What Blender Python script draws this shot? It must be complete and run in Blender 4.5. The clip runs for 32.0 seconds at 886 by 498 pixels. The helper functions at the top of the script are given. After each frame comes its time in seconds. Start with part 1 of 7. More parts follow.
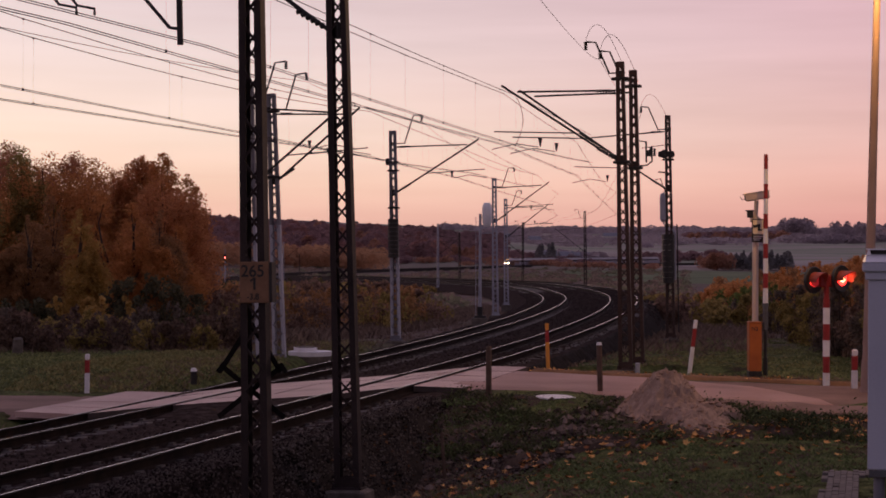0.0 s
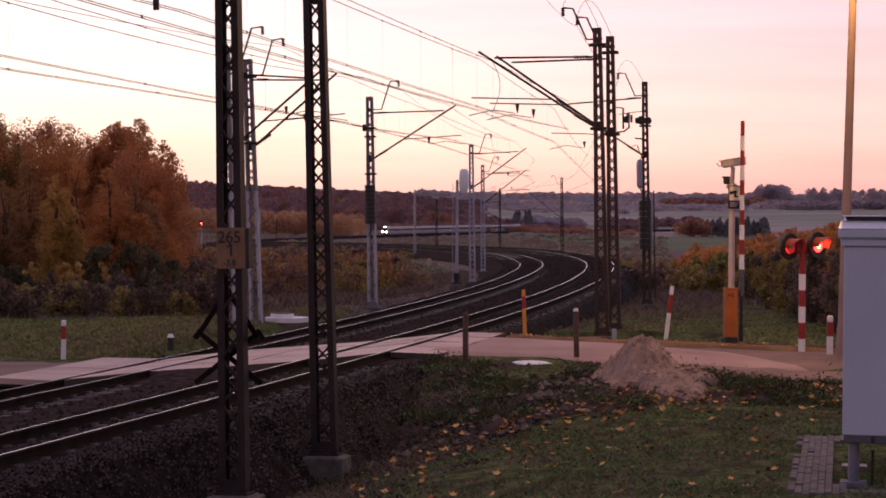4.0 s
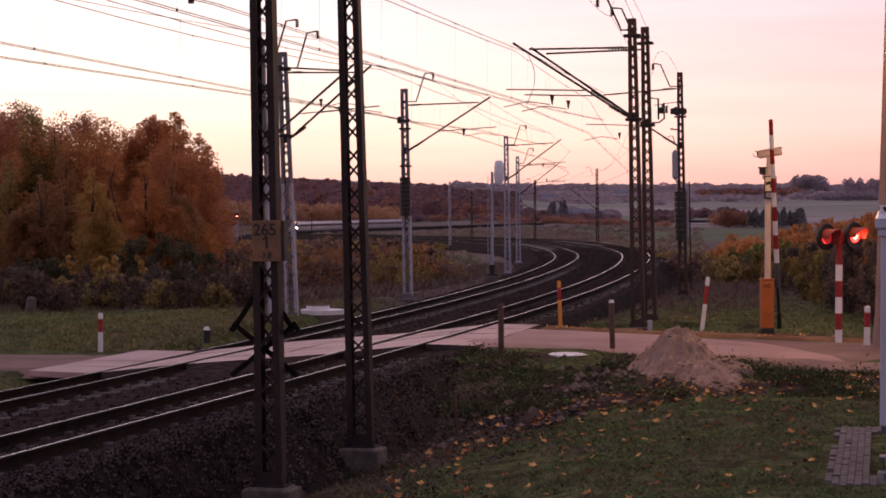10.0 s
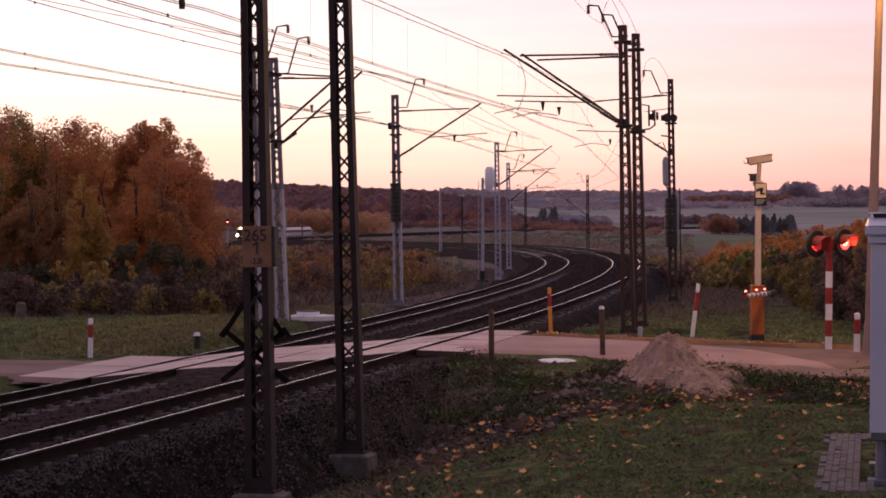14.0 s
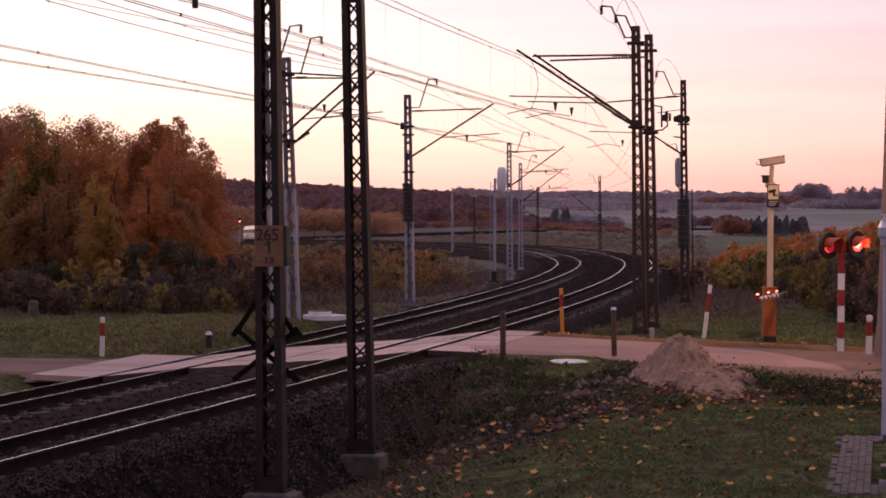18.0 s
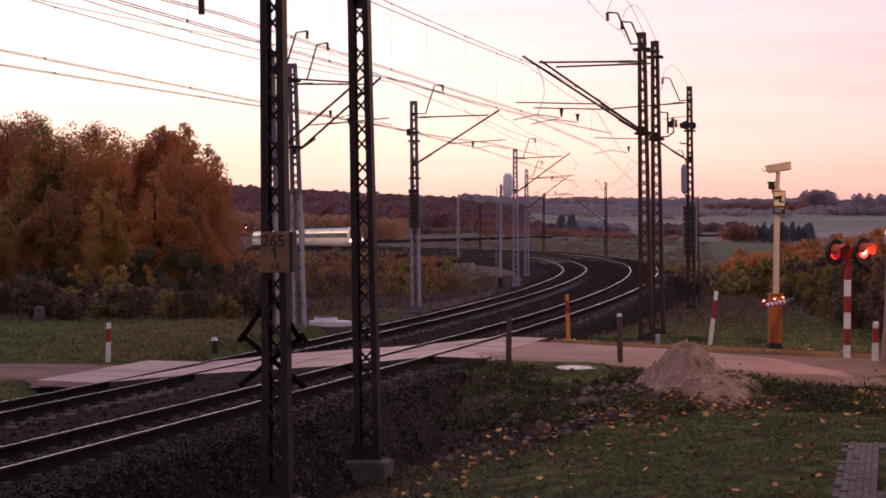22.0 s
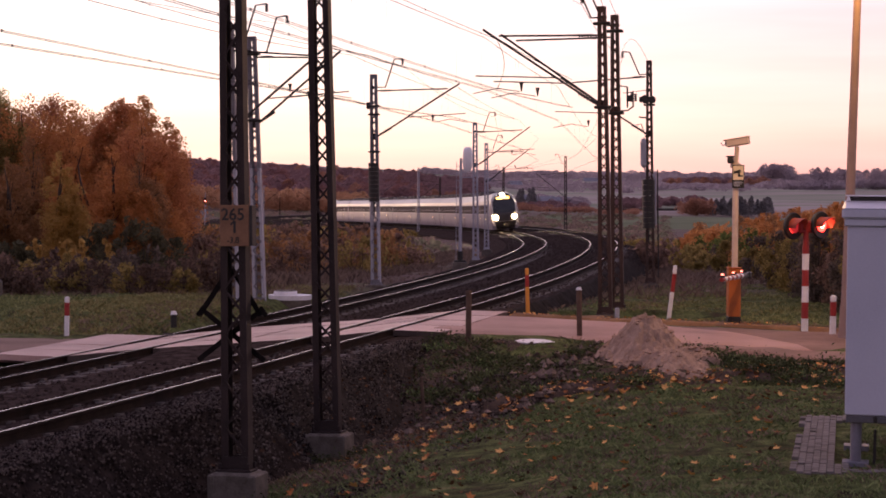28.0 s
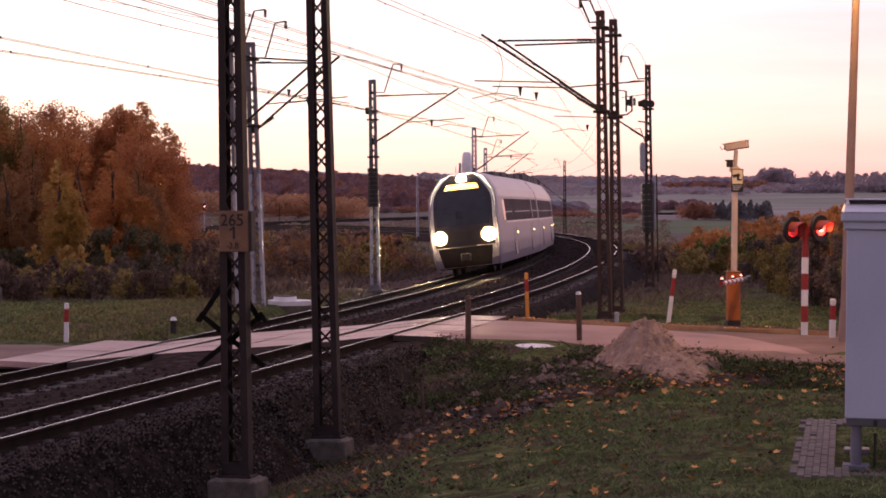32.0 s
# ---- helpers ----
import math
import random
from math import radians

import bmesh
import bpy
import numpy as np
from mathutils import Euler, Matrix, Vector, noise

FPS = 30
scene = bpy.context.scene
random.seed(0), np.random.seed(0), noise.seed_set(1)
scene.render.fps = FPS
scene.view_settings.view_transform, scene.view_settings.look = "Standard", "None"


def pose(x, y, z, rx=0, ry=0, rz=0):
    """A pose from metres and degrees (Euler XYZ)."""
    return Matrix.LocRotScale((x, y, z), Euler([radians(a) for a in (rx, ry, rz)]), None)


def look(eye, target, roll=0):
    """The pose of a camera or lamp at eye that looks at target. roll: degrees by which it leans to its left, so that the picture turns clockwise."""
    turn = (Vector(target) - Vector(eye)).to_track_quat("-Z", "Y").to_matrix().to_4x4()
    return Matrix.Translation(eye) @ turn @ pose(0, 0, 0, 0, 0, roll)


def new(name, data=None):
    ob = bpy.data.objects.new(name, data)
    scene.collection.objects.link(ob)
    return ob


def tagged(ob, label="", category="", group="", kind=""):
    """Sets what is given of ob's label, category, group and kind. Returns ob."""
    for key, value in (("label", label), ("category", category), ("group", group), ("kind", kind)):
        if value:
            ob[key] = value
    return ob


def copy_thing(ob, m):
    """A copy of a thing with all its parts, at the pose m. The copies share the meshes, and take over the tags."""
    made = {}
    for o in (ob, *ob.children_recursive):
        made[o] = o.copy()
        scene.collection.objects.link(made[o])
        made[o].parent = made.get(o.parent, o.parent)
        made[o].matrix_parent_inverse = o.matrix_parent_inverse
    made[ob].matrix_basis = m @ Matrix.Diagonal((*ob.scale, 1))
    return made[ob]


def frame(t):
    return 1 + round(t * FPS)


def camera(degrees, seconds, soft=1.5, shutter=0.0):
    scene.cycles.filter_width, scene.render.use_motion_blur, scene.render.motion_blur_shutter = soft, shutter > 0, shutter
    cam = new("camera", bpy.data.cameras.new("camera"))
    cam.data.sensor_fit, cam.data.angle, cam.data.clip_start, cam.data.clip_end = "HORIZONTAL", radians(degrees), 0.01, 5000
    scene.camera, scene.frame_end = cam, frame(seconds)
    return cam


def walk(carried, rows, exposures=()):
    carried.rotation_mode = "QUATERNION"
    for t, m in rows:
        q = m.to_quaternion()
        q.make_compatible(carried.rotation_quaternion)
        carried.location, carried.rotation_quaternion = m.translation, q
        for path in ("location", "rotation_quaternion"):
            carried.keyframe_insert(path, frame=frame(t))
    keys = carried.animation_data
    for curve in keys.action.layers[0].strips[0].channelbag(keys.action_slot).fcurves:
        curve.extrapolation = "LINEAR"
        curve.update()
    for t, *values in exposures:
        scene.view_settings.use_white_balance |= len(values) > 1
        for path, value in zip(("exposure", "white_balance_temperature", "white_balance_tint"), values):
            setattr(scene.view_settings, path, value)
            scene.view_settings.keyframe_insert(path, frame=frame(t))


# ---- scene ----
EYE = (0.0, 0.0, 3.10)
cam = camera(27.13, 32.0, soft=1.75)
walk(cam, [
    (0, pose(*EYE, 89.984, -0.184, -0.763)),
    (0.5, pose(*EYE, 89.736, -0.251, -0.693)),
    (1, pose(*EYE, 89.447, -0.294, -0.742)),
    (1.5, pose(*EYE, 89.198, -0.266, -0.806)),
    (2, pose(*EYE, 88.933, -0.208, -0.821)),
    (2.5, pose(*EYE, 88.946, -0.176, -1.067)),
    (3, pose(*EYE, 88.930, -0.164, -1.172)),
    (3.5, pose(*EYE, 88.935, -0.201, -1.340)),
    (5.5, pose(*EYE, 88.915, -0.200, -1.622)),
    (6, pose(*EYE, 88.962, -0.234, -1.527)),
    (6.5, pose(*EYE, 88.964, -0.234, -1.257)),
    (7, pose(*EYE, 88.960, -0.238, -0.990)),
    (7.5, pose(*EYE, 88.935, -0.211, -0.812)),
    (8, pose(*EYE, 88.850, -0.157, -0.387)),
    (8.5, pose(*EYE, 88.775, -0.093, -0.114)),
    (9, pose(*EYE, 88.746, -0.040, 0.000)),
    (9.5, pose(*EYE, 88.716, -0.014, -0.243)),
    (10, pose(*EYE, 88.677, 0.016, -0.389)),
    (10.5, pose(*EYE, 88.686, 0.046, -0.456)),
    (11, pose(*EYE, 88.749, 0.041, -0.541)),
    (11.5, pose(*EYE, 88.775, 0.020, -0.594)),
    (12, pose(*EYE, 88.792, -0.021, -0.663)),
    (12.5, pose(*EYE, 88.830, -0.049, -0.738)),
    (13, pose(*EYE, 88.849, -0.058, -0.715)),
    (13.5, pose(*EYE, 88.856, -0.079, -0.680)),
    (14, pose(*EYE, 88.866, -0.103, -0.683)),
    (14.5, pose(*EYE, 88.824, -0.147, -0.651)),
    (16.5, pose(*EYE, 88.836, -0.161, -0.275)),
    (17, pose(*EYE, 88.849, -0.208, -0.286)),
    (17.5, pose(*EYE, 88.853, -0.287, -0.331)),
    (18, pose(*EYE, 88.870, -0.347, -0.307)),
    (18.5, pose(*EYE, 88.914, -0.386, -0.291)),
    (19, pose(*EYE, 88.951, -0.372, -0.215)),
    (19.5, pose(*EYE, 89.033, -0.367, -0.136)),
    (20, pose(*EYE, 89.082, -0.399, -0.087)),
    (20.5, pose(*EYE, 89.097, -0.440, -0.038)),
    (21, pose(*EYE, 89.124, -0.439, -0.021)),
    (21.5, pose(*EYE, 89.125, -0.442, -0.070)),
    (22, pose(*EYE, 89.062, -0.396, -0.120)),
    (22.5, pose(*EYE, 88.975, -0.409, -0.110)),
    (23, pose(*EYE, 88.894, -0.422, -0.134)),
    (23.5, pose(*EYE, 88.754, -0.469, -0.145)),
    (24, pose(*EYE, 88.663, -0.493, -0.245)),
    (24.5, pose(*EYE, 88.669, -0.500, -0.310)),
    (25, pose(*EYE, 88.681, -0.469, -0.381)),
    (25.5, pose(*EYE, 88.654, -0.453, -0.469)),
    (27.5, pose(*EYE, 88.304, -0.446, -1.195)),
    (28, pose(*EYE, 88.251, -0.458, -1.371)),
    (28.5, pose(*EYE, 88.221, -0.487, -1.495)),
    (29, pose(*EYE, 88.187, -0.501, -1.632)),
    (29.5, pose(*EYE, 88.176, -0.491, -1.783)),
    (30, pose(*EYE, 88.253, -0.459, -1.812)),
    (30.5, pose(*EYE, 88.368, -0.439, -1.776)),
    (31, pose(*EYE, 88.404, -0.407, -1.690)),
    (31.5, pose(*EYE, 88.411, -0.339, -1.624)),
    (32, pose(*EYE, 88.405, -0.246, -1.396)),
], exposures=[(0.0, -0.55), (1.0, -0.48), (1.5, -0.27), (2.0, -0.09), (3.5, 0.03), (6.0, 0.18), (7.5, 0.14), (9.0, 0.07), (24.0, 0.11), (25.0, 0.25), (27.5, 0.30), (29.5, 0.38), (32.0, 0.38)])

# ---- world, sun ----
world = bpy.data.worlds.new("dusk_sky")
scene.world = world
world.use_nodes = True
wt = world.node_tree
wt.nodes.clear()


def wnode(kind, **kw):
    n = wt.nodes.new(kind)
    for k, v in kw.items():
        n.inputs[k].default_value = v
    return n


w_out = wt.nodes.new("ShaderNodeOutputWorld")
w_bg = wnode("ShaderNodeBackground", Strength=1.0)
w_sky = wt.nodes.new("ShaderNodeTexSky")
w_sky.sky_type = "NISHITA"
w_sky.sun_disc = False
w_sky.sun_elevation = radians(1.5)
w_sky.sun_rotation = radians(-28)
w_sky.altitude = 200
w_sky.air_density = 1.0
w_sky.dust_density = 2.0
w_mul = wt.nodes.new("ShaderNodeMix")
w_mul.data_type, w_mul.blend_type = "RGBA", "MULTIPLY"
w_mul.inputs[0].default_value = 1.0
w_mul.inputs[7].default_value = (0.030, 0.030, 0.036, 1)
wt.links.new(w_sky.outputs[0], w_mul.inputs[6])
# afterglow: a band of lit haze round the horizon that fades upwards, strongest towards the sunset
w_tc = wt.nodes.new("ShaderNodeTexCoord")
w_sep = wt.nodes.new("ShaderNodeSeparateXYZ")
wt.links.new(w_tc.outputs["Generated"], w_sep.inputs[0])
w_ramp = wt.nodes.new("ShaderNodeValToRGB")
w_ramp.color_ramp.elements[0].position = 0.0
w_ramp.color_ramp.elements[0].color = (0.82, 0.50, 0.47, 1)
w_ramp.color_ramp.elements[1].position = 1.0
w_ramp.color_ramp.elements[1].color = (0.50, 0.49, 0.67, 1)
for pos, col in ((0.014, (1.12, 0.70, 0.62)), (0.034, (1.19, 0.85, 0.735)), (0.060, (1.17, 0.945, 0.875)), (0.11, (1.08, 0.91, 0.96)), (0.16, (0.99, 0.81, 0.92)), (0.28, (0.64, 0.58, 0.74)), (0.5, (0.50, 0.49, 0.67))):
    e = w_ramp.color_ramp.elements.new(pos)
    e.color = (*col, 1)
wt.links.new(w_sep.outputs["Z"], w_ramp.inputs[0])
w_dot = wt.nodes.new("ShaderNodeVectorMath")
w_dot.operation = "DOT_PRODUCT"
w_dot.inputs[1].default_value = (-0.45, 0.89, 0.0)
wt.links.new(w_tc.outputs["Generated"], w_dot.inputs[0])
w_map = wt.nodes.new("ShaderNodeMapRange")
w_map.inputs["From Min"].default_value = -0.6
w_map.inputs["From Max"].default_value = 0.97
w_map.inputs["To Min"].default_value = 0.0
w_map.inputs["To Max"].default_value = 1.0
wt.links.new(w_dot.outputs["Value"], w_map.inputs["Value"])
w_glow = wt.nodes.new("ShaderNodeMix")
w_glow.data_type, w_glow.blend_type = "RGBA", "MULTIPLY"
w_glow.inputs[0].default_value = 1.0
wt.links.new(w_ramp.outputs[0], w_glow.inputs[6])
w_side = wt.nodes.new("ShaderNodeValToRGB")
w_side.color_ramp.elements[0].color = (0.52, 0.46, 0.50, 1)
w_side.color_ramp.elements[1].color = (1.02, 1.05, 1.03, 1)
for pos, col in ((0.80, (0.86, 0.66, 0.685)), (0.865, (0.955, 0.72, 0.74)), (0.95, (1.02, 0.945, 0.915))):
    e = w_side.color_ramp.elements.new(pos)
    e.color = (*col, 1)
wt.links.new(w_map.outputs[0], w_side.inputs[0])
wt.links.new(w_side.outputs[0], w_glow.inputs[7])
# thin streaks of high cloud
w_mp = wt.nodes.new("ShaderNodeMapping")
w_mp.inputs["Scale"].default_value = (2.0, 2.0, 26.0)
wt.links.new(w_tc.outputs["Generated"], w_mp.inputs[0])
w_noise = wnode("ShaderNodeTexNoise", Scale=2.2, Detail=4.0, Roughness=0.55)
wt.links.new(w_mp.outputs[0], w_noise.inputs["Vector"])
w_cl = wt.nodes.new("ShaderNodeMapRange")
w_cl.inputs["From Min"].default_value = 0.3
w_cl.inputs["From Max"].default_value = 0.7
w_cl.inputs["To Min"].default_value = 0.93
w_cl.inputs["To Max"].default_value = 1.07
wt.links.new(w_noise.outputs[0], w_cl.inputs["Value"])
w_str = wt.nodes.new("ShaderNodeMix")
w_str.data_type, w_str.blend_type = "RGBA", "MULTIPLY"
w_str.inputs[0].default_value = 1.0
wt.links.new(w_glow.outputs[2], w_str.inputs[6])
wt.links.new(w_cl.outputs[0], w_str.inputs[7])
w_add = wt.nodes.new("ShaderNodeMix")
w_add.data_type, w_add.blend_type = "RGBA", "ADD"
w_add.inputs[0].default_value = 1.0
wt.links.new(w_str.outputs[2], w_add.inputs[6])
wt.links.new(w_mul.outputs[2], w_add.inputs[7])
wt.links.new(w_add.outputs[2], w_bg.inputs["Color"])
wt.links.new(w_bg.outputs[0], w_out.inputs[0])

sun_data = bpy.data.lights.new("low_sun", "SUN")
sun_data.energy, sun_data.angle, sun_data.color = 0.25, radians(12), (1.0, 0.62, 0.42)
sun = new("low_sun", sun_data)
sun.matrix_world = look((-120, 220, 14), (0, 0, 0))


# ---- materials ----
def mat(name, a, b, scale=3.0, rough=0.8, metal=0.0, bump=0.15, fine=40.0, rnd=0.0, island=0.0, dirt=None, spec=0.4, thin=0.0):
    """Two colours mixed by coarse and fine noise in metres, with a fine bump; rnd varies it object by object."""
    m = bpy.data.materials.new(name)
    m.use_nodes = True
    nt = m.node_tree
    p = nt.nodes["Principled BSDF"]
    p.inputs["Roughness"].default_value, p.inputs["Metallic"].default_value = rough, metal
    p.inputs["Specular IOR Level"].default_value = spec
    tc = nt.nodes.new("ShaderNodeTexCoord")
    n1 = nt.nodes.new("ShaderNodeTexNoise")
    n1.inputs["Scale"].default_value, n1.inputs["Detail"].default_value = scale, 5
    n2 = nt.nodes.new("ShaderNodeTexNoise")
    n2.inputs["Scale"].default_value, n2.inputs["Detail"].default_value = fine, 3
    nt.links.new(tc.outputs["Object"], n1.inputs["Vector"])
    nt.links.new(tc.outputs["Object"], n2.inputs["Vector"])
    add = nt.nodes.new("ShaderNodeMath")
    add.operation = "MULTIPLY_ADD"
    add.inputs[1].default_value = 0.4
    nt.links.new(n2.outputs[0], add.inputs[0])
    nt.links.new(n1.outputs[0], add.inputs[2])
    src = add.outputs[0]
    if rnd or island:
        if rnd:
            info = nt.nodes.new("ShaderNodeObjectInfo")
            out = info.outputs["Random"]
        else:
            info = nt.nodes.new("ShaderNodeNewGeometry")
            out = info.outputs["Random Per Island"]
        more = nt.nodes.new("ShaderNodeMath")
        more.operation = "MULTIPLY_ADD"
        more.inputs[1].default_value = rnd or island
        nt.links.new(out, more.inputs[0])
        sub = nt.nodes.new("ShaderNodeMath")
        sub.operation = "SUBTRACT"
        sub.inputs[1].default_value = (rnd or island) / 2
        nt.links.new(src, sub.inputs[0])
        nt.links.new(sub.outputs[0], more.inputs[2])
        src = more.outputs[0]
    ramp = nt.nodes.new("ShaderNodeValToRGB")
    ramp.color_ramp.elements[0].position, ramp.color_ramp.elements[1].position = 0.45, 0.95
    ramp.color_ramp.elements[0].color, ramp.color_ramp.elements[1].color = (*a, 1), (*b, 1)
    if dirt:
        e = ramp.color_ramp.elements.new(0.52)
        e.color = (*a, 1)
        ramp.color_ramp.elements[0].position = 0.36
        ramp.color_ramp.elements[0].color = (*dirt, 1)
    nt.links.new(src, ramp.inputs[0])
    nt.links.new(ramp.outputs[0], p.inputs["Base Color"])
    if thin:
        tr = nt.nodes.new("ShaderNodeBsdfTranslucent")
        nt.links.new(ramp.outputs[0], tr.inputs["Color"])
        both = nt.nodes.new("ShaderNodeMixShader")
        both.inputs[0].default_value = thin
        nt.links.new(p.outputs[0], both.inputs[1])
        nt.links.new(tr.outputs[0], both.inputs[2])
        nt.links.new(both.outputs[0], nt.nodes["Material Output"].inputs[0])
    if bump:
        bp = nt.nodes.new("ShaderNodeBump")
        bp.inputs["Strength"].default_value, bp.inputs["Distance"].default_value = bump, 0.02
        nt.links.new(add.outputs[0], bp.inputs["Height"])
        nt.links.new(bp.outputs[0], p.inputs["Normal"])
    return m


def glow(name, col, strength):
    m = bpy.data.materials.new(name)
    m.use_nodes = True
    p = m.node_tree.nodes["Principled BSDF"]
    p.inputs["Base Color"].default_value = (*[min(1, c) for c in col], 1)
    p.inputs["Emission Color"].default_value = (*col, 1)
    p.inputs["Emission Strength"].default_value = strength
    return m


RUST = mat("weathered_mast_steel", (0.015, 0.011, 0.012), (0.045, 0.031, 0.030), 2.5, 0.6, 0.0, 0.3, spec=0.2)
GALV = mat("galvanised_steel", (0.28, 0.285, 0.35), (0.42, 0.425, 0.50), 2.0, 0.5, 0.15, 0.12)
DARKSTEEL = mat("dark_fittings_steel", (0.018, 0.017, 0.018), (0.05, 0.045, 0.045), 6, 0.55, 0.4, 0.2)
CABLE = mat("copper_wire", (0.016, 0.012, 0.014), (0.034, 0.025, 0.026), 4, 0.7, 0.0, 0.0, spec=0.1)
RAILTOP = mat("polished_rail_head", (0.56, 0.52, 0.53), (0.68, 0.64, 0.65), 1.5, 0.27, 1.0, 0.03)
RAILSIDE = mat("rusty_rail_web", (0.010, 0.0075, 0.007), (0.028, 0.018, 0.015), 4, 0.9, 0.0, 0.3, spec=0.1)
STEELGREY = mat("dull_grey_mast_paint", (0.10, 0.096, 0.118), (0.19, 0.182, 0.215), 2.5, 0.55, 0.1, 0.15)
# rusty steel with the red of the sky's bloom mixed into its colour
RUSTBLOOM = mat("rusty_steel_bloom_tint", (0.026, 0.015, 0.014), (0.064, 0.034, 0.031), 2.5, 0.55, 0.2, 0.3)
SHOULDER_FAR = mat("dark_stony_shoulder", (0.014, 0.012, 0.0112), (0.052, 0.043, 0.039), 4, 0.97, 0, 0.9, 20, spec=0.02)
SHOULDER = mat("near_black_ballast_shoulder", (0.010, 0.008, 0.0075), (0.042, 0.033, 0.030), 5, 0.97, 0, 0.9, 22, spec=0.0)
BALLAST = mat("dark_ballast", (0.030, 0.023, 0.021), (0.095, 0.072, 0.066), 6, 0.95, 0, 0.8, 25, island=0.5, spec=0.0)
SLEEPER = mat("concrete_sleeper", (0.085, 0.074, 0.069), (0.17, 0.15, 0.14), 3, 0.9, 0, 0.4, 50, rnd=0.3, spec=0.1)
CONCRETE = mat("weathered_concrete", (0.080, 0.066, 0.056), (0.175, 0.148, 0.132), 5.0, 0.9, 0, 0.4, 45, dirt=(0.050, 0.026, 0.018))
SLAB = mat("crossing_slab_concrete", (0.37, 0.222, 0.188), (0.57, 0.38, 0.335), 0.8, 0.5, 0, 0.12, 30, rnd=0.2, dirt=(0.15, 0.092, 0.078))
ROADM = mat("worn_asphalt_road", (0.235, 0.120, 0.094), (0.42, 0.24, 0.195), 0.7, 0.6, 0, 0.3, 35, dirt=(0.095, 0.05, 0.038))
DIRTROAD = mat("reddish_dirt_road", (0.13, 0.072, 0.056), (0.26, 0.155, 0.125), 0.8, 0.85, 0, 0.4, 25, dirt=(0.075, 0.045, 0.034))
REDPAINT = mat("red_paint", (0.21, 0.014, 0.016), (0.32, 0.028, 0.028), 4, 0.5, 0, 0.1)
WHITEPAINT = mat("white_paint", (0.64, 0.63, 0.67), (0.82, 0.81, 0.85), 3, 0.5, 0, 0.1, dirt=(0.36, 0.33, 0.31))
ORANGEPAINT = mat("orange_paint", (0.35, 0.090, 0.018), (0.48, 0.135, 0.028), 3, 0.55, 0, 0.15, dirt=(0.20, 0.05, 0.012))
AMBER = mat("amber_paint", (0.55, 0.22, 0.035), (0.68, 0.30, 0.06), 3, 0.55, 0, 0.1)
CREAM = mat("cream_paint", (0.56, 0.43, 0.345), (0.69, 0.55, 0.455), 3, 0.5, 0, 0.08)
BLACK = mat("black_paint", (0.010, 0.010, 0.011), (0.03, 0.028, 0.028), 5, 0.5, 0, 0.1)
PLATE = mat("dusty_orange_plate", (0.16, 0.08, 0.045), (0.27, 0.145, 0.08), 3, 0.6, 0, 0.1, dirt=(0.12, 0.06, 0.035))
ZINC = mat("bright_zinc_sheet", (0.70, 0.68, 0.73), (0.84, 0.82, 0.87), 1.5, 0.4, 0.08, 0.04)
GREYBOX = mat("grey_powder_coat", (0.43, 0.45, 0.57), (0.52, 0.54, 0.66), 0.9, 0.5, 0, 0.06, dirt=(0.28, 0.27, 0.32))
WOODPOST = mat("weathered_wood", (0.06, 0.035, 0.025), (0.15, 0.095, 0.07), 4, 0.9, 0, 0.5)
SAND = mat("pale_sand", (0.27, 0.178, 0.130), (0.46, 0.315, 0.240), 2.5, 0.97, 0, 0.9, 18, dirt=(0.085, 0.058, 0.046))
BRICK = mat("concrete_paver", (0.10, 0.085, 0.08), (0.19, 0.165, 0.16), 3, 0.9, 0, 0.4, 40, rnd=0.35)
BARK = mat("dark_bark", (0.03, 0.022, 0.018), (0.09, 0.065, 0.05), 5, 0.95, 0, 0.7)
POLE = mat("concrete_pole", (0.25, 0.17, 0.15), (0.385, 0.27, 0.24), 1.2, 0.85, 0, 0.3)


# ---- mesh helpers ----
def link(name, bm, material, parent=None, label="", smooth=False):
    me = bpy.data.meshes.new(name)
    bm.to_mesh(me)
    bm.free()
    if smooth:
        me.shade_smooth()
    for m in (material if isinstance(material, (list, tuple)) else [material]):
        me.materials.append(m)
    ob = new(name, me)
    if parent is not None:
        ob.parent = parent
    if label:
        ob["label"] = label
    return ob


def part(name, bm, material, parent, label="", smooth=False):
    return link(name, bm, material, parent, label, smooth)


def share(name, mesh, parent, m):
    ob = new(name, mesh)
    ob.parent = parent
    ob.matrix_local = m
    return ob


def base(name, m, label, category, group="", kind=""):
    ob = new(name)
    ob.empty_display_size = 0.2
    ob.matrix_world = m
    return tagged(ob, label, category, group, kind)


def box(bm, lo, hi, bevel=0.0, m=None):
    c = [(lo[i] + hi[i]) / 2 for i in range(3)]
    s = [hi[i] - lo[i] for i in range(3)]
    mm = Matrix.Translation(c) @ Matrix.Diagonal((*s, 1))
    r = bmesh.ops.create_cube(bm, size=1, matrix=(m @ mm) if m is not None else mm)
    if bevel:
        edges = list({e for v in r["verts"] for e in v.link_edges})
        bmesh.ops.bevel(bm, geom=edges, offset=bevel, segments=1, affect="EDGES")
    return r["verts"]


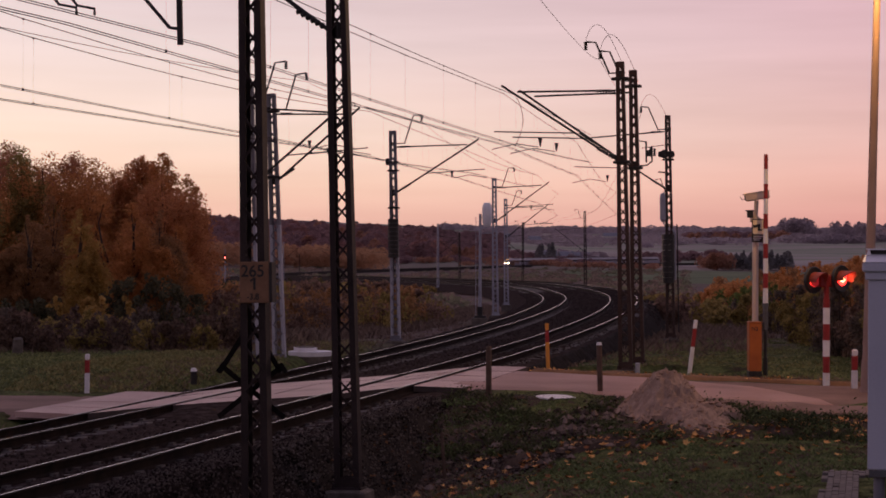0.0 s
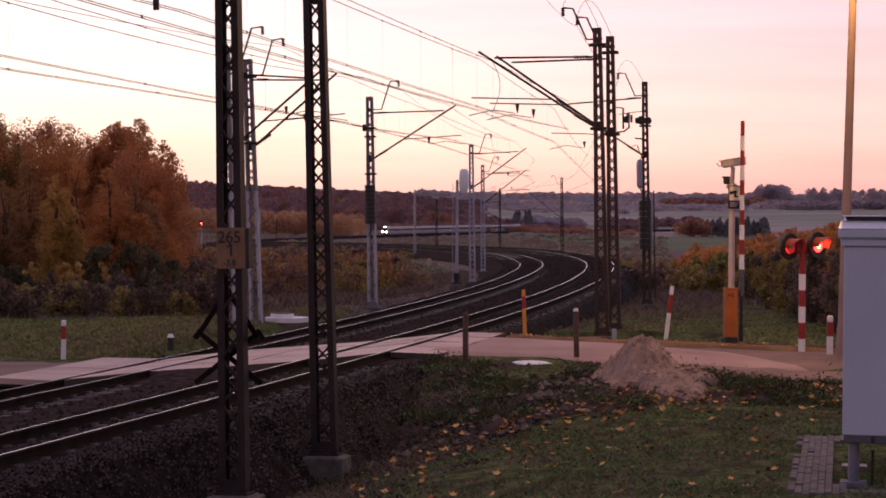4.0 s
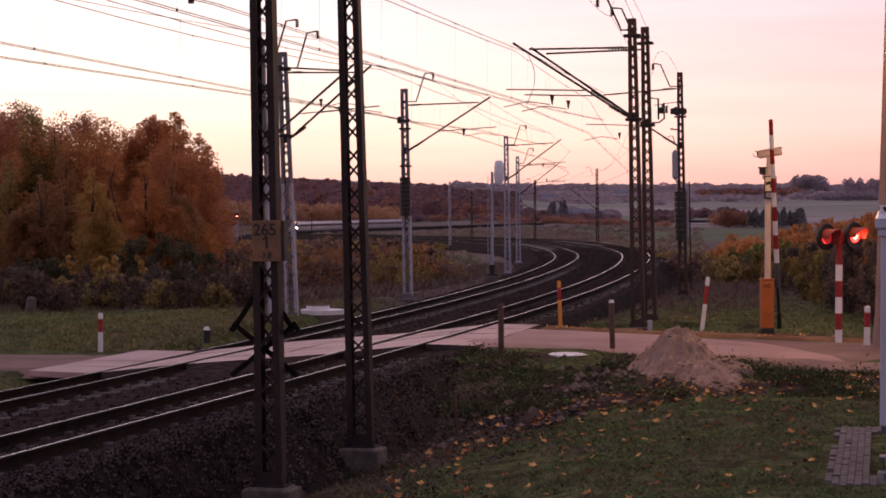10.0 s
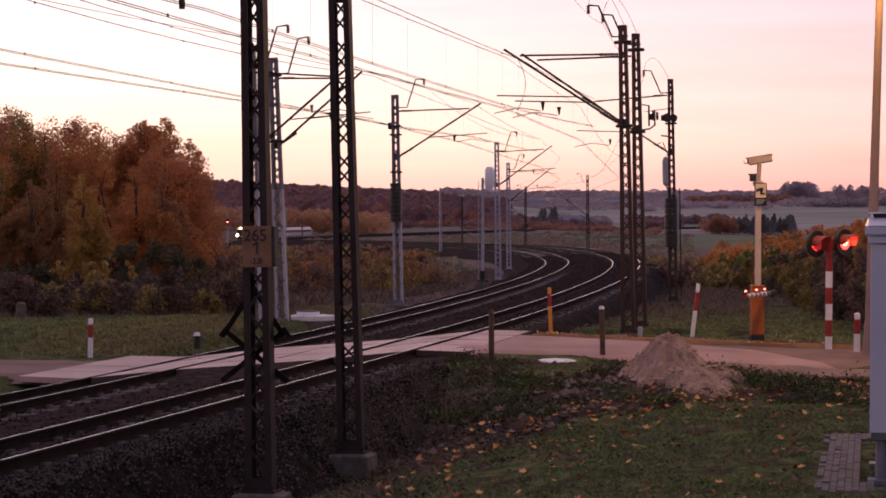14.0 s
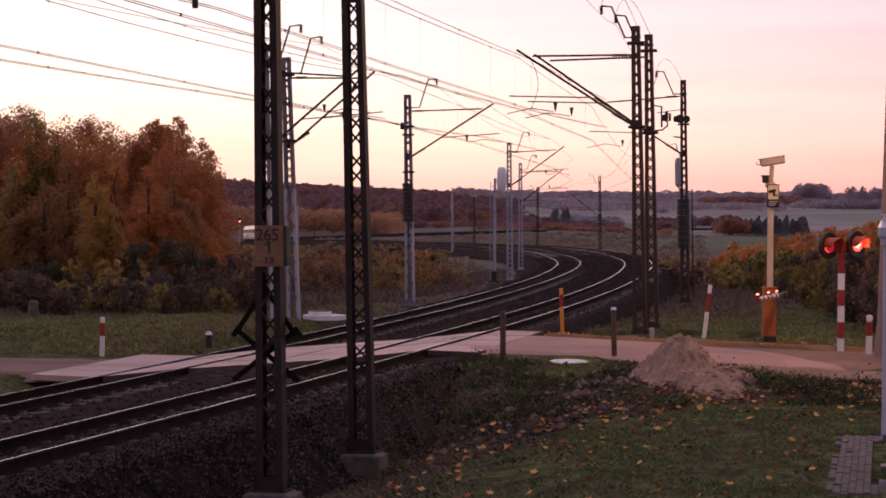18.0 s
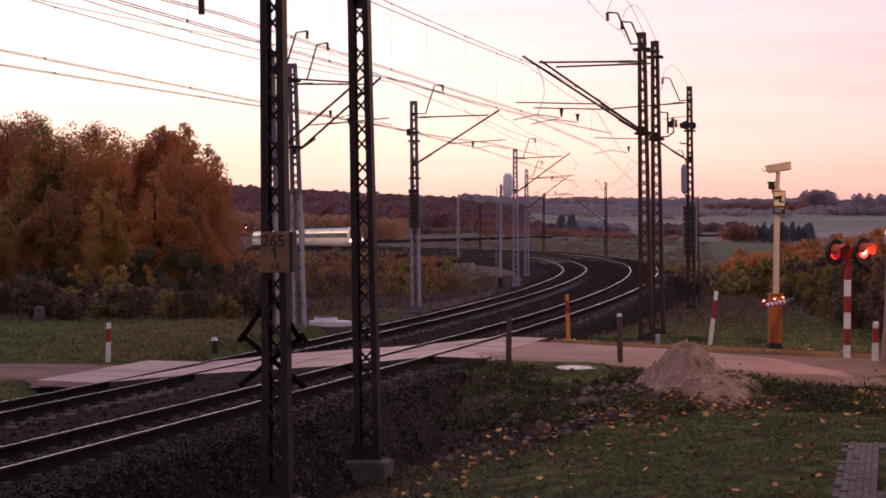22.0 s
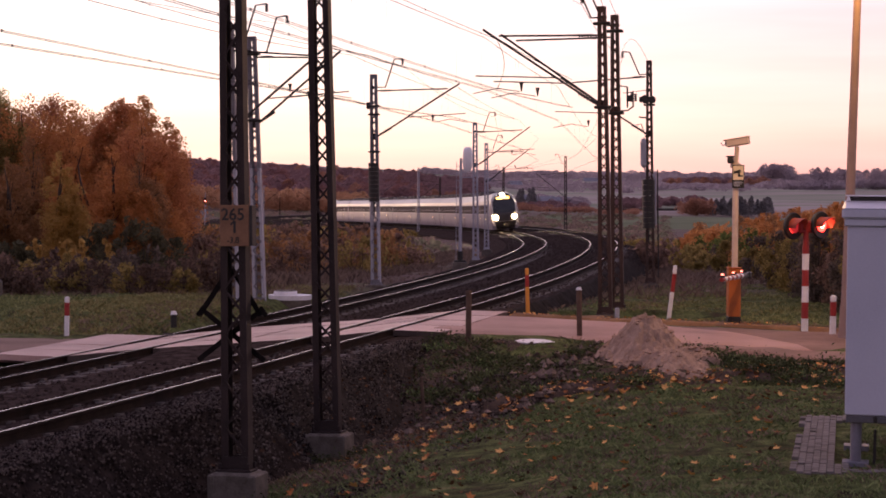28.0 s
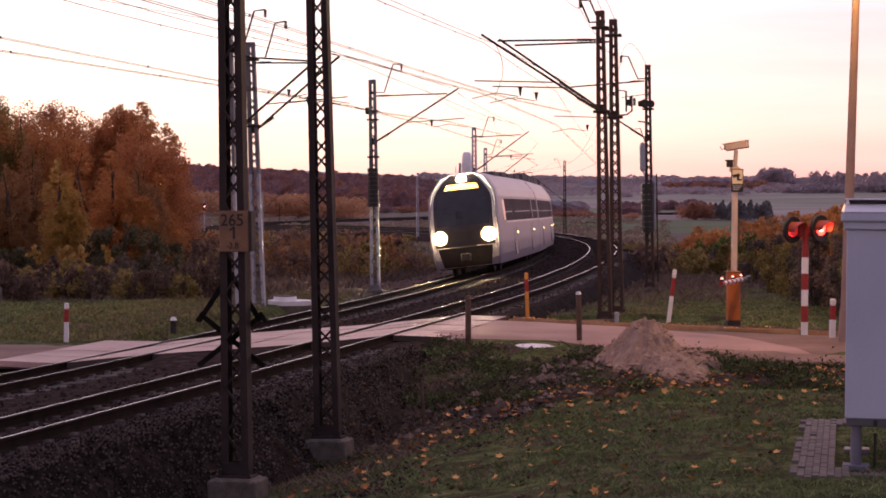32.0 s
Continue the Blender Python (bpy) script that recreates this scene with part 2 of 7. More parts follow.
def tube(bm, pts, r, n=6, r2=None, closed=True):
    """A round bar along a line of points, tapered from r to r2."""
    pts = [Vector(p) for p in pts]
    rings = []
    up = Vector((0, 0, 1))
    for i, p in enumerate(pts):
        d = (pts[min(i + 1, len(pts) - 1)] - pts[max(i - 1, 0)]).normalized()
        ref = up if abs(d.z) < 0.95 else Vector((1, 0, 0))
        a = d.cross(ref).normalized()
        b = d.cross(a).normalized()
        rr = r if r2 is None else r + (r2 - r) * i / (len(pts) - 1)
        rings.append([bm.verts.new(p + (a * math.cos(2 * math.pi * k / n) + b * math.sin(2 * math.pi * k / n)) * rr) for k in range(n)])
    for i in range(len(rings) - 1):
        for k in range(n):
            bm.faces.new((rings[i][k], rings[i][(k + 1) % n], rings[i + 1][(k + 1) % n], rings[i + 1][k]))
    if closed:
        bm.faces.new(rings[0][::-1])
        bm.faces.new(rings[-1])


def bar(bm, a, b, w, t):
    """A flat bar from a to b, w wide and t thick."""
    a, b = Vector(a), Vector(b)
    d = b - a
    ref = Vector((0, 1, 0)) if abs(d.normalized().y) < 0.9 else Vector((1, 0, 0))
    x = d.cross(ref).normalized()
    y = x.cross(d).normalized()
    m = Matrix((x, d.normalized(), y)).transposed().to_4x4()
    m.translation = (a + b) / 2
    bmesh.ops.create_cube(bm, size=1, matrix=m @ Matrix.Diagonal((w, d.length, t, 1)))


def raw(name, verts, faces, material, smooth=False):
    me = bpy.data.meshes.new(name)
    me.from_pydata(verts, [], faces)
    me.update()
    if smooth:
        me.shade_smooth()
    me.materials.append(material)
    return new(name, me)


def place(px, d, z):
    """A point of the plan: bearing to the side in thousandths of the way ahead, way ahead and height."""
    return (px * d / 1000, d, z)


# ---- the railway's line ----
K_AT = [0, 25, 50, 75, 100, 125, 150, 175, 200, 230, 260, 300, 340, 380, 420, 460, 500, 550, 600, 650, 700, 750, 800, 900, 1000, 1100, 1200]
K_PER_KM = [2.0, 2.59, 2.18, 1.7, 2.35, 0.59, 1.17, 2.64, 2.54, 1.17, 0.9, 0.65, 0.26, -0.29, -0.95, -1.45, -1.56, -1.46, -1.52, -1.68, -1.72, -1.51, -1.24, -1.32, -1.67, -2.06, -2.46]
G_AT = [-30, 40, 80, 120, 160, 200, 300, 400, 550, 700, 850, 1000, 1260]
G_PER_MILLE = [8.08, -1.97, -6.94, -9.32, -11.86, -10.04, -9.92, -14.98, -11.22, -1.39, 4.19, 3.5, 2.74]
LINE_S = np.arange(-60, 1260, 1.0)
_th = -np.cumsum(np.interp(LINE_S, K_AT, K_PER_KM)) / 1000
_th += 0.27511 - _th[60]
_x, _y = np.cumsum(np.sin(_th)), np.cumsum(np.cos(_th))
_x += -6.6453 - _x[60]
_y += 30.018 - _y[60]
_z = np.cumsum(np.interp(LINE_S, G_AT, G_PER_MILLE)) / 1000
_z -= _z[60]
SPACING, LIFT = 4.21, 0.33


def cant(s):
    return float(np.interp(s, [-30, 20, 55, 110, 180, 260], [0.156, 0.156, 0.17, 0.12, 0.17, 0.0]))


def on_line(s, u=0.0, h=0.0):
    """The point u metres to the near side of the far track's axis and h above its inner rail."""
    x, y, z, t = (float(np.interp(s, LINE_S, a)) for a in (_x, _y, _z, _th))
    return Vector((x + u * math.cos(t), y - u * math.sin(t), z + h))


def heading(s):
    return float(np.interp(s, LINE_S, _th))


def lateral(px, py):
    """Arc length and lateral distance of many points from the far track's axis."""
    S, U = np.empty(len(px)), np.empty(len(px))
    for i in range(0, len(px), 4000):
        dx = px[i:i + 4000, None] - _x[None, ::2]
        dy = py[i:i + 4000, None] - _y[None, ::2]
        j = (dx * dx + dy * dy).argmin(1) * 2
        S[i:i + 4000] = LINE_S[j]
        t = _th[j]
        U[i:i + 4000] = (px[i:i + 4000] - _x[j]) * np.cos(t) - (py[i:i + 4000] - _y[j]) * np.sin(t)
    return S, U


# ---- ground ----
ROAD_X = [-60, -9, -6.5, 0.5, 9, 14, 24, 60]
ROAD_FRONT = [36.5, 34.9, 34.2, 35.0, 31.8, 29.5, 24.0, 4.0]
ROAD_BACK = [41.0, 39.3, 39.4, 41.2, 38.0, 35.6, 30.0, 10.0]


def track_top(u):
    return np.interp(u, [-8, -2.0, -0.75, 0.75, 3.46, 4.96, 6.0, 9, 14], [0.05, 0.03, 0.0, 0.156, 0.33, 0.486, 0.46, 0.40, 0.34])


def land(x, y):
    """Height of the natural ground without the railway."""
    x, y = np.asarray(x, float), np.asarray(y, float)
    z = np.interp(y, [-50, 0, 44, 60, 100, 150, 300, 500, 950, 1300, 2000, 3000, 4500], [0.3, 0.26, 0.20, -0.10, -1.1, -2.2, -4.4, -8, -8.6, 0.5, 16, 33, 40])
    z = z + np.interp(y, [300, 900, 1500, 2500], [0, 2, 10, 12]) * np.clip(-(x + 20) / 300, 0, 1)
    z = z + np.interp(y, [700, 1000, 1400, 2200], [0, 5, 10, 8]) * np.clip((110 - x) / 150, 0, 1)
    z = z + np.interp(y, [60, 200, 1000], [0, 0.5, 2.0]) * np.sin(x * 0.021 + y * 0.013) * 0.6
    return z


def ground_z(x, y):
    x, y = np.atleast_1d(np.asarray(x, float)), np.atleast_1d(np.asarray(y, float))
    S, U = lateral(x, y)
    z = land(x, y)
    # the ditch and the mown bank on the near side
    near = (U > 2) & (y < 46)
    side = np.interp(U, [6.0, 6.9, 7.8, 9.2, 11.0, 13.0], [-0.72, -0.66, -0.46, -0.12, 0.12, 0.22])
    z = np.where(near, np.minimum(z, side), z)
    # dug-over bank below the road: low uneven ridges
    amp = np.clip((y - 27.6) / 1.0, 0, 1) * np.clip((np.interp(x, ROAD_X, ROAD_FRONT) - 0.9 - y) / 0.9, 0, 1) * np.clip((x - 0.2) / 0.8, 0, 1) * np.clip((9.6 - x) / 1.0, 0, 1)
    lumps = np.sin(x * 2.1 + 1.3 * np.sin(y * 1.7)) * np.sin(y * 2.6 + 0.9 * np.sin(x * 1.9)) + 0.55 * np.sin(x * 5.3 + y * 1.1) * np.sin(y * 4.7 - x * 1.7)
    z = z + amp * (0.10 + 0.12 * lumps)
    # the road's bed
    f, b = np.interp(x, ROAD_X, ROAD_FRONT), np.interp(x, ROAD_X, ROAD_BACK)
    inside = np.clip(np.minimum((y - f + 5.5) / 4.8, (b + 6.0 - y) / 5.0), 0, 1)
    rz = track_top(U) - 0.07
    z = np.where((np.abs(x) < 58), z * (1 - inside) + rz * inside, z)
    # the railway's formation
    tz = np.interp(S, LINE_S, _z)
    lim = 4.75 - 0.8 * np.clip((y - 29.5) / 2.5, 0, 1)
    w = np.clip((np.where(U > 2.1, lim, 5.5 - 1.15 * np.clip((y - 29.5) / 2.5, 0, 1)) - np.abs(U - 2.1)) / 0.9, 0, 1)
    z = z * (1 - w) + np.minimum(z, tz - 0.75) * w
    hi = np.clip((9.0 - np.abs(U - 2.1)) / 5.0, 0, 1)
    z = np.where(S > 60, np.maximum(z, z * (1 - hi) + (tz - 0.8) * hi), z)
    return z


def spaced(stops):
    out = [stops[0][0]]
    for (a, d0), (b, d1) in zip(stops, stops[1:]):
        while out[-1] < b - 1e-6:
            f = (out[-1] - a) / (b - a)
            out.append(min(b, out[-1] + d0 + (d1 - d0) * f))
    return out


GX = spaced([(-2600, 160), (-400, 26), (-60, 2.2), (-12, 0.45), (16, 0.45), (60, 2.2), (400, 26), (2600, 160)])
GY = spaced([(-60, 6), (8, 0.6), (44, 0.5), (90, 1.4), (220, 5), (600, 16), (1400, 60), (4600, 260)])
gx, gy = np.meshgrid(np.array(GX), np.array(GY))
gz = ground_z(gx.ravel(), gy.ravel())


def uneven(x, y, U):
    """Small swells of the turf, none under the tracks."""
    swell = np.array([noise.noise((a * 0.9, b * 0.9, 0)) * 0.05 + noise.noise((a * 0.23, b * 0.23, 5)) * 0.08 for a, b in zip(x, y)])
    return swell * np.clip((np.abs(U - 2.1) - 3) / 3, 0, 1)


gz = gz + uneven(gx.ravel(), gy.ravel(), lateral(gx.ravel(), gy.ravel())[1])
nx, ny = len(GX), len(GY)
gv = [(float(a), float(b), float(c)) for a, b, c in zip(gx.ravel(), gy.ravel(), gz)]
gf = [(j * nx + i, j * nx + i + 1, (j + 1) * nx + i + 1, (j + 1) * nx + i) for j in range(ny - 1) for i in range(nx - 1)]


def ground_material():
    m = bpy.data.materials.new("autumn_grassland")
    m.use_nodes = True
    nt = m.node_tree
    p = nt.nodes["Principled BSDF"]
    p.inputs["Roughness"].default_value = 0.97
    p.inputs["Specular IOR Level"].default_value = 0.02
    tc = nt.nodes.new("ShaderNodeTexCoord")

    def nz(scale, detail, stretch=None):
        n = nt.nodes.new("ShaderNodeTexNoise")
        n.inputs["Scale"].default_value, n.inputs["Detail"].default_value = scale, detail
        if stretch:
            mp = nt.nodes.new("ShaderNodeMapping")
            mp.inputs["Scale"].default_value = stretch
            nt.links.new(tc.outputs["Object"], mp.inputs[0])
            nt.links.new(mp.outputs[0], n.inputs["Vector"])
        else:
            nt.links.new(tc.outputs["Object"], n.inputs["Vector"])
        return n.outputs[0]

    def ramp(src, stops):
        r = nt.nodes.new("ShaderNodeValToRGB")
        while len(r.color_ramp.elements) < len(stops):
            r.color_ramp.elements.new(0.5)
        for e, (pos, col) in zip(r.color_ramp.elements, stops):
            e.position, e.color = pos, (*col, 1)
        nt.links.new(src, r.inputs[0])
        return r.outputs[0]

    def mix(fac, a, b):
        x = nt.nodes.new("ShaderNodeMix")
        x.data_type = "RGBA"
        nt.links.new(fac, x.inputs[0])
        nt.links.new(a, x.inputs[6])
        nt.links.new(b, x.inputs[7])
        return x.outputs[2]

    # near: mown grass with bare and dead patches
    grass = ramp(nz(1.6, 6), [(0.30, (0.060, 0.045, 0.031)), (0.44, (0.083, 0.095, 0.041)), (0.57, (0.117, 0.140, 0.057)), (0.75, (0.175, 0.155, 0.086))])
    blade = ramp(nz(45, 3), [(0.3, (0.45, 0.45, 0.45)), (0.7, (1.4, 1.4, 1.4))])
    mul = nt.nodes.new("ShaderNodeMix")
    mul.data_type, mul.blend_type = "RGBA", "MULTIPLY"
    mul.inputs[0].default_value = 1
    nt.links.new(grass, mul.inputs[6])
    nt.links.new(blade, mul.inputs[7])
    clump = ramp(nz(5.5, 4), [(0.34, (0.55, 0.52, 0.5)), (0.5, (1.0, 1.0, 1.0)), (0.66, (1.35, 1.3, 1.2))])
    mul2 = nt.nodes.new("ShaderNodeMix")
    mul2.data_type, mul2.blend_type = "RGBA", "MULTIPLY"
    mul2.inputs[0].default_value = 1
    nt.links.new(mul.outputs[2], mul2.inputs[6])
    nt.links.new(clump, mul2.inputs[7])
    # far: ploughed, stubble and meadow strips, their colours paled for distance haze
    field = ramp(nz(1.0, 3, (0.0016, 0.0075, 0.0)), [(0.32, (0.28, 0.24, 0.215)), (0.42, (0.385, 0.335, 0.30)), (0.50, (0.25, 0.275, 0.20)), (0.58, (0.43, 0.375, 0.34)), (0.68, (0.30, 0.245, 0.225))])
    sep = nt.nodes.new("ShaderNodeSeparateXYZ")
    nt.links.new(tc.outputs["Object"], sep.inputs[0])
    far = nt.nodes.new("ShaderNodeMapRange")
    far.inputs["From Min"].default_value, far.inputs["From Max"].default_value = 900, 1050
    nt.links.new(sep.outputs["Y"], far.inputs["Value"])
    # open scrub ground, its tones lifted in colour in place of haze
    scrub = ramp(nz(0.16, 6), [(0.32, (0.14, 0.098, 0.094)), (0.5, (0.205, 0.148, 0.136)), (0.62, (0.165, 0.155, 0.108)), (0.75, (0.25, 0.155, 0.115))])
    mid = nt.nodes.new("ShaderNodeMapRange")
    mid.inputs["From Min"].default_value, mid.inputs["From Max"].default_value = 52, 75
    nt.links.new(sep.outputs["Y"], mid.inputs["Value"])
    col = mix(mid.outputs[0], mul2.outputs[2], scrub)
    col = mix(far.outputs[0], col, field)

    def step(axis, a, b):
        r = nt.nodes.new("ShaderNodeMapRange")
        r.inputs["From Min"].default_value, r.inputs["From Max"].default_value = a, b
        nt.links.new(sep.outputs[axis], r.inputs["Value"])
        return r.outputs[0]

    def times(a, b):
        r = nt.nodes.new("ShaderNodeMath")
        r.operation = "MULTIPLY"
        nt.links.new(a, r.inputs[0])
        nt.links.new(b, r.inputs[1])
        return r.outputs[0]

    # a green meadow right of the line, before the hedges
    meadow = times(times(step("Y", 600, 640), step("Y", 900, 880)), step("X", 62, 70))
    green = ramp(nz(0.05, 4), [(0.35, (0.15, 0.175, 0.105)), (0.65, (0.20, 0.22, 0.135))])
    col = mix(meadow, col, green)
    nt.links.new(col, p.inputs["Base Color"])
    bp = nt.nodes.new("ShaderNodeBump")
    bp.inputs["Strength"].default_value, bp.inputs["Distance"].default_value = 0.7, 0.05
    nt.links.new(nz(30, 5), bp.inputs["Height"])
    nt.links.new(bp.outputs[0], p.inputs["Normal"])
    return m


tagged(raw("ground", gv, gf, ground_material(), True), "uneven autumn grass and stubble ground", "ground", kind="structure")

# road beyond the crossing slabs, in two strips with worn edges
def strip(name, xs, label, material, back=None, drop=0.0):
    verts, faces = [], []
    rows_ = []
    cols = 9
    for x in xs:
        f, b = float(np.interp(x, ROAD_X, ROAD_FRONT)), float(np.interp(x, ROAD_X, ROAD_BACK))
        if back:
            b = min(b, float(np.interp(x, back[0], back[1])))
        f += 0.35 * noise.noise((x * 0.8, 3, 0))
        b += 0.30 * noise.noise((x * 0.8, 9, 0))
        row = []
        for k in range(cols):
            y = f + (b - f) * k / (cols - 1)
            S, U = lateral(np.array([x]), np.array([y]))
            z = float(track_top(U)[0]) - (0.10 if k in (0, cols - 1) else 0.0) + 0.02 * noise.noise((x * 0.5, y * 0.5, 2)) - 0.015 - drop
            row.append(len(verts))
            verts.append((x, y, z))
        rows_.append(row)
    for r0, r1 in zip(rows_, rows_[1:]):
        for k in range(cols - 1):
            faces.append((r0[k], r1[k], r1[k + 1], r0[k + 1]))
    return tagged(raw(name, verts, faces, material, True), label, "road", kind="structure")


strip("road", list(np.arange(0.4, 7.5, 0.25)), "worn reddish asphalt road with crumbling edges", ROADM, ([0.5, 4.9, 6.73, 7.3, 8], [41.2, 39.7, 37.1, 34.2, 32.6]))
strip("road", list(np.arange(3.9, 58, 0.5)), "reddish brown dirt road where the asphalt ends", DIRTROAD, None, 0.03)
strip("road", list(np.arange(-58, -6.2, 0.5)), "reddish brown dirt road with soft edges", DIRTROAD, None, 0.05)


def line_at_y(u, y):
    lo, hi = -50.0, 80.0
    for _ in range(40):
        mid = (lo + hi) / 2
        if on_line(mid, u).y < y:
            lo = mid
        else:
            hi = mid
    return lo


# slab sides coloured dark for the shade along the crossing's edge
SLABSHADE = mat("shade_dark_slab_edge", (0.045, 0.032, 0.028), (0.10, 0.072, 0.062), 3, 0.9, 0, 0.4)
crossing = base("level_crossing", Matrix.Identity(4), "pale concrete slab level crossing over two tracks", "level crossing", kind="structure")
for u0, u1 in ((-2.05, -0.80), (-0.66, 0.66), (0.80, 2.08), (2.10, 3.40), (3.56, 4.86), (5.02, 5.95)):
    for k in range(4):
        bm = bmesh.new()
        cs = []
        for u in (u0, u1):
            for e in (k / 4 + 0.003, (k + 1) / 4 - 0.003):
                p0 = on_line(line_at_y(u, 35), u)
                f, b = float(np.interp(p0.x, ROAD_X, ROAD_FRONT)), float(np.interp(p0.x, ROAD_X, ROAD_BACK))
                y = f + (b - f) * e
                q = on_line(line_at_y(u, y), u)
                cs.append(Vector((q.x, q.y, float(track_top(u)) - 0.008 + random.uniform(-0.006, 0.006))))
        a, b_, c, d = cs
        top = [bm.verts.new(v) for v in (a, c, d, b_)]
        low = [bm.verts.new(v - Vector((0, 0, 0.11))) for v in (a, c, d, b_)]
        bm.faces.new(top)
        for i in range(4):
            bm.faces.new((top[i], low[i], low[(i + 1) % 4], top[(i + 1) % 4])).material_index = 0 if u0 < -2 else 1
        bmesh.ops.recalc_face_normals(bm, faces=bm.faces[:])
        part("slab", bm, [SLAB, SLABSHADE], crossing)

# ---- the track: ballast, sleepers, rails ----
PROFILE = [(-3.7, -1.05), (-2.0, -0.26), (-1.3, -0.225), (0.0, -0.115), (1.3, 0.012), (2.1, 0.015), (2.9, 0.105), (4.21, 0.225), (5.0, 0.305), (5.55, 0.355), (5.85, 0.30), (6.5, -0.70), (7.4, -1.2)]


def ballast_h(u):
    return float(np.interp(u, [a for a, b in PROFILE], [b for a, b in PROFILE]))


bv, bf = [], []
us = spaced([(-3.7, 0.3), (-2.0, 0.22), (5.8, 0.22), (7.4, 0.2)])
ss = spaced([(-45, 0.5), (60, 0.6), (160, 3), (1180, 8)])
for s in ss:
    p, t = on_line(s), heading(s)
    for u in us:
        bump_ = 0.05 * noise.noise((s * 2.1, u * 2.1, 0)) if -1.9 < u < 5.7 else 0.09 * noise.noise((s * 1.3, u * 1.3, 0))
        bump_ += 0.17 * max(0.0, 1 - abs(p.y - u * math.sin(t) - 34.3) / 1.6) if 0.95 < u < 3.3 else 0.0
        bv.append((p.x + u * math.cos(t), p.y - u * math.sin(t), p.z + ballast_h(u) + bump_))
nu = len(us)
bf = [(j * nu + i, j * nu + i + 1, (j + 1) * nu + i + 1, (j + 1) * nu + i) for j in range(len(ss) - 1) for i in range(nu - 1)]
bed = raw("ballast_bed", bv, bf, BALLAST, False)
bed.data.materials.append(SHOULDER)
bed.data.materials.append(SHOULDER_FAR)
# shoulder faces get near-black stone, slightly paler from near the crossing onwards
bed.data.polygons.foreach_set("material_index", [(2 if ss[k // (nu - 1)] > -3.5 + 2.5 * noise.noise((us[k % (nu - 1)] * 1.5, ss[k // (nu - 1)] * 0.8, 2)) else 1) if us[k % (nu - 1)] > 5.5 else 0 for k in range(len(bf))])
tagged(bed, "dark stone ballast bed under the two tracks", "ballast", kind="structure")

RAIL_SECTION = [(-0.014, 0.0), (0.014, 0.0), (0.021, -0.003), (0.036, -0.012), (0.036, -0.035), (0.010, -0.05), (0.010, -0.13), (0.07, -0.155), (0.07, -0.17), (-0.07, -0.17), (-0.07, -0.155), (-0.010, -0.13), (-0.010, -0.05), (-0.036, -0.035), (-0.036, -0.012), (-0.021, -0.003)]
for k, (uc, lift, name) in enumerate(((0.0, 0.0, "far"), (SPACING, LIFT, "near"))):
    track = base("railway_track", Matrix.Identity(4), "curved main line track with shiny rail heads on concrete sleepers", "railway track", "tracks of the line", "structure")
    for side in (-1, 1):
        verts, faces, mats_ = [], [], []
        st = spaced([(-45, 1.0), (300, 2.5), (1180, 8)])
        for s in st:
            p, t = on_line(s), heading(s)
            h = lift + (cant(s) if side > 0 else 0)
            # shiny band widens farther off, in place of the rails' bright glow
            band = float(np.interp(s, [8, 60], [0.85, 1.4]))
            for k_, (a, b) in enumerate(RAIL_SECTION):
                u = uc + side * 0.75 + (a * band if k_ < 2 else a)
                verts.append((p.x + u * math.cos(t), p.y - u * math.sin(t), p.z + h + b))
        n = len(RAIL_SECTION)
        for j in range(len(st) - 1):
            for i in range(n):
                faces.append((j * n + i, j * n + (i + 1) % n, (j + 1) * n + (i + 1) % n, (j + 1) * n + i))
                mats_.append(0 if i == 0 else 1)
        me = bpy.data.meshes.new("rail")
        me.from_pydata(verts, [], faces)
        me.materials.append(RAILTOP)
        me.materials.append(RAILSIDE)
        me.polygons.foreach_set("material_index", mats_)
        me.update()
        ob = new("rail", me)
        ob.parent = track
    bm = bmesh.new()
    box(bm, (-1.3, -0.125, -0.2), (-0.45, 0.125, -0.005), 0.02)
    box(bm, (0.45, -0.125, -0.2), (1.3, 0.125, -0.005), 0.02)
    box(bm, (-0.46, -0.105, -0.2), (0.46, 0.105, -0.03), 0.01)
    for e in (-0.75, 0.75):
        box(bm, (e - 0.16, -0.05, -0.006), (e - 0.075, 0.05, 0.03))
        box(bm, (e + 0.075, -0.05, -0.006), (e + 0.16, 0.05, 0.03))
    first = part("sleeper", bm, SLEEPER, track)
    mesh = first.data
    far_v, far_f = [], []
    i = 0
    for s in np.arange(-24, 330, 0.62):
        i += 1
        p, t = on_line(s, uc), heading(s)
        c = cant(s)
        m = Matrix.Translation((p.x, p.y, p.z + lift + c / 2 - 0.172)) @ Matrix.Rotation(-t, 4, "Z") @ Matrix.Rotation(-math.atan2(c, 1.5), 4, "Y")
        if s > 110:
            k0 = len(far_v)
            for cx in (-1.3, 1.3):
                for cy in (-0.12, 0.12):
                    far_v.append(tuple(m @ Vector((cx, cy, 0))))
                    far_v.append(tuple(m @ Vector((cx, cy, -0.2))))
            far_f += [(k0, k0 + 2, k0 + 6, k0 + 4), (k0, k0 + 4, k0 + 5, k0 + 1), (k0 + 2, k0 + 3, k0 + 7, k0 + 6)]
            continue
        if 33.6 < p.y < 40.6:
            continue
        if i == 1:
            first.matrix_local = m
        else:
            share("sleeper", mesh, track, m)
    ob = raw("sleepers", far_v, far_f, SLEEPER)
    ob.parent = track
    ob["kind"] = "stuff"


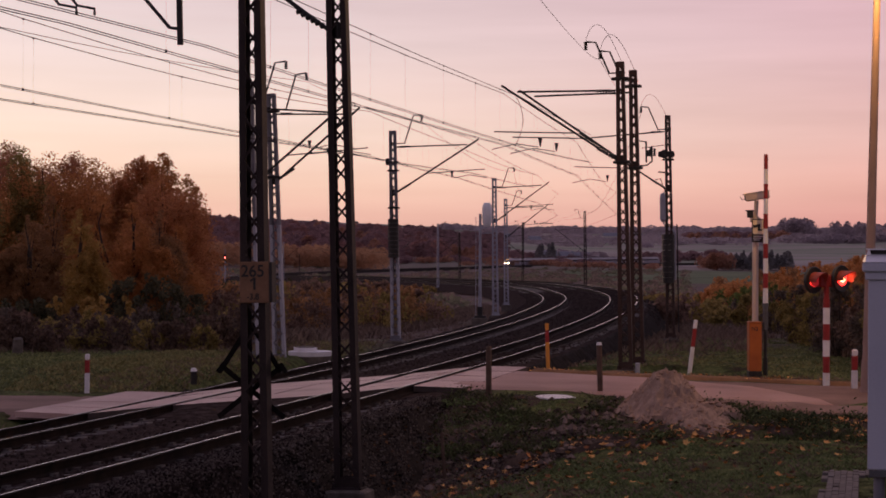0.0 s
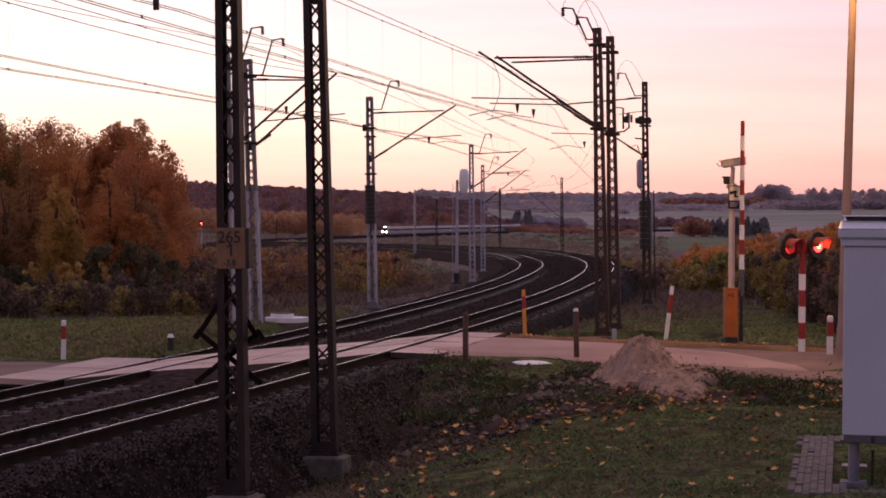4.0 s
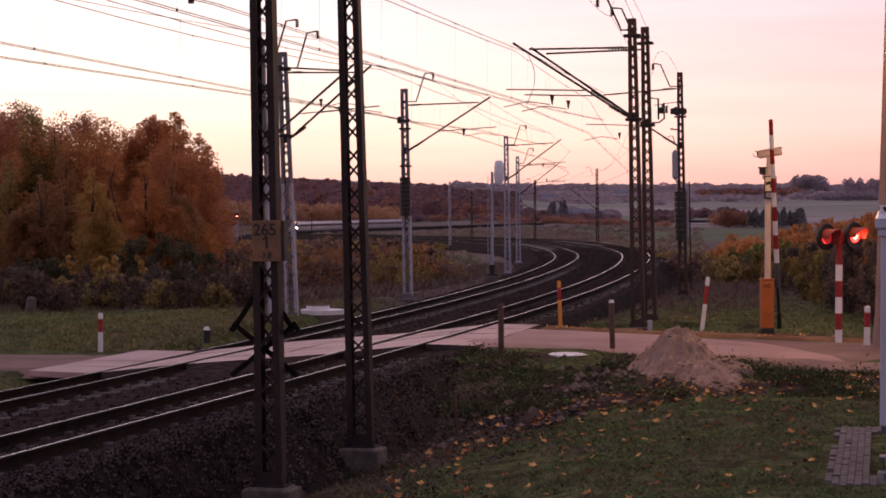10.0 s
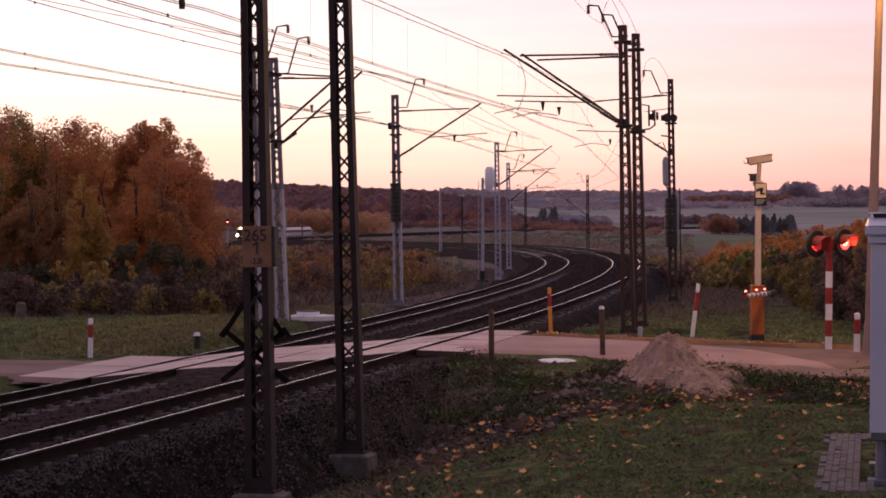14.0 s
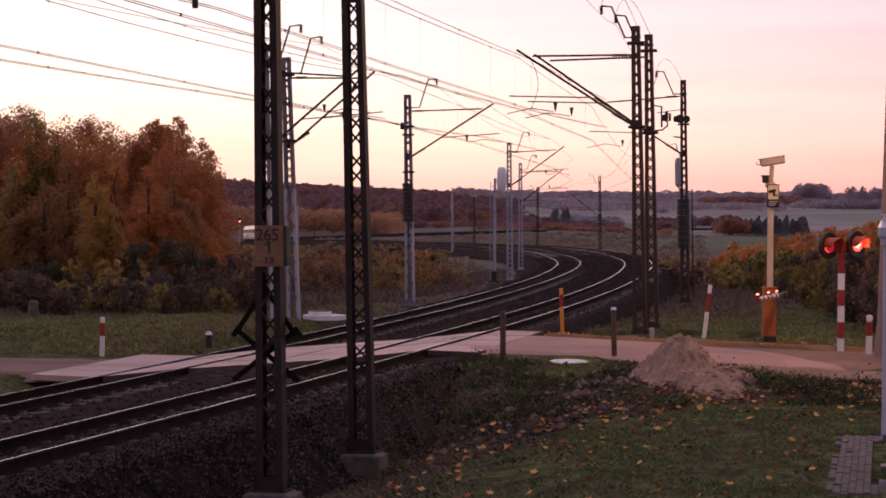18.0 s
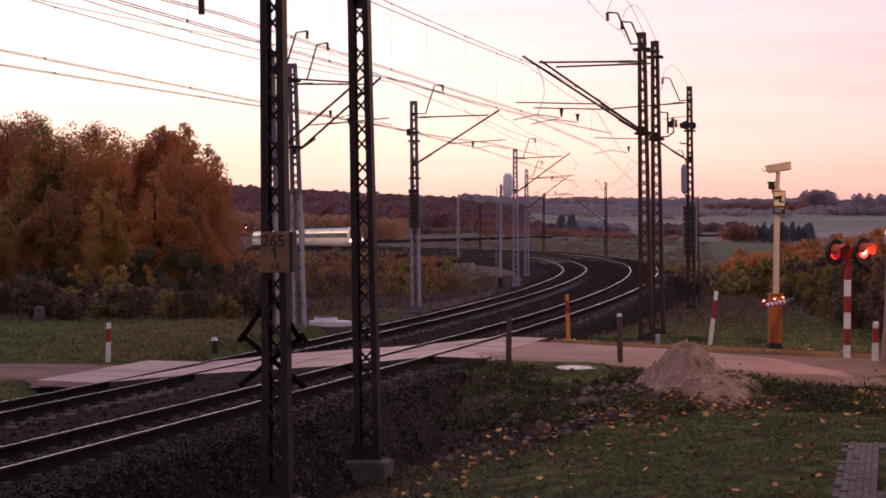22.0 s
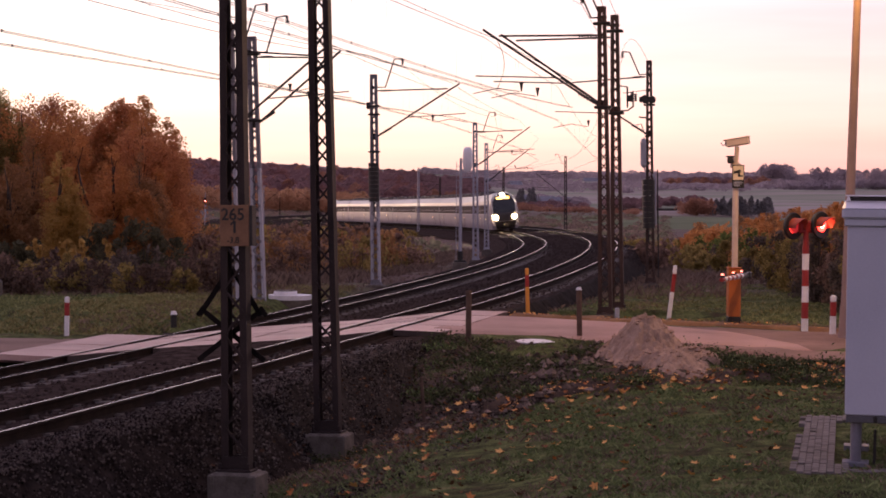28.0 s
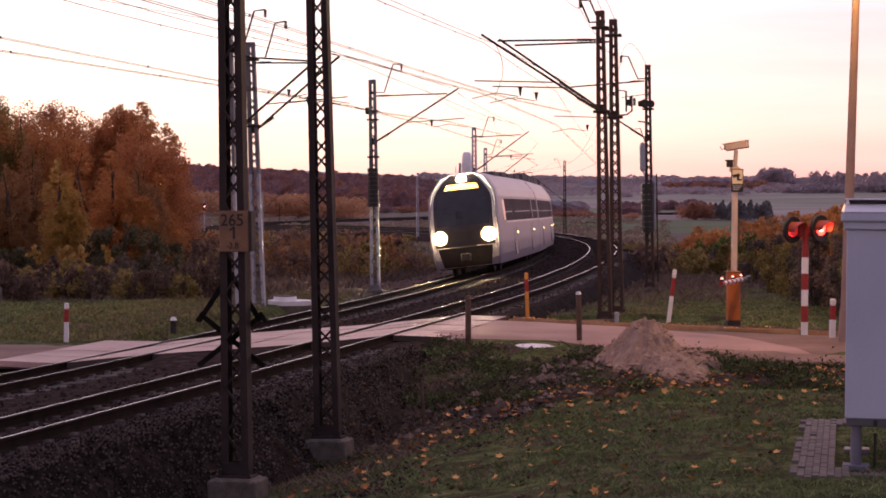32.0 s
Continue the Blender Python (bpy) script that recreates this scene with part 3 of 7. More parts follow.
# ---- masts ----
def mast(x, y, z0, top, w0, w1, lean, turn, label, steel=RUST, grey_to=None, singly=True, block=None, depth=0.16, pitch=0.25):
    """A lattice mast: two channels with zigzag lacing before and behind, on a concrete foot."""
    m = Matrix.Translation((x, y, z0)) @ Matrix.Rotation(-turn, 4, "Z") @ Matrix.Rotation(radians(-lean), 4, "Y")
    th = base("lattice_mast", m, label, "catenary mast", "catenary masts")
    h = top - z0
    ch = 0.085 if w0 > 0.3 else 0.075

    def half(z):
        return (w0 + (w1 - w0) * z / h) / 2

    for sgn in (-1, 1):
        for a, b, mt in ((0.0, grey_to - z0, GALV), (grey_to - z0, h, steel)) if grey_to else ((0.0, h, steel),):
            bm = bmesh.new()
            ring = []
            for z in (a, b):
                o = sgn * half(z)
                i = sgn * (half(z) - ch)
                t = 0.012
                ring.append([bm.verts.new((px, py, z)) for px, py in ((o, -depth / 2), (o, depth / 2), (i, depth / 2), (i, depth / 2 - t), (o - sgn * t, depth / 2 - t), (o - sgn * t, -depth / 2 + t), (i, -depth / 2 + t), (i, -depth / 2))])
            for k in range(8):
                bm.faces.new((ring[0][k], ring[0][(k + 1) % 8], ring[1][(k + 1) % 8], ring[1][k]))
            bm.faces.new(ring[1])
            bm.faces.new(ring[0])
            bmesh.ops.recalc_face_normals(bm, faces=bm.faces[:])
            part("channel", bm, mt, th, "grey painted channel" if mt is GALV and grey_to else "")
    joined = bmesh.new()
    for face in (-1, 1):
        z, k = 0.25, 0
        while z + pitch < h - 0.1:
            s0 = (1 if k % 2 else -1) * face
            a = (s0 * (half(z) - ch * 0.5), face * (depth / 2 + 0.006), z)
            b = (-s0 * (half(z + pitch) - ch * 0.5), face * (depth / 2 + 0.006), z + pitch)
            if singly:
                bm = bmesh.new()
                bar(bm, a, b, 0.030, 0.010)
                part("lacing_bar", bm, steel, th)
            else:
                bar(joined, a, b, 0.035, 0.010)
            z += pitch
            k += 1
    for z in (0.12, h - 0.06):
        for face in (-1, 1):
            box(joined, (-half(z) + 0.005, face * (depth / 2 + 0.008) - 0.005, z - 0.08), (half(z) - 0.005, face * (depth / 2 + 0.008) + 0.005, z + 0.06))
    ob = part("batten" if singly else "lacing", joined, steel, th)
    ob["kind"] = "stuff"
    bw, bh = block or (0.55, 0.5)
    bm = bmesh.new()
    box(bm, (-bw / 2, -bw * 0.42, -bh), (bw / 2, bw * 0.42, 0.0), 0.03)
    for e in (-1, 1):
        box(bm, (e * bw * 0.5 - 0.05, -bw * 0.44, -bh), (e * bw * 0.5 + 0.05, bw * 0.46, -0.02), 0.02)
    part("foundation", bm, CONCRETE, th, "stained concrete foundation block")
    bm = bmesh.new()
    box(bm, (-w0 * 0.62, -depth * 0.8, 0.0), (w0 * 0.62, depth * 0.8, 0.03), 0.005)
    for ex in (-1, 1):
        for ey in (-1, 1):
            tube(bm, [(ex * w0 * 0.52, ey * depth * 0.65, 0.02), (ex * w0 * 0.52, ey * depth * 0.65, 0.1)], 0.018)
    part("base_plate", bm, steel, th)
    return th


def insulator(bm, a, b, r=0.045, n=7):
    """A ribbed insulator, one turned body."""
    a, b = Vector(a), Vector(b)
    d = (b - a).normalized()
    ref = Vector((0, 0, 1)) if abs(d.z) < 0.95 else Vector((1, 0, 0))
    x = d.cross(ref).normalized()
    y = d.cross(x)
    rings = []
    for k in range(n):
        for f, q in ((0.05, 0.5), (0.25, 1.0), (0.6, 0.9), (0.8, 0.5)):
            c = a.lerp(b, (k + f) / n)
            rings.append([bm.verts.new(c + (x * math.cos(i * 0.7854) + y * math.sin(i * 0.7854)) * r * q) for i in range(8)])
    for p, q in zip(rings, rings[1:]):
        for i in range(8):
            bm.faces.new((p[i], p[(i + 1) % 8], q[(i + 1) % 8], q[i]))


def horn(th, h, side, drop=0.45, reach=0.42, rise=0.95, out=0.3):
    """The bent pipe on a mast's top that carries the feeder on a hanging insulator."""
    bm = bmesh.new()
    pts = [(-side * 0.12, 0, h - drop), (side * reach, 0, h - drop), (side * (reach + 0.32), 0, h - drop + rise), (side * (reach + 0.32 + out), 0, h - drop + rise + 0.03)]
    tube(bm, pts, 0.026, 6)
    tube(bm, [(0, -0.1, h - drop), (0, 0.1, h - drop)], 0.05, 6)
    part("feeder_bracket", bm, DARKSTEEL, th)
    e = Vector(pts[-1])
    bm = bmesh.new()
    insulator(bm, e, e + Vector((0, 0, -0.22)), 0.055, 4)
    part("insulator", bm, DARKSTEEL, th)
    return e + Vector((0, 0, -0.24))


def cantilever(th, foot, elbow, tie, reach, wire_h, side, loop=True, steady=True):
    """A hinged bracket: strut from the mast up to the carrier wire, tie rod above it, registration arm and steady arm below.
    All heights in the mast's space; side -1 reaches to the mast's left."""
    s = side
    bm = bmesh.new()
    tube(bm, [(s * 0.12, 0, foot), (s * (reach + 0.35), 0, elbow + 0.22)], 0.033, 6)
    part("strut", bm, DARKSTEEL, th)
    bm = bmesh.new()
    tube(bm, [(s * 0.12, 0, tie), (s * (reach - 0.05), 0, elbow + 0.05)], 0.027, 6)
    insulator(bm, (s * 0.25, 0, tie), (s * 0.6, 0, tie + (elbow + 0.05 - tie) * 0.1), 0.045, 5)
    part("tie_rod", bm, DARKSTEEL, th)
    bm = bmesh.new()
    insulator(bm, (s * 0.2, 0, foot + 0.06), (s * 0.62, 0, foot + 0.06 + (elbow - foot) * 0.15), 0.05, 6)
    tube(bm, [(0, 0, foot - 0.12), (0, 0, foot + 0.12)], 0.05, 6)
    part("insulator", bm, DARKSTEEL, th)
    bm = bmesh.new()
    f = 0.36 if steady else 0.8
    sx, sz = s * (0.12 + (reach + 0.23) * f), foot + (elbow + 0.22 - foot) * f
    tube(bm, [(sx, 0, sz), (s * (reach + 0.55), 0, sz + 0.1)], 0.018, 6)
    if steady:
        tube(bm, [(s * (reach + 0.62), 0, wire_h), (s * (reach + 0.0), 0, wire_h + 0.12), (s * (reach - 0.55), 0, wire_h + 0.02)], 0.012, 5)
    if steady:
        tube(bm, [(s * (reach - 0.6), 0, wire_h + 0.24), (s * (reach - 0.6), 0, wire_h + 0.02)], 0.055, 4, 0.012)
    part("registration_arm", bm, DARKSTEEL, th)
    if loop:
        bm = bmesh.new()
        pts = []
        for k in range(9):
            a = k / 8
            pts.append((s * (reach + 0.05 - 0.22 * math.sin(a * 3.14)), 0.05, elbow + 0.05 + (wire_h - elbow) * a))
        tube(bm, pts, 0.008, 4)
        part("jumper_cable", bm, CABLE, th)


def counterweight(th, x, y, z, h, r):
    n = 9
    for k in range(n):
        bm = bmesh.new()
        tube(bm, [(x, y, z + h * k / n), (x, y, z + h * (k + 0.93) / n)], r, 14)
        part("weight", bm, BLACK, th, "black cast iron tension weight")
    bm = bmesh.new()
    tube(bm, [(x, y, z - 0.5), (x, y, z + h + 0.9)], 0.018, 6)
    part("guide_rod", bm, DARKSTEEL, th)


LEFTISH = "rusty steel lattice catenary mast on a concrete foot beside the line"
GREYISH = "steel lattice catenary mast with grey painted lower half"
m_one = mast(-1.87, 21.5, -0.18, 9.4, 0.335, 0.24, 0.9, 0.28, "dark rusty lattice catenary mast carrying an orange kilometre plate", block=(0.50, 0.62), pitch=0.27)
m_two = mast(-0.98, 26.0, -0.31, 9.4, 0.37, 0.26, 1.6, 0.27, "dark rusty lattice catenary mast on a stained concrete foot", block=(0.52, 0.45), pitch=0.27)
m_k = mast(-4.38, 48.9, -0.03, 7.5, 0.36, 0.24, 1.2, 0.22, GREYISH, STEELGREY, grey_to=3.75)
m_l = mast(-3.88, 51.5, -0.05, 7.43, 0.36, 0.24, 2.1, 0.22, GREYISH, STEELGREY, grey_to=3.75)
m_m = mast(-0.78, 64.0, -0.12, 7.2, 0.34, 0.24, 1.1, 0.2, "half grey steel lattice catenary mast with black tension weights", STEELGREY, grey_to=2.9)
m_a = mast(5.10, 45.0, 0.15, 7.7, 0.35, 0.20, 1.3, 0.23, LEFTISH, RUSTBLOOM, block=(0.40, 0.5))
m_b = mast(5.65, 47.1, 0.15, 7.7, 0.34, 0.20, 1.2, 0.23, LEFTISH, RUSTBLOOM)
m_c = mast(8.68, 63.0, 0.05, 7.7, 0.32, 0.19, 1.0, 0.2, "rusty steel lattice catenary mast with black tension weights", RUSTBLOOM, block=(0.40, 0.5))
m_3 = mast(4.0, 95.0, -0.35, 6.75, 0.34, 0.24, 0.8, 0.12, "grey steel lattice catenary mast inside the curve", GALV)
m_4 = mast(5.8, 121.0, -0.6, 6.4, 0.34, 0.24, 0.6, 0.08, "grey steel lattice catenary mast inside the curve", GALV)
FARMAST = "slim distant catenary mast beside the line"
far_masts = []
for s, u in ((164, 7.0), (211, 7.0), (254, 7.0), (220, -2.8), (258, -2.8), (305, 7.0), (310, -2.8), (360, 7), (365, -2.8), (420, -2.8), (480, -2.8), (540, 7), (600, 7), (660, 7), (720, 7)):
    p = on_line(s, u)
    far_masts.append((s, u, mast(p.x, p.y, p.z - 0.6, p.z + (8.0 if s < 230 else 7.4), 0.34, 0.26, random.uniform(0, 0.8), heading(s), FARMAST, GALV if u < 0 else RUST, singly=False, pitch=0.5)))

# ---- overhead wires ----
def hang(a, b, sag, n=14):
    a, b = Vector(a), Vector(b)
    return [a.lerp(b, k / n) - Vector((0, 0, sag * 4 * (k / n) * (1 - k / n))) for k in range(n + 1)]


def catenary(uc, stops, label, slack=0.35):
    """Carrier wire, two contact wires and droppers of one track; stops: arc length, side offset, height of carrier and of contact wire; slack: the carrier's sag in the first span."""
    th = base("overhead_line", Matrix.Identity(4), label, "overhead line", "overhead lines of the tracks")
    for (s0, o0, up0, lo0), (s1, o1, up1, lo1) in zip(stops, stops[1:]):
        droop = slack if s0 == stops[0][0] else 0.35 * ((s1 - s0) / 55) ** 2
        n = max(8, int((s1 - s0) / 3))
        q0, q1 = on_line(s0, uc + o0), on_line(s1, uc + o1)
        q0.z = q1.z = 0
        carrier, contact = [], []
        for i in range(n + 1):
            f = i / n
            sag = 4 * f * (1 - f)
            q = q0.lerp(q1, f)
            carrier.append(q + Vector((0, 0, up0 + (up1 - up0) * f - droop * sag)))
            contact.append(q + Vector((0, 0, lo0 + (lo1 - lo0) * f - 0.02 * sag)))
        bm = bmesh.new()
        tube(bm, carrier, 0.008, 4)
        part("carrier_wire", bm, CABLE, th)
        for e in (-0.025, 0.025):
            bm = bmesh.new()
            tube(bm, [c + Vector((e * 1.1, 0, e * 0.3)) for c in contact], 0.0066, 4)
            part("contact_wire", bm, CABLE, th)
        if s0 < 60:
            for i in range(1, n, 2):
                bm = bmesh.new()
                tube(bm, [carrier[i], contact[i]], 0.0013, 3)
                box(bm, contact[i] - Vector((0.012, 0.02, 0.01)), contact[i] + Vector((0.012, 0.02, 0.03)))
                box(bm, carrier[i] - Vector((0.012, 0.02, 0.025)), carrier[i] + Vector((0.012, 0.02, 0.012)))
                part("dropper", bm, CABLE, th)
    return th


WIRE = "thin copper overhead wires with droppers above the track"


def onward(ss, o=0.2):
    """Supports along the far part of the line at the usual height over the rails."""
    return [(s, o * (1 if k % 2 else -1), on_line(s).z + 7.0, on_line(s).z + 5.55) for k, s in enumerate(ss)]


catenary(0.0, [(-33, 0.45, 9.52, 5.53), (20, 0.35, 6.77, 5.56), (35, -0.2, 6.7, 5.6)] + onward([67, 93, 150, 212, 258, 310, 365, 420, 480]), WIRE, 1.18)
catenary(0.0, [(-33, 0.75, 9.54, 6.13), (23, 0.1, 6.99, 5.58), (35, 0.3, 6.95, 5.75), (67, -0.4, 7.0, 6.3)], WIRE, 1.05)
catenary(SPACING, [(-50, 0.5, 7.3, 5.9), (-6.8, 0.25, 7.2, 5.80), (17.3, 0.3, 6.96, 5.69), (35.5, -0.2, 6.8, 5.65)] + onward([90, 158, 205, 250, 305, 360]), WIRE)
catenary(SPACING, [(-50, 0.2, 7.5, 6.2), (-2.2, 0.1, 7.3, 6.03), (19.5, 0.4, 7.02, 5.74), (35.5, 0.3, 7.05, 6.1)], WIRE)


# brackets over the tracks; heights in each mast's own space
cantilever(m_a, 5.14, 6.86, 6.85, 2.62, 5.5, -1)
cantilever(m_b, 5.09, 6.92, 6.98, 2.62, 5.5, -1, False)
cantilever(m_c, 5.15, 6.9, 7.1, 2.7, 5.4, -1, False)
cantilever(m_k, 4.85, 6.62, 6.85, 2.25, 5.7, 1, False)
cantilever(m_l, 5.05, 6.75, 6.9, 2.2, 5.65, 1)
cantilever(m_m, 5.17, 6.72, 6.75, 2.68, 5.6, 1, False)
cantilever(m_3, 4.9, 6.65, 6.6, 2.5, 5.4, 1, False)
cantilever(m_4, 4.5, 6.4, 6.4, 2.5, 5.3, 1, False)
cantilever(m_one, 6.75, 8.3, 8.6, 2.45, 6.25, -1, False, False)
cantilever(m_two, 6.5, 8.3, 8.6, 2.4, 6.4, -1, False, False)
for s, u, th in far_masts:
    cantilever(th, 4.4, 6.6, 6.9, 2.8, 5.9, -1 if u > 0 else 1, False)
ends = []
for th, h, sd in ((m_a, 7.55, -1), (m_b, 7.55, -1), (m_c, 7.45, -1), (m_l, 7.48, 1), (m_m, 7.32, 1), (m_3, 7.1, 1), (m_4, 7.0, 1), (m_one, 9.4, 1), (m_two, 9.4, 1), (m_k, 7.53, 1)):
    if sd < 0:
        e = horn(th, h, sd, 0.27, 0.27 if th is not m_c else 0.34, 0.77, 0.25)
        bm = bmesh.new()
        tip = Vector((e.x, e.y, e.z + 0.28))
        tube(bm, [tip.lerp(Vector((0.08, 0, h - 0.1)), k / 10) + Vector((0, 0, 0.62 * math.sin(math.pi * (k / 10) ** 0.8))) for k in range(11)], 0.006, 4)
        part("jumper_cable", bm, CABLE, th)
    else:
        e = horn(th, h, sd)
    ends.append(th.matrix_world @ e)
for s, u, th in far_masts:
    horn(th, 8.3 if s < 230 else 7.9, -1 if u > 0 else 1)
counterweight(m_m, 0.02, -0.24, 2.9, 1.35, 0.185)
counterweight(m_c, -0.03, -0.26, 1.9, 1.68, 0.215)
# switch gear and conduit on the mast with the weights
bm = bmesh.new()
tube(bm, [(-0.20, -0.02, 4.08), (-0.20, -0.02, 4.85)], 0.115, 14)
tube(bm, [(-0.20, -0.02, 4.85), (-0.19, -0.02, 4.96), (-0.17, -0.02, 5.02)], 0.115, 14, 0.04)
tube(bm, [(-0.20, -0.02, 4.08), (-0.20, -0.02, 3.98)], 0.115, 14, 0.05)
tube(bm, [(-0.19, -0.02, 3.99), (-0.12, -0.04, 3.8), (-0.05, -0.05, 3.55)], 0.03, 8)
part("switch_drum", bm, GALV, m_c, "grey metal drum")
bm = bmesh.new()
tube(bm, [(0.19, -0.1, 2.0), (0.19, -0.1, 3.6), (0.12, -0.1, 3.75)], 0.04, 8)
part("conduit", bm, GALV, m_c)
bm = bmesh.new()
tube(bm, [(0.28, -0.05, 0.2), (0.27, -0.05, 3.9)], 0.025, 6)
part("conduit", bm, DARKSTEEL, m_c)
for th, zz in ((m_c, 6.35), (m_c, 6.1), (m_m, 6.2), (m_m, 5.9), (m_m, 4.6)):
    bm = bmesh.new()
    box(bm, (-0.20, -0.11, zz), (0.20, 0.11, zz + 0.06), 0.015)
    part("clamp", bm, DARKSTEEL, th)
bm = bmesh.new()
insulator(bm, (-0.60, 0, 6.24), (-0.60, 0, 6.60), 0.06, 5)
insulator(bm, (-0.47, 0, 6.26), (-0.47, 0, 6.54), 0.06, 4)
box(bm, (-0.34, -0.08, 6.22), (-0.08, 0.08, 6.42), 0.03)
tube(bm, [(-0.9, 0, 6.55), (0, 0, 6.65)], 0.012, 5)
part("tension_gear", bm, DARKSTEEL, m_c)
for px_, pz, r in ((-0.12, 6.32, 0.15), (0.10, 6.30, 0.13), (-0.66, 6.36, 0.11)):
    bm = bmesh.new()
    tube(bm, [(px_, -0.16, pz), (px_, -0.08, pz)], r, 16)
    tube(bm, [(px_, -0.20, pz), (px_, -0.04, pz)], 0.03, 8)
    part("pulley", bm, DARKSTEEL, m_c)
bm = bmesh.new()
box(bm, (-0.78, -0.03, 6.05), (-0.72, 0.03, 6.78), 0.01)
box(bm, (-0.58, -0.03, 6.05), (-0.53, 0.03, 6.62), 0.01)
tube(bm, [(-1.15, 0, 6.83), (-0.75, 0, 6.76)], 0.022, 6)
tube(bm, [(-1.2, 0, 5.92), (-0.72, 0, 5.96), (-0.55, 0, 6.1)], 0.03, 6)
tube(bm, [(-0.35, 0, 5.72), (-0.05, 0, 5.68)], 0.028, 6)
part("tension_frame", bm, DARKSTEEL, m_c)
bm = bmesh.new()
tube(bm, [(-0.45, 0, 5.45), (-0.28, 0, 5.48), (-0.08, 0, 4.9)], 0.018, 6)
part("feeder_bracket", bm, DARKSTEEL, m_c)
bm = bmesh.new()
box(bm, (-0.26, -0.08, 6.12), (-0.12, 0.08, 6.36), 0.03)
part("tension_gear", bm, DARKSTEEL, m_m)
for th, zz in ((m_a, 5.05), (m_a, 7.1), (m_b, 5.0), (m_b, 7.1), (m_l, 6.95), (m_l, 5.1), (m_k, 6.95)):
    bm = bmesh.new()
    box(bm, (-0.21, -0.12, zz), (0.21, 0.12, zz + 0.07), 0.015)
    part("clamp", bm, DARKSTEEL, th)
# drop bracket and pull-off hooks over the near track
bm = bmesh.new()
box(bm, (-2.44, -0.03, 6.42), (-2.36, 0.03, 7.5), 0.008)
tube(bm, [(-2.44, 0, 6.66), (-2.56, 0, 6.68), (-3.0, 0, 7.2)], 0.028, 6)
part("drop_bracket", bm, DARKSTEEL, m_two)
for dx in (0.0, 0.16):
    bm = bmesh.new()
    tube(bm, [(-2.62 + dx, dx, 7.2), (-2.68 + dx, dx, 6.75), (-2.64 + dx, dx, 6.45), (-2.48 + dx, dx, 6.25), (-2.25 + dx, dx, 6.2), (-2.25 + dx, dx, 6.12)], 0.018, 6)
    part("pull_off_hook", bm, DARKSTEEL, m_one)

feeder = base("feeder_wire", Matrix.Identity(4), "thin bare feeder wires strung from mast to mast", "feeder wire")
chain = [ends[7] + Vector((-10, -34, 0.3)), ends[7], ends[8], ends[0], ends[1], ends[2]] + [on_line(s, 6.2, 8.0) for s in (158, 205, 250)]
chain2 = [on_line(-20, -2.2, 7.8), ends[3], ends[4], ends[5], ends[6], on_line(212, -2.2, 8.0), on_line(258, -2.2, 8)]
for c in (chain, chain2):
    for a, b in zip(c, c[1:]):
        bm = bmesh.new()
        tube(bm, hang(a, b, 0.012 * (b - a).length), 0.007, 4)
        part("wire", bm, CABLE, feeder)


# ---- the train ----
SILVER = mat("silver_grey_coach_paint", (0.27, 0.248, 0.305), (0.34, 0.312, 0.375), 0.4, 0.38, 0.0, 0.03, 12, spec=0.55)
ROOFW = mat("pale_roof_paint", (0.32, 0.288, 0.315), (0.40, 0.362, 0.39), 0.5, 0.32, 0.0, 0.03, 12, spec=0.6)
RIMW = mat("pale_silver_rim", (0.55, 0.55, 0.62), (0.68, 0.68, 0.75), 0.5, 0.3, 0.2, 0.02, 12)
WINDOW = mat("brown_tinted_window", (0.052, 0.042, 0.048), (0.095, 0.077, 0.086), 0.6, 0.6, 0, 0.0, 10, spec=0.03)
GLASS = mat("dark_tinted_glass", (0.012, 0.012, 0.014), (0.03, 0.028, 0.03), 1, 0.08, 0, 0.0, 10, spec=0.6)
MASKB = mat("black_front_mask", (0.020, 0.016, 0.016), (0.045, 0.036, 0.035), 1, 0.35, 0, 0.02, 12)
UNDER = mat("dirty_underframe", (0.02, 0.017, 0.016), (0.06, 0.05, 0.045), 2, 0.85, 0.2, 0.3)
LAMPW = glow("headlight_glow", (1.0, 0.74, 0.40), 650.0)
HALO = glow("lit_reflector_bowl", (1.0, 0.72, 0.38), 8.0)
LAMPT = glow("top_light_glow", (1.0, 0.82, 0.52), 140.0)
DISPLAY = glow("destination_amber", (1.0, 0.55, 0.12), 5.0)
MARK = glow("door_lamp_glow", (1.0, 0.70, 0.32), 2.6)
ROOFGEAR = mat("dark_roof_equipment", (0.05, 0.045, 0.048), (0.12, 0.11, 0.115), 2, 0.7, 0.1, 0.1)
CAR, WIDE = 18.97, 1.41
SHAPE = [(0.55, 0.32), (1.30, 0.34), (1.38, 0.7), (WIDE, 1.15), (WIDE, 2.3), (1.38, 2.95), (1.30, 3.25), (0.92, 3.82), (0.50, 3.98), (0.0, 4.02)]
RING = SHAPE + [(-a, b) for a, b in SHAPE[-2::-1]]


def nose_y(z):
    return float(np.interp(z, [0.3, 0.6, 1.1, 1.8, 2.4, 3.0, 3.5, 3.85, 4.02], [9.05, 9.28, 9.42, 9.42, 9.28, 9.02, 8.70, 8.32, 7.95]))


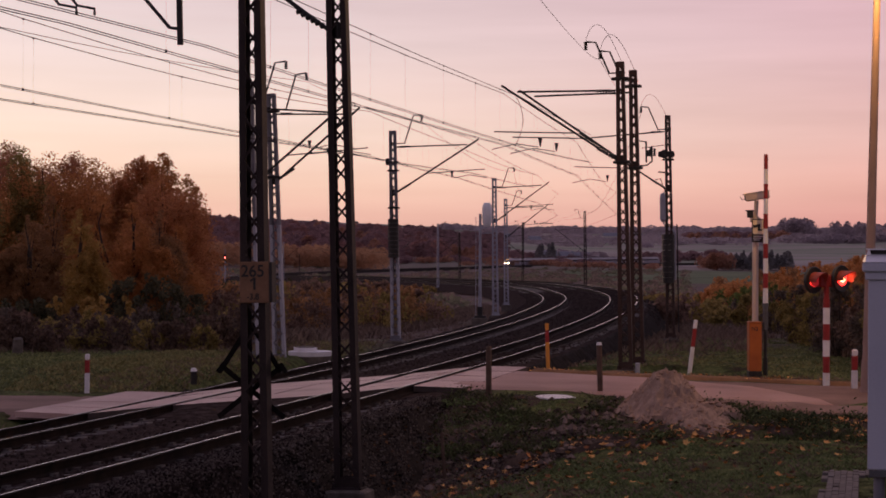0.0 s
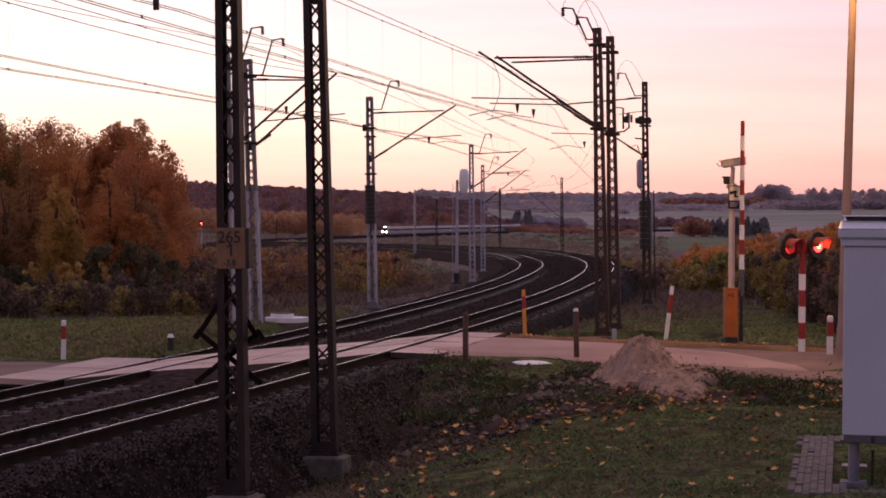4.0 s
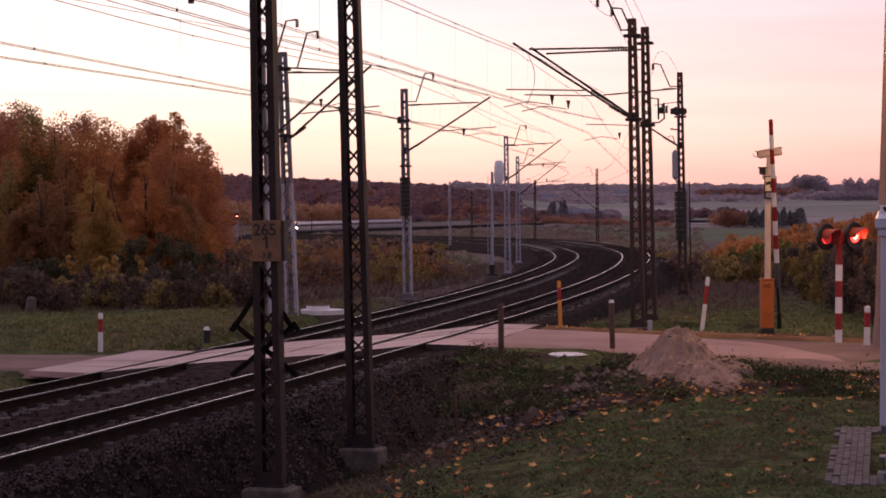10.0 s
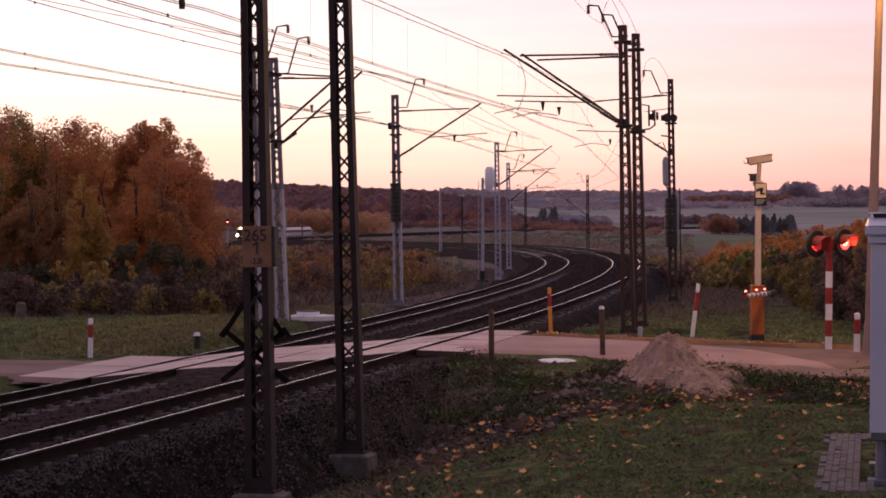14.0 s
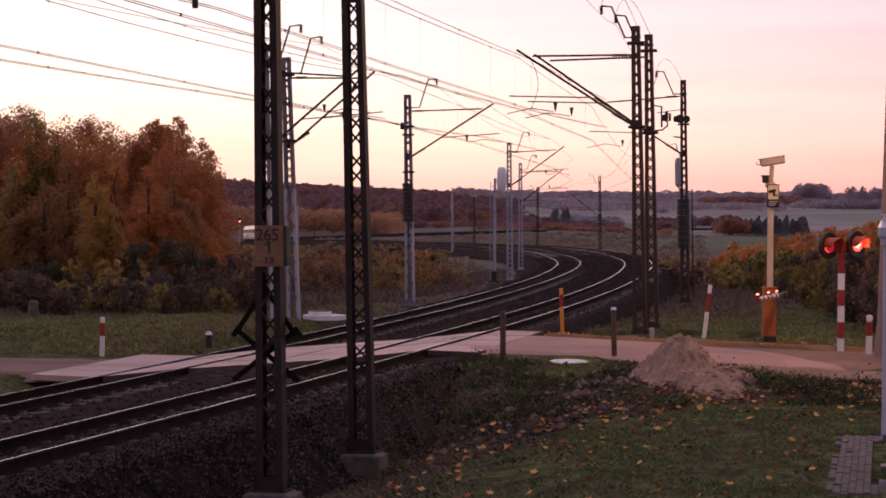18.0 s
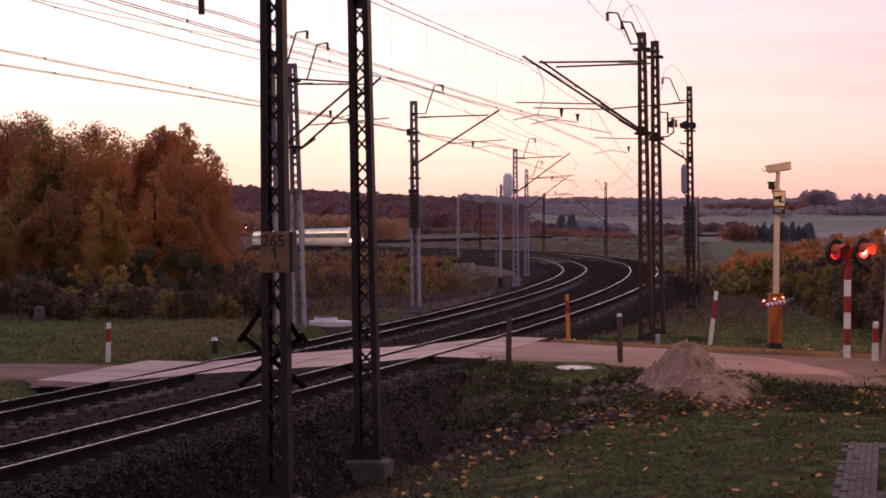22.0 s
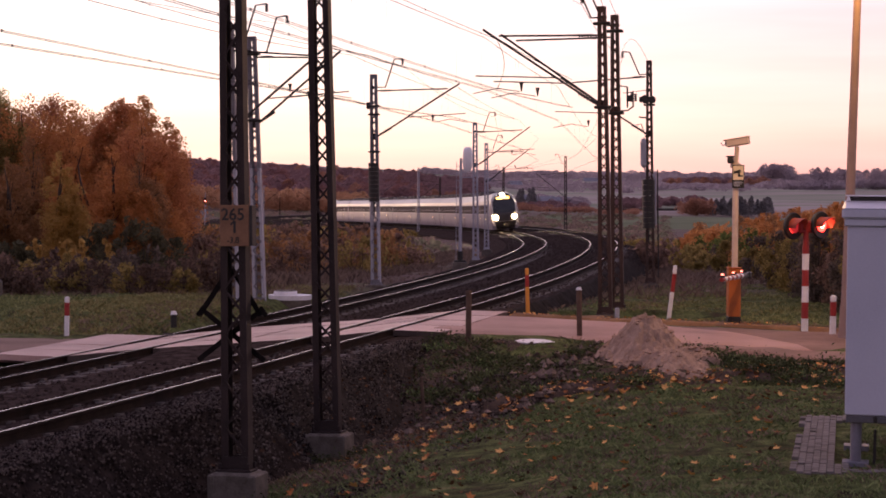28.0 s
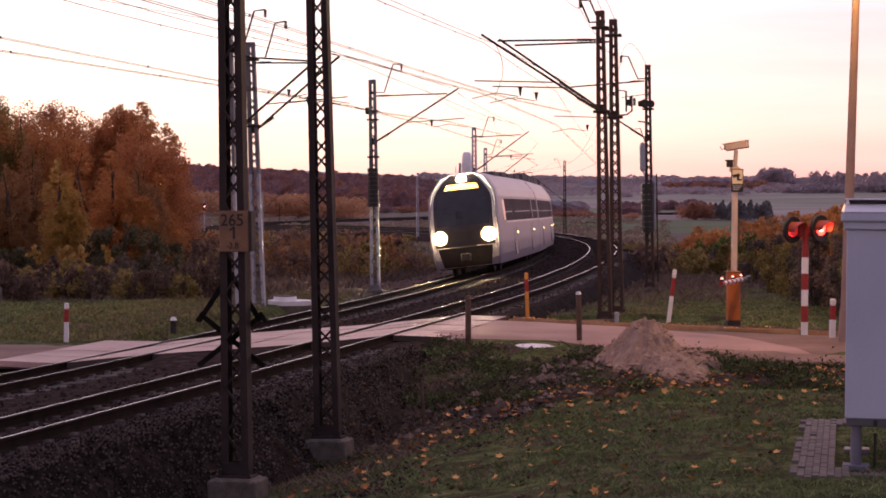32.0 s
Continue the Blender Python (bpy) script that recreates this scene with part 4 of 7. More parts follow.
def car_body(bm, nose):
    rings = []
    for y in (-9.32, -9.0, -3.0, 3.0, 6.6):
        k = 0.97 if y == -9.32 else 1.0
        rings.append([(x * k, y, z) for x, z in RING])
    if nose:
        for f in (0.35, 0.6, 0.8, 0.92, 0.98, 1.0):
            rings.append([(x * (1 - 0.11 * f ** 4), 6.6 + (nose_y(z) - 6.6) * math.sin(f * math.pi / 2) - 0.25 * f ** 6 * (x / WIDE) ** 2, z * (1 - 0.02 * f ** 3) + 0.01) for x, z in RING])
    else:
        rings += [[(x, 9.0, z) for x, z in RING], [(x * 0.97, 9.32, z) for x, z in RING]]
    vs = [[bm.verts.new(p) for p in r] for r in rings]
    n = len(RING)
    for a, b in zip(vs, vs[1:]):
        for i in range(n - 1):
            f = bm.faces.new((a[i], a[i + 1], b[i + 1], b[i]))
            zc = (a[i].co.z + a[i + 1].co.z) / 2
            f.material_index = 1 if zc > 2.95 else 0
        bm.faces.new((a[n - 1], a[0], b[0], b[n - 1])).material_index = 2
    for r in (vs[0], vs[-1]):
        bm.faces.new(r).material_index = 0
    bmesh.ops.recalc_face_normals(bm, faces=bm.faces[:])


def front_patch(zs, half, off, bm):
    """A curved panel that lies on the nose between heights, off in front of it."""
    grid = []
    for z in zs:
        w = float(np.interp(z, [0.4, 1.0, 2.9, 3.2, 3.7, 3.92], [half * 0.88, half, half * 0.99, half * 0.93, half * 0.62, half * 0.42]))
        row = []
        for k in range(9):
            x = -w + 2 * w * k / 8
            row.append(bm.verts.new((x, nose_y(z) - 0.25 * (x / 1.25) ** 2 * 0.8 + off, z)))
        grid.append(row)
    for a, b in zip(grid, grid[1:]):
        for i in range(8):
            bm.faces.new((a[i], a[i + 1], b[i + 1], b[i]))


def panel(bm, side, y0, y1, z0, z1, t=0.012):
    x = side * (WIDE + 0.012)
    xt = x - side * (0.005 + 0.055 * max(0, z1 - 2.35))
    vs = [bm.verts.new(p) for p in ((x, y0, z0), (x, y1, z0), (xt, y1, z1), (xt, y0, z1))]
    bm.faces.new(vs)
    v2 = [bm.verts.new((v.co.x - side * t, v.co.y, v.co.z)) for v in vs]
    for i in range(4):
        bm.faces.new((vs[i], vs[(i + 1) % 4], v2[(i + 1) % 4], v2[i]))
    bmesh.ops.recalc_face_normals(bm, faces=bm.faces[:])


def train_car(nose, doors, roof_boxes):
    th = base("train_car", Matrix.Identity(4), "silver grey electric train end car with lit headlights" if nose else "silver grey electric train middle car with dark windows", "train car", "cars of the train")
    bm = bmesh.new()
    car_body(bm, nose)
    part("body", bm, [SILVER, ROOFW, UNDER], th, smooth=False)
    for side in (-1, 1):
        y = -9.05
        while y < (6.2 if nose else 8.4):
            hit = [d for d in doors if abs(y + 0.45 - d) < 1.11]
            if hit:
                y = hit[0] + 0.68
                continue
            ln = min([1.42] + [d - 0.68 - y for d in doors if d > y])
            bm = bmesh.new()
            panel(bm, side, y, y + ln - 0.045, 1.96, 2.84)
            part("window", bm, WINDOW, th)
            y += ln
        for d in doors:
            bm = bmesh.new()
            panel(bm, side, d - 0.66, d + 0.66, 0.55, 2.90, 0.02)
            door = part("door", bm, SILVER, th)
            bm = bmesh.new()
            for e in (-1, 1):
                panel(bm, side * 1.004, d + e * 0.32 - 0.29, d + e * 0.32 + 0.29, 1.96, 2.84)
            part("door_window", bm, WINDOW, door)
            bm = bmesh.new()
            for e in (-0.67, 0.0, 0.67):
                panel(bm, side * 1.004, d + e - 0.018, d + e + 0.018, 0.56, 2.88)
            part("door_seam", bm, UNDER, door)
            bm = bmesh.new()
            box(bm, (side * (WIDE + 0.01) - 0.03, d - 0.99, 1.40), (side * (WIDE + 0.01) + 0.02, d - 0.91, 1.49))
            part("door_lamp", bm, MARK, th, "small lit yellow lamp beside the door")
        if nose:
            bm = bmesh.new()
            panel(bm, side, 6.75, 7.5, 2.0, 2.78)
            part("cab_window", bm, GLASS, th)
        bm = bmesh.new()
        panel(bm, side, -9.0, 6.5 if nose else 9.0, 1.885, 1.93, 0.008)
        part("waist_stripe", bm, RIMW, th)
    for y0, ln, h in roof_boxes:
        bm = bmesh.new()
        box(bm, (-0.78, y0, 3.85), (0.78, y0 + ln, (3.97 if nose else 4.03) + h * (0.45 if nose else 0.8)), 0.05)
        part("roof_unit", bm, ROOFGEAR, th)
    for y in (-8.6,) + (() if nose else (8.6,)):
        bm = bmesh.new()
        for e in (-1.15, 0.0, 1.15):
            box(bm, (-1.1, y + e - 0.28, 0.25), (1.1, y + e + 0.28, 0.75), 0.05)
        for e in (-0.9, 0.9):
            for sx in (-0.75, 0.75):
                tube(bm, [(sx - 0.06, y + e, 0.43), (sx + 0.06, y + e, 0.43)], 0.43, 16)
        part("bogie", bm, UNDER, th)
    if nose:
        bm = bmesh.new()
        for e in (-1.1, 0.0, 1.1):
            box(bm, (-1.1, 6.0 + e - 0.28, 0.25), (1.1, 6.0 + e + 0.28, 0.72), 0.05)
        for e in (-1.2, 1.2):
            for sx in (-0.75, 0.75):
                tube(bm, [(sx - 0.06, 6.0 + e, 0.43), (sx + 0.06, 6.0 + e, 0.43)], 0.43, 16)
        part("bogie", bm, UNDER, th)
        bm = bmesh.new()
        front_patch([1.14, 1.4, 1.72, 1.95, 2.3, 2.7, 2.9, 3.1, 3.3, 3.5, 3.7, 3.9], 1.15, 0.012, bm)
        part("front_mask", bm, MASKB, th, "black front mask with a silver rim")
        bm = bmesh.new()
        front_patch([1.95, 2.2, 2.5, 2.8, 3.1, 3.28], 1.02, 0.02, bm)
        part("windscreen", bm, GLASS, th, "dark sloping windscreen")
        bm = bmesh.new()
        front_patch([3.34, 3.44, 3.54], 0.80, 0.025, bm)
        part("destination_display", bm, DISPLAY, th, "lit amber destination display")
        bm = bmesh.new()
        front_patch([0.36, 0.5, 0.7, 0.95, 1.10], 1.05, 0.03, bm)
        part("bumper", bm, MASKB, th, "black bumper and snow plough")
        bm = bmesh.new()
        box(bm, (-0.2, 9.2, 0.55), (0.2, 9.62, 0.88), 0.05)
        part("coupler", bm, UNDER, th)
        for sx in (-1, 1):
            bm = bmesh.new()
            pts = []
            for z in (1.0, 1.5, 2.0, 2.5, 2.9, 3.15, 3.4, 3.65, 3.85, 3.94):
                w = float(np.interp(z, [0.4, 1.0, 2.9, 3.2, 3.7, 3.94], [1.03, 1.18, 1.17, 1.10, 0.74, 0.48]))
                pts.append((sx * w, nose_y(z) - 0.2 * (w / 1.25) ** 2 + 0.01, z))
            tube(bm, pts, 0.032, 6)
            part("mask_rim", bm, RIMW, th, "pale silver rim of the front mask")
        for sx in (-0.93, 0.93):
            bm = bmesh.new()
            tube(bm, [(sx, 9.0, 1.52), (sx, 9.44, 1.52)], 0.20, 16)
            part("headlight", bm, LAMPW, th, "lit headlight")
            # wider glowing disc, added to give the lamp its glare
            bm = bmesh.new()
            tube(bm, [(sx, 9.0, 1.52), (sx, 9.425, 1.52)], 0.31, 16, 0.27)
            part("headlight_bowl", bm, HALO, th, "glowing disc added for the headlight's glare")
        bm = bmesh.new()
        tube(bm, [(0, 8.0, 3.74), (0, 8.52, 3.72)], 0.19, 12)
        part("top_light", bm, LAMPT, th, "lit top light")
    return th


lead = train_car(True, (3.2, -5.2), ((-8.4, 2.2, 0.30), (-5.6, 3.0, 0.24), (-2.0, 2.2, 0.30), (1.0, 2.4, 0.22)))
mid = train_car(False, (-5.6, 5.6), ((-8.6, 1.8, 0.24), (-6.2, 2.6, 0.32), (-2.9, 2.4, 0.22), (0.2, 3.0, 0.30), (4.0, 1.8, 0.34), (6.6, 2.0, 0.24)))
cars = [lead, mid] + [copy_thing(mid, Matrix.Identity(4)) for _ in range(5)]
tail = copy_thing(lead, Matrix.Identity(4))
tagged(tail, "silver grey electric train end car at the rear of the train")
TAILRED = glow("unlit_lamp", (0.25, 0.02, 0.02), 0.3)
for ch in tail.children_recursive:
    if ch.name.startswith(("headlight", "top_light", "destination")) and ch.data:
        ch.data = ch.data.copy()
        ch.data.materials[0] = TAILRED
cars.append(tail)


def line_pose(s, flip=False):
    """Pose on the far track at s, facing along the travel, leaning with the cant."""
    a, b = on_line(s + 7.0), on_line(s - 7.0)
    c = cant(s)
    fwd = (b - a).normalized()
    right = fwd.cross(Vector((0, 0, 1))).normalized()
    up = right.cross(fwd)
    roll = math.atan2(c, 1.5)
    # the near rail is on the train's left as it comes towards the viewer
    up2 = up * math.cos(roll) + right * math.sin(roll)
    right2 = fwd.cross(up2)
    if flip:
        fwd, right2 = -fwd, -right2
    m = Matrix((right2, fwd, up2)).transposed().to_4x4()
    m.translation = (a + b) / 2 * 0.5 + on_line(s) * 0.5 + Vector((0, 0, c / 2))
    return m


def front_at(t):
    return 41.26 + 28.22 * (32.0 - t)


# ---- the barrier ----
TURN = 17.5
barrier = base("barrier_machine", Matrix.Translation((7.34, 40.0, 0.30)), "orange painted barrier machine cabinet beside the road", "barrier machine")
bm = bmesh.new()
box(bm, (-0.135, -0.15, 0.15), (0.135, 0.15, 1.2), 0.015)
part("cabinet", bm, ORANGEPAINT, barrier)
bm = bmesh.new()
box(bm, (-0.14, -0.155, -0.15), (0.14, 0.155, 0.15), 0.01)
part("plinth", bm, DARKSTEEL, barrier)
bm = bmesh.new()
box(bm, (-0.15, -0.165, 1.2), (0.15, 0.165, 1.225), 0.01)
part("lid", bm, ORANGEPAINT, barrier)
boom = base("barrier_boom", Matrix.Identity(4), "red and white striped barrier boom with small red lamps", "barrier boom")
LONG = 3.83
GREYTUBE = mat("dull_grey_boom_root", (0.07, 0.07, 0.08), (0.13, 0.13, 0.145), 4, 0.6, 0.2, 0.1)
bm = bmesh.new()
tube(bm, [(0, 0, 0.0), (0, 0, 0.58)], 0.060, 10)
tube(bm, [(0, 0, 0.50), (0, 0, 0.58)], 0.068, 10)
part("boom_root", bm, GREYTUBE, boom, "dull grey metal root of the boom")
for k in range(10):
    bm = bmesh.new()
    a, b = 0.58 + k * (LONG - 0.58) / 10, 0.58 + (k + 1) * (LONG - 0.58) / 10
    r0, r1 = 0.062 - 0.018 * a / LONG, 0.062 - 0.018 * b / LONG
    tube(bm, [(0, 0, a), (0, 0, b)], r0, 10, r1)
    part("stripe", bm, REDPAINT if k % 2 else WHITEPAINT, boom, "red stripe" if k % 2 else "white stripe")
BOOMLAMP = glow("red_boom_lamp", (1.0, 0.20, 0.14), 4.5)
for f in (0.16, 0.52, 0.97):
    bm = bmesh.new()
    tube(bm, [(0, 0.04, LONG * f), (0, 0.085, LONG * f)], 0.042, 10)
    lamp = part("lamp_housing", bm, BLACK, boom)
    bm = bmesh.new()
    tube(bm, [(0, 0.085, LONG * f), (0, 0.115, LONG * f), (0, 0.12, LONG * f)], 0.028, 10, 0.016)
    part("lamp_lens", bm, BOOMLAMP, lamp, "lit red lens")
bm = bmesh.new()
box(bm, (-0.03, -0.05, -0.95), (0.03, 0.05, 0.05), 0.01)
box(bm, (-0.045, -0.06, -1.0), (0.045, 0.06, -0.6), 0.015)
part("counterweight", bm, BLACK, boom)


# ---- things beside the road ----
def letters(text, size, m, material, parent, name="lettering"):
    cu = bpy.data.curves.new("t", "FONT")
    cu.body, cu.size, cu.align_x, cu.align_y = text, size, "CENTER", "CENTER"
    cu.extrude, cu.offset = 0.002, size * 0.014
    ob = bpy.data.objects.new("t", cu)
    scene.collection.objects.link(ob)
    me = bpy.data.meshes.new_from_object(ob.evaluated_get(bpy.context.evaluated_depsgraph_get()))
    bpy.data.objects.remove(ob)
    me.materials.clear()
    me.materials.append(material)
    o = new(name, me)
    o.parent = parent
    o.matrix_local = m
    return o


FACE = Matrix.Rotation(radians(90), 4, "X")
# kilometre plate on the first mast
plate = base("kilometre_plate", m_one.matrix_world @ Matrix.Translation((0.035, -0.115, 2.88)), "dusty orange kilometre plate with black figures", "kilometre plate")
bm = bmesh.new()
box(bm, (-0.175, -0.015, -0.24), (0.185, 0.0, 0.24), 0.008)
part("panel", bm, PLATE, plate)
bm = bmesh.new()
box(bm, (0.186, -0.012, -0.235), (0.225, 0.13, 0.235), 0.004)
part("side_bracket", bm, DARKSTEEL, plate)
for txt, z, size in (("265", 0.125, 0.195), ("-3.8", -0.17, 0.10)):
    letters(txt, size, Matrix.Translation((-0.01, -0.0185, z)) @ FACE, BLACK, plate)

bm = bmesh.new()
box(bm, (-0.004, -0.0205, -0.085), (0.024, -0.0165, 0.055))
bar(bm, (0.006, -0.0185, 0.048), (-0.040, -0.0185, 0.012), 0.022, 0.004)
part("lettering", bm, BLACK, plate)

# St Andrew's cross, seen from its dark back
CROSSBACK = mat("matt_black_back", (0.008, 0.007, 0.007), (0.020, 0.017, 0.016), 5, 0.9, 0, 0.1, spec=0.05)
cross = base("warning_cross", m_one.matrix_world @ Matrix.Translation((-0.10, 0.11, 1.6)), "dark back of a double warning cross on a mast", "warning cross")
for a, b in (((-0.37, 0.29), (0.41, -0.31)), ((0.37, 0.28), (-0.42, -0.31)), ((0.0, 0.79), (-0.40, 0.22)), ((0.0, 0.79), (0.37, 0.22))):
    bm = bmesh.new()
    bar(bm, (a[0], 0, a[1]), (b[0], 0, b[1]), 0.06, 0.02)
    part("arm", bm, CROSSBACK, cross)
for sx in (-1, 1):
    bm = bmesh.new()
    bar(bm, (sx * 0.355, 0.02, 0.32), (sx * 0.43, 0.02, 0.215), 0.05, 0.03)
    part("end_piece", bm, CROSSBACK, cross)

# camera post behind the barrier machine
cctv = base("camera_post", Matrix.Translation((7.44, 40.45, 0.28)), "cream painted post with a surveillance camera on top", "camera post")
bm = bmesh.new()
tube(bm, [(0, 0, 0), (0, 0, 3.05)], 0.068, 10)
part("post", bm, CREAM, cctv)
bm = bmesh.new()
tube(bm, [(0, 0, 3.05), (0.0, 0, 3.55)], 0.075, 10)
box(bm, (-0.11, -0.09, 3.42), (0.1, 0.09, 3.52), 0.01)
tube(bm, [(0.0, 0, 3.5), (0.02, 0, 3.9)], 0.05, 8)
part("bracket", bm, CREAM, cctv)
bm = bmesh.new()
tilt = Matrix.Translation((0.03, -0.02, 4.0)) @ Matrix.Rotation(radians(-24), 4, "Z") @ Matrix.Rotation(radians(-9), 4, "Y")
box(bm, (-0.25, -0.09, -0.085), (0.26, 0.09, 0.08), 0.02, tilt)
box(bm, (-0.30, -0.10, 0.065), (0.275, 0.10, 0.09), 0.008, tilt)
cam_body = part("camera_housing", bm, CREAM, cctv, "cream weatherproof camera housing")
bm = bmesh.new()
box(bm, (-0.275, -0.065, -0.06), (-0.248, 0.065, 0.055), 0.01, tilt)
part("camera_window", bm, GLASS, cam_body)
bm = bmesh.new()
tube(bm, [tilt @ Vector((-0.24, 0, 0.0)), tilt @ Vector((-0.35, 0.03, -0.03)), tilt @ Vector((-0.39, 0.05, 0.05))], 0.012, 5)
part("cable", bm, WHITEPAINT, cam_body)
bm = bmesh.new()
box(bm, (-0.20, -0.14, 3.52), (-0.07, 0.0, 3.69), 0.02)
box(bm, (-0.23, -0.15, 3.66), (-0.06, 0.0, 3.69), 0.01)
part("spotlight", bm, BLACK, cctv, "small black spotlight")
sign = base("camera_sign", Matrix.Translation((7.47, 40.33, 3.53)), "yellow surveillance camera notice on the camera post", "notice")
YELLOW = mat("yellow_sign_face", (0.74, 0.60, 0.42), (0.82, 0.70, 0.52), 3, 0.5, 0, 0.03)
bm = bmesh.new()
box(bm, (-0.135, -0.01, -0.27), (0.135, 0.01, 0.24), 0.01)
part("board", bm, BLACK, sign)
bm = bmesh.new()
box(bm, (-0.115, -0.016, -0.09), (0.115, -0.011, 0.22))
part("face", bm, YELLOW, sign)
bm = bmesh.new()
box(bm, (-0.085, -0.021, 0.06), (0.075, -0.017, 0.125), 0.0, Matrix.Rotation(radians(-14), 4, "Y"))
box(bm, (-0.01, -0.021, -0.02), (0.04, -0.017, 0.07))
box(bm, (0.03, -0.021, -0.02), (0.095, -0.017, 0.015))
part("camera_symbol", bm, BLACK, sign)
for k in range(3):
    bm = bmesh.new()
    box(bm, (-0.10, -0.016, -0.15 - 0.04 * k), (0.10 - 0.03 * k, -0.011, -0.13 - 0.04 * k))
    part("text_bar", bm, GALV, sign)
letters("N2", 0.115, Matrix.Translation((-0.02, -0.1535, 1.07)) @ FACE, BLACK, barrier)

# the crossing's warning light
wl = base("crossing_light", Matrix.Translation((8.47, 38.0, 0.30)), "red and white striped post with two round crossing lamps", "crossing light")
for k in range(6):
    bm = bmesh.new()
    tube(bm, [(0, 0, 0.337 * k - (0.09 if k else 0.10)), (0, 0, min(1.77, 0.337 * (k + 1) - 0.09))], 0.072, 14)
    part("stripe", bm, WHITEPAINT if k % 2 == 0 else REDPAINT, wl, "white band" if k % 2 == 0 else "red band")
bm = bmesh.new()
tube(bm, [(0, 0, 1.77), (0, 0, 2.12)], 0.06, 12)
box(bm, (-0.16, -0.05, 2.02), (0.16, 0.05, 2.28), 0.03)
part("lamp_carrier", bm, REDPAINT, wl)
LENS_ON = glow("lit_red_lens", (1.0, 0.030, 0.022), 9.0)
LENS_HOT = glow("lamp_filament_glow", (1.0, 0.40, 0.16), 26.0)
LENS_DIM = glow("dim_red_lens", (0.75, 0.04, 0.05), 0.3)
# hood colour holds the red light that the lit lens throws
HOODM = mat("red_glow_hood", (0.24, 0.045, 0.032), (0.36, 0.08, 0.055), 5, 0.45, 0, 0.05)
rotors = []
for sx, on in ((-0.285, False), (0.285, True)):
    turn = Matrix.Translation((sx, -0.03, 2.17 + (0.03 if on else 0))) @ Matrix.Rotation(radians(38), 4, "Z")
    bm = bmesh.new()
    n = 28
    outer = [[bm.verts.new(turn @ Vector((r * math.cos(2 * math.pi * k / n), y, r * math.sin(2 * math.pi * k / n)))) for k in range(n)] for r, y in ((0.27, 0.03), (0.285, -0.02), (0.27, -0.05), (0.15, -0.03), (0.15, 0.06), (0.10, 0.16))]
    for a, b in zip(outer, outer[1:]):
        for k in range(n):
            bm.faces.new((a[k], a[(k + 1) % n], b[(k + 1) % n], b[k]))
    bm.faces.new(outer[0])
    bm.faces.new(outer[-1])
    bmesh.ops.recalc_face_normals(bm, faces=bm.faces[:])
    board = part("target_board", bm, BLACK, wl, "round black target board")
    # two-faced lens, lit and dark red: turning it stands in for the flashing
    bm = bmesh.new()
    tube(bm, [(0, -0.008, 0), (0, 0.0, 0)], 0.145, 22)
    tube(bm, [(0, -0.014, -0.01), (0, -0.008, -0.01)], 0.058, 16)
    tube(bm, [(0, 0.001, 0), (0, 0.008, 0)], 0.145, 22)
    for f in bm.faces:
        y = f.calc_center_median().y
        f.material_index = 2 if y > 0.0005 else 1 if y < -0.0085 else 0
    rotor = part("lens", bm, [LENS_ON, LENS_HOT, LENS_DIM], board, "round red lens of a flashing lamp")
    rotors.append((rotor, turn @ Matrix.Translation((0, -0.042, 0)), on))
    bm = bmesh.new()
    arc = [(math.cos(radians(a)), math.sin(radians(a))) for a in range(-25, 206, 11)]
    r0 = [bm.verts.new(turn @ Vector((0.16 * c, -0.03, 0.16 * s))) for c, s in arc]
    r1 = [bm.verts.new(turn @ Vector((0.165 * c, -0.34 + 0.12 * (1 - max(0, s)), 0.15 * s + 0.0))) for c, s in arc]
    r2 = [bm.verts.new(turn @ Vector((0.17 * c, -0.34 + 0.12 * (1 - max(0, s)), 0.158 * s + 0.004))) for c, s in arc]
    r3 = [bm.verts.new(turn @ Vector((0.17 * c, -0.03, 0.168 * s))) for c, s in arc]
    for a, b in ((r0, r1), (r1, r2), (r2, r3)):
        for k in range(len(arc) - 1):
            bm.faces.new((a[k], a[k + 1], b[k + 1], b[k]))
    part("hood", bm, HOODM, board)

# concrete lamp pole with a lantern above the road
pole = base("street_lamp", Matrix.Translation((8.80, 35.9, 0.25)) @ Matrix.Rotation(radians(1.3), 4, "Y"), "tapered concrete street lamp pole lit warm from above", "street lamp")
bm = bmesh.new()
tube(bm, [(0, 0, 0), (0, 0, 3), (0, 0, 6), (0, 0, 8.6)], 0.105, 14, 0.062)
part("pole", bm, POLE, pole)
bm = bmesh.new()
tube(bm, [(0, 0, 0), (0, 0, 0.7)], 0.125, 14, 0.115)
part("socket", bm, POLE, pole)
bm = bmesh.new()
tube(bm, [(0, 0, 8.5), (-0.03, -0.08, 8.85), (-0.1, -0.4, 9.05), (-0.2, -0.8, 9.1)], 0.03, 8)
part("arm", bm, GALV, pole)
bm = bmesh.new()
box(bm, (-0.34, -1.4, 9.04), (-0.06, -0.75, 9.17), 0.04)
head = part("lantern", bm, GALV, pole)
bm = bmesh.new()
box(bm, (-0.31, -1.35, 9.02), (-0.09, -0.8, 9.045))
part("lens", bm, glow("sodium_lens", (1.0, 0.55, 0.2), 12.0), head, "lit amber lens")
ld = bpy.data.lights.new("street_lantern", "POINT")
ld.energy, ld.color, ld.shadow_soft_size = 1150, (1.0, 0.52, 0.14), 0.12
lo = new("street_lantern", ld)
lo.matrix_world = Matrix.Translation((8.72, 34.85, 9.08))

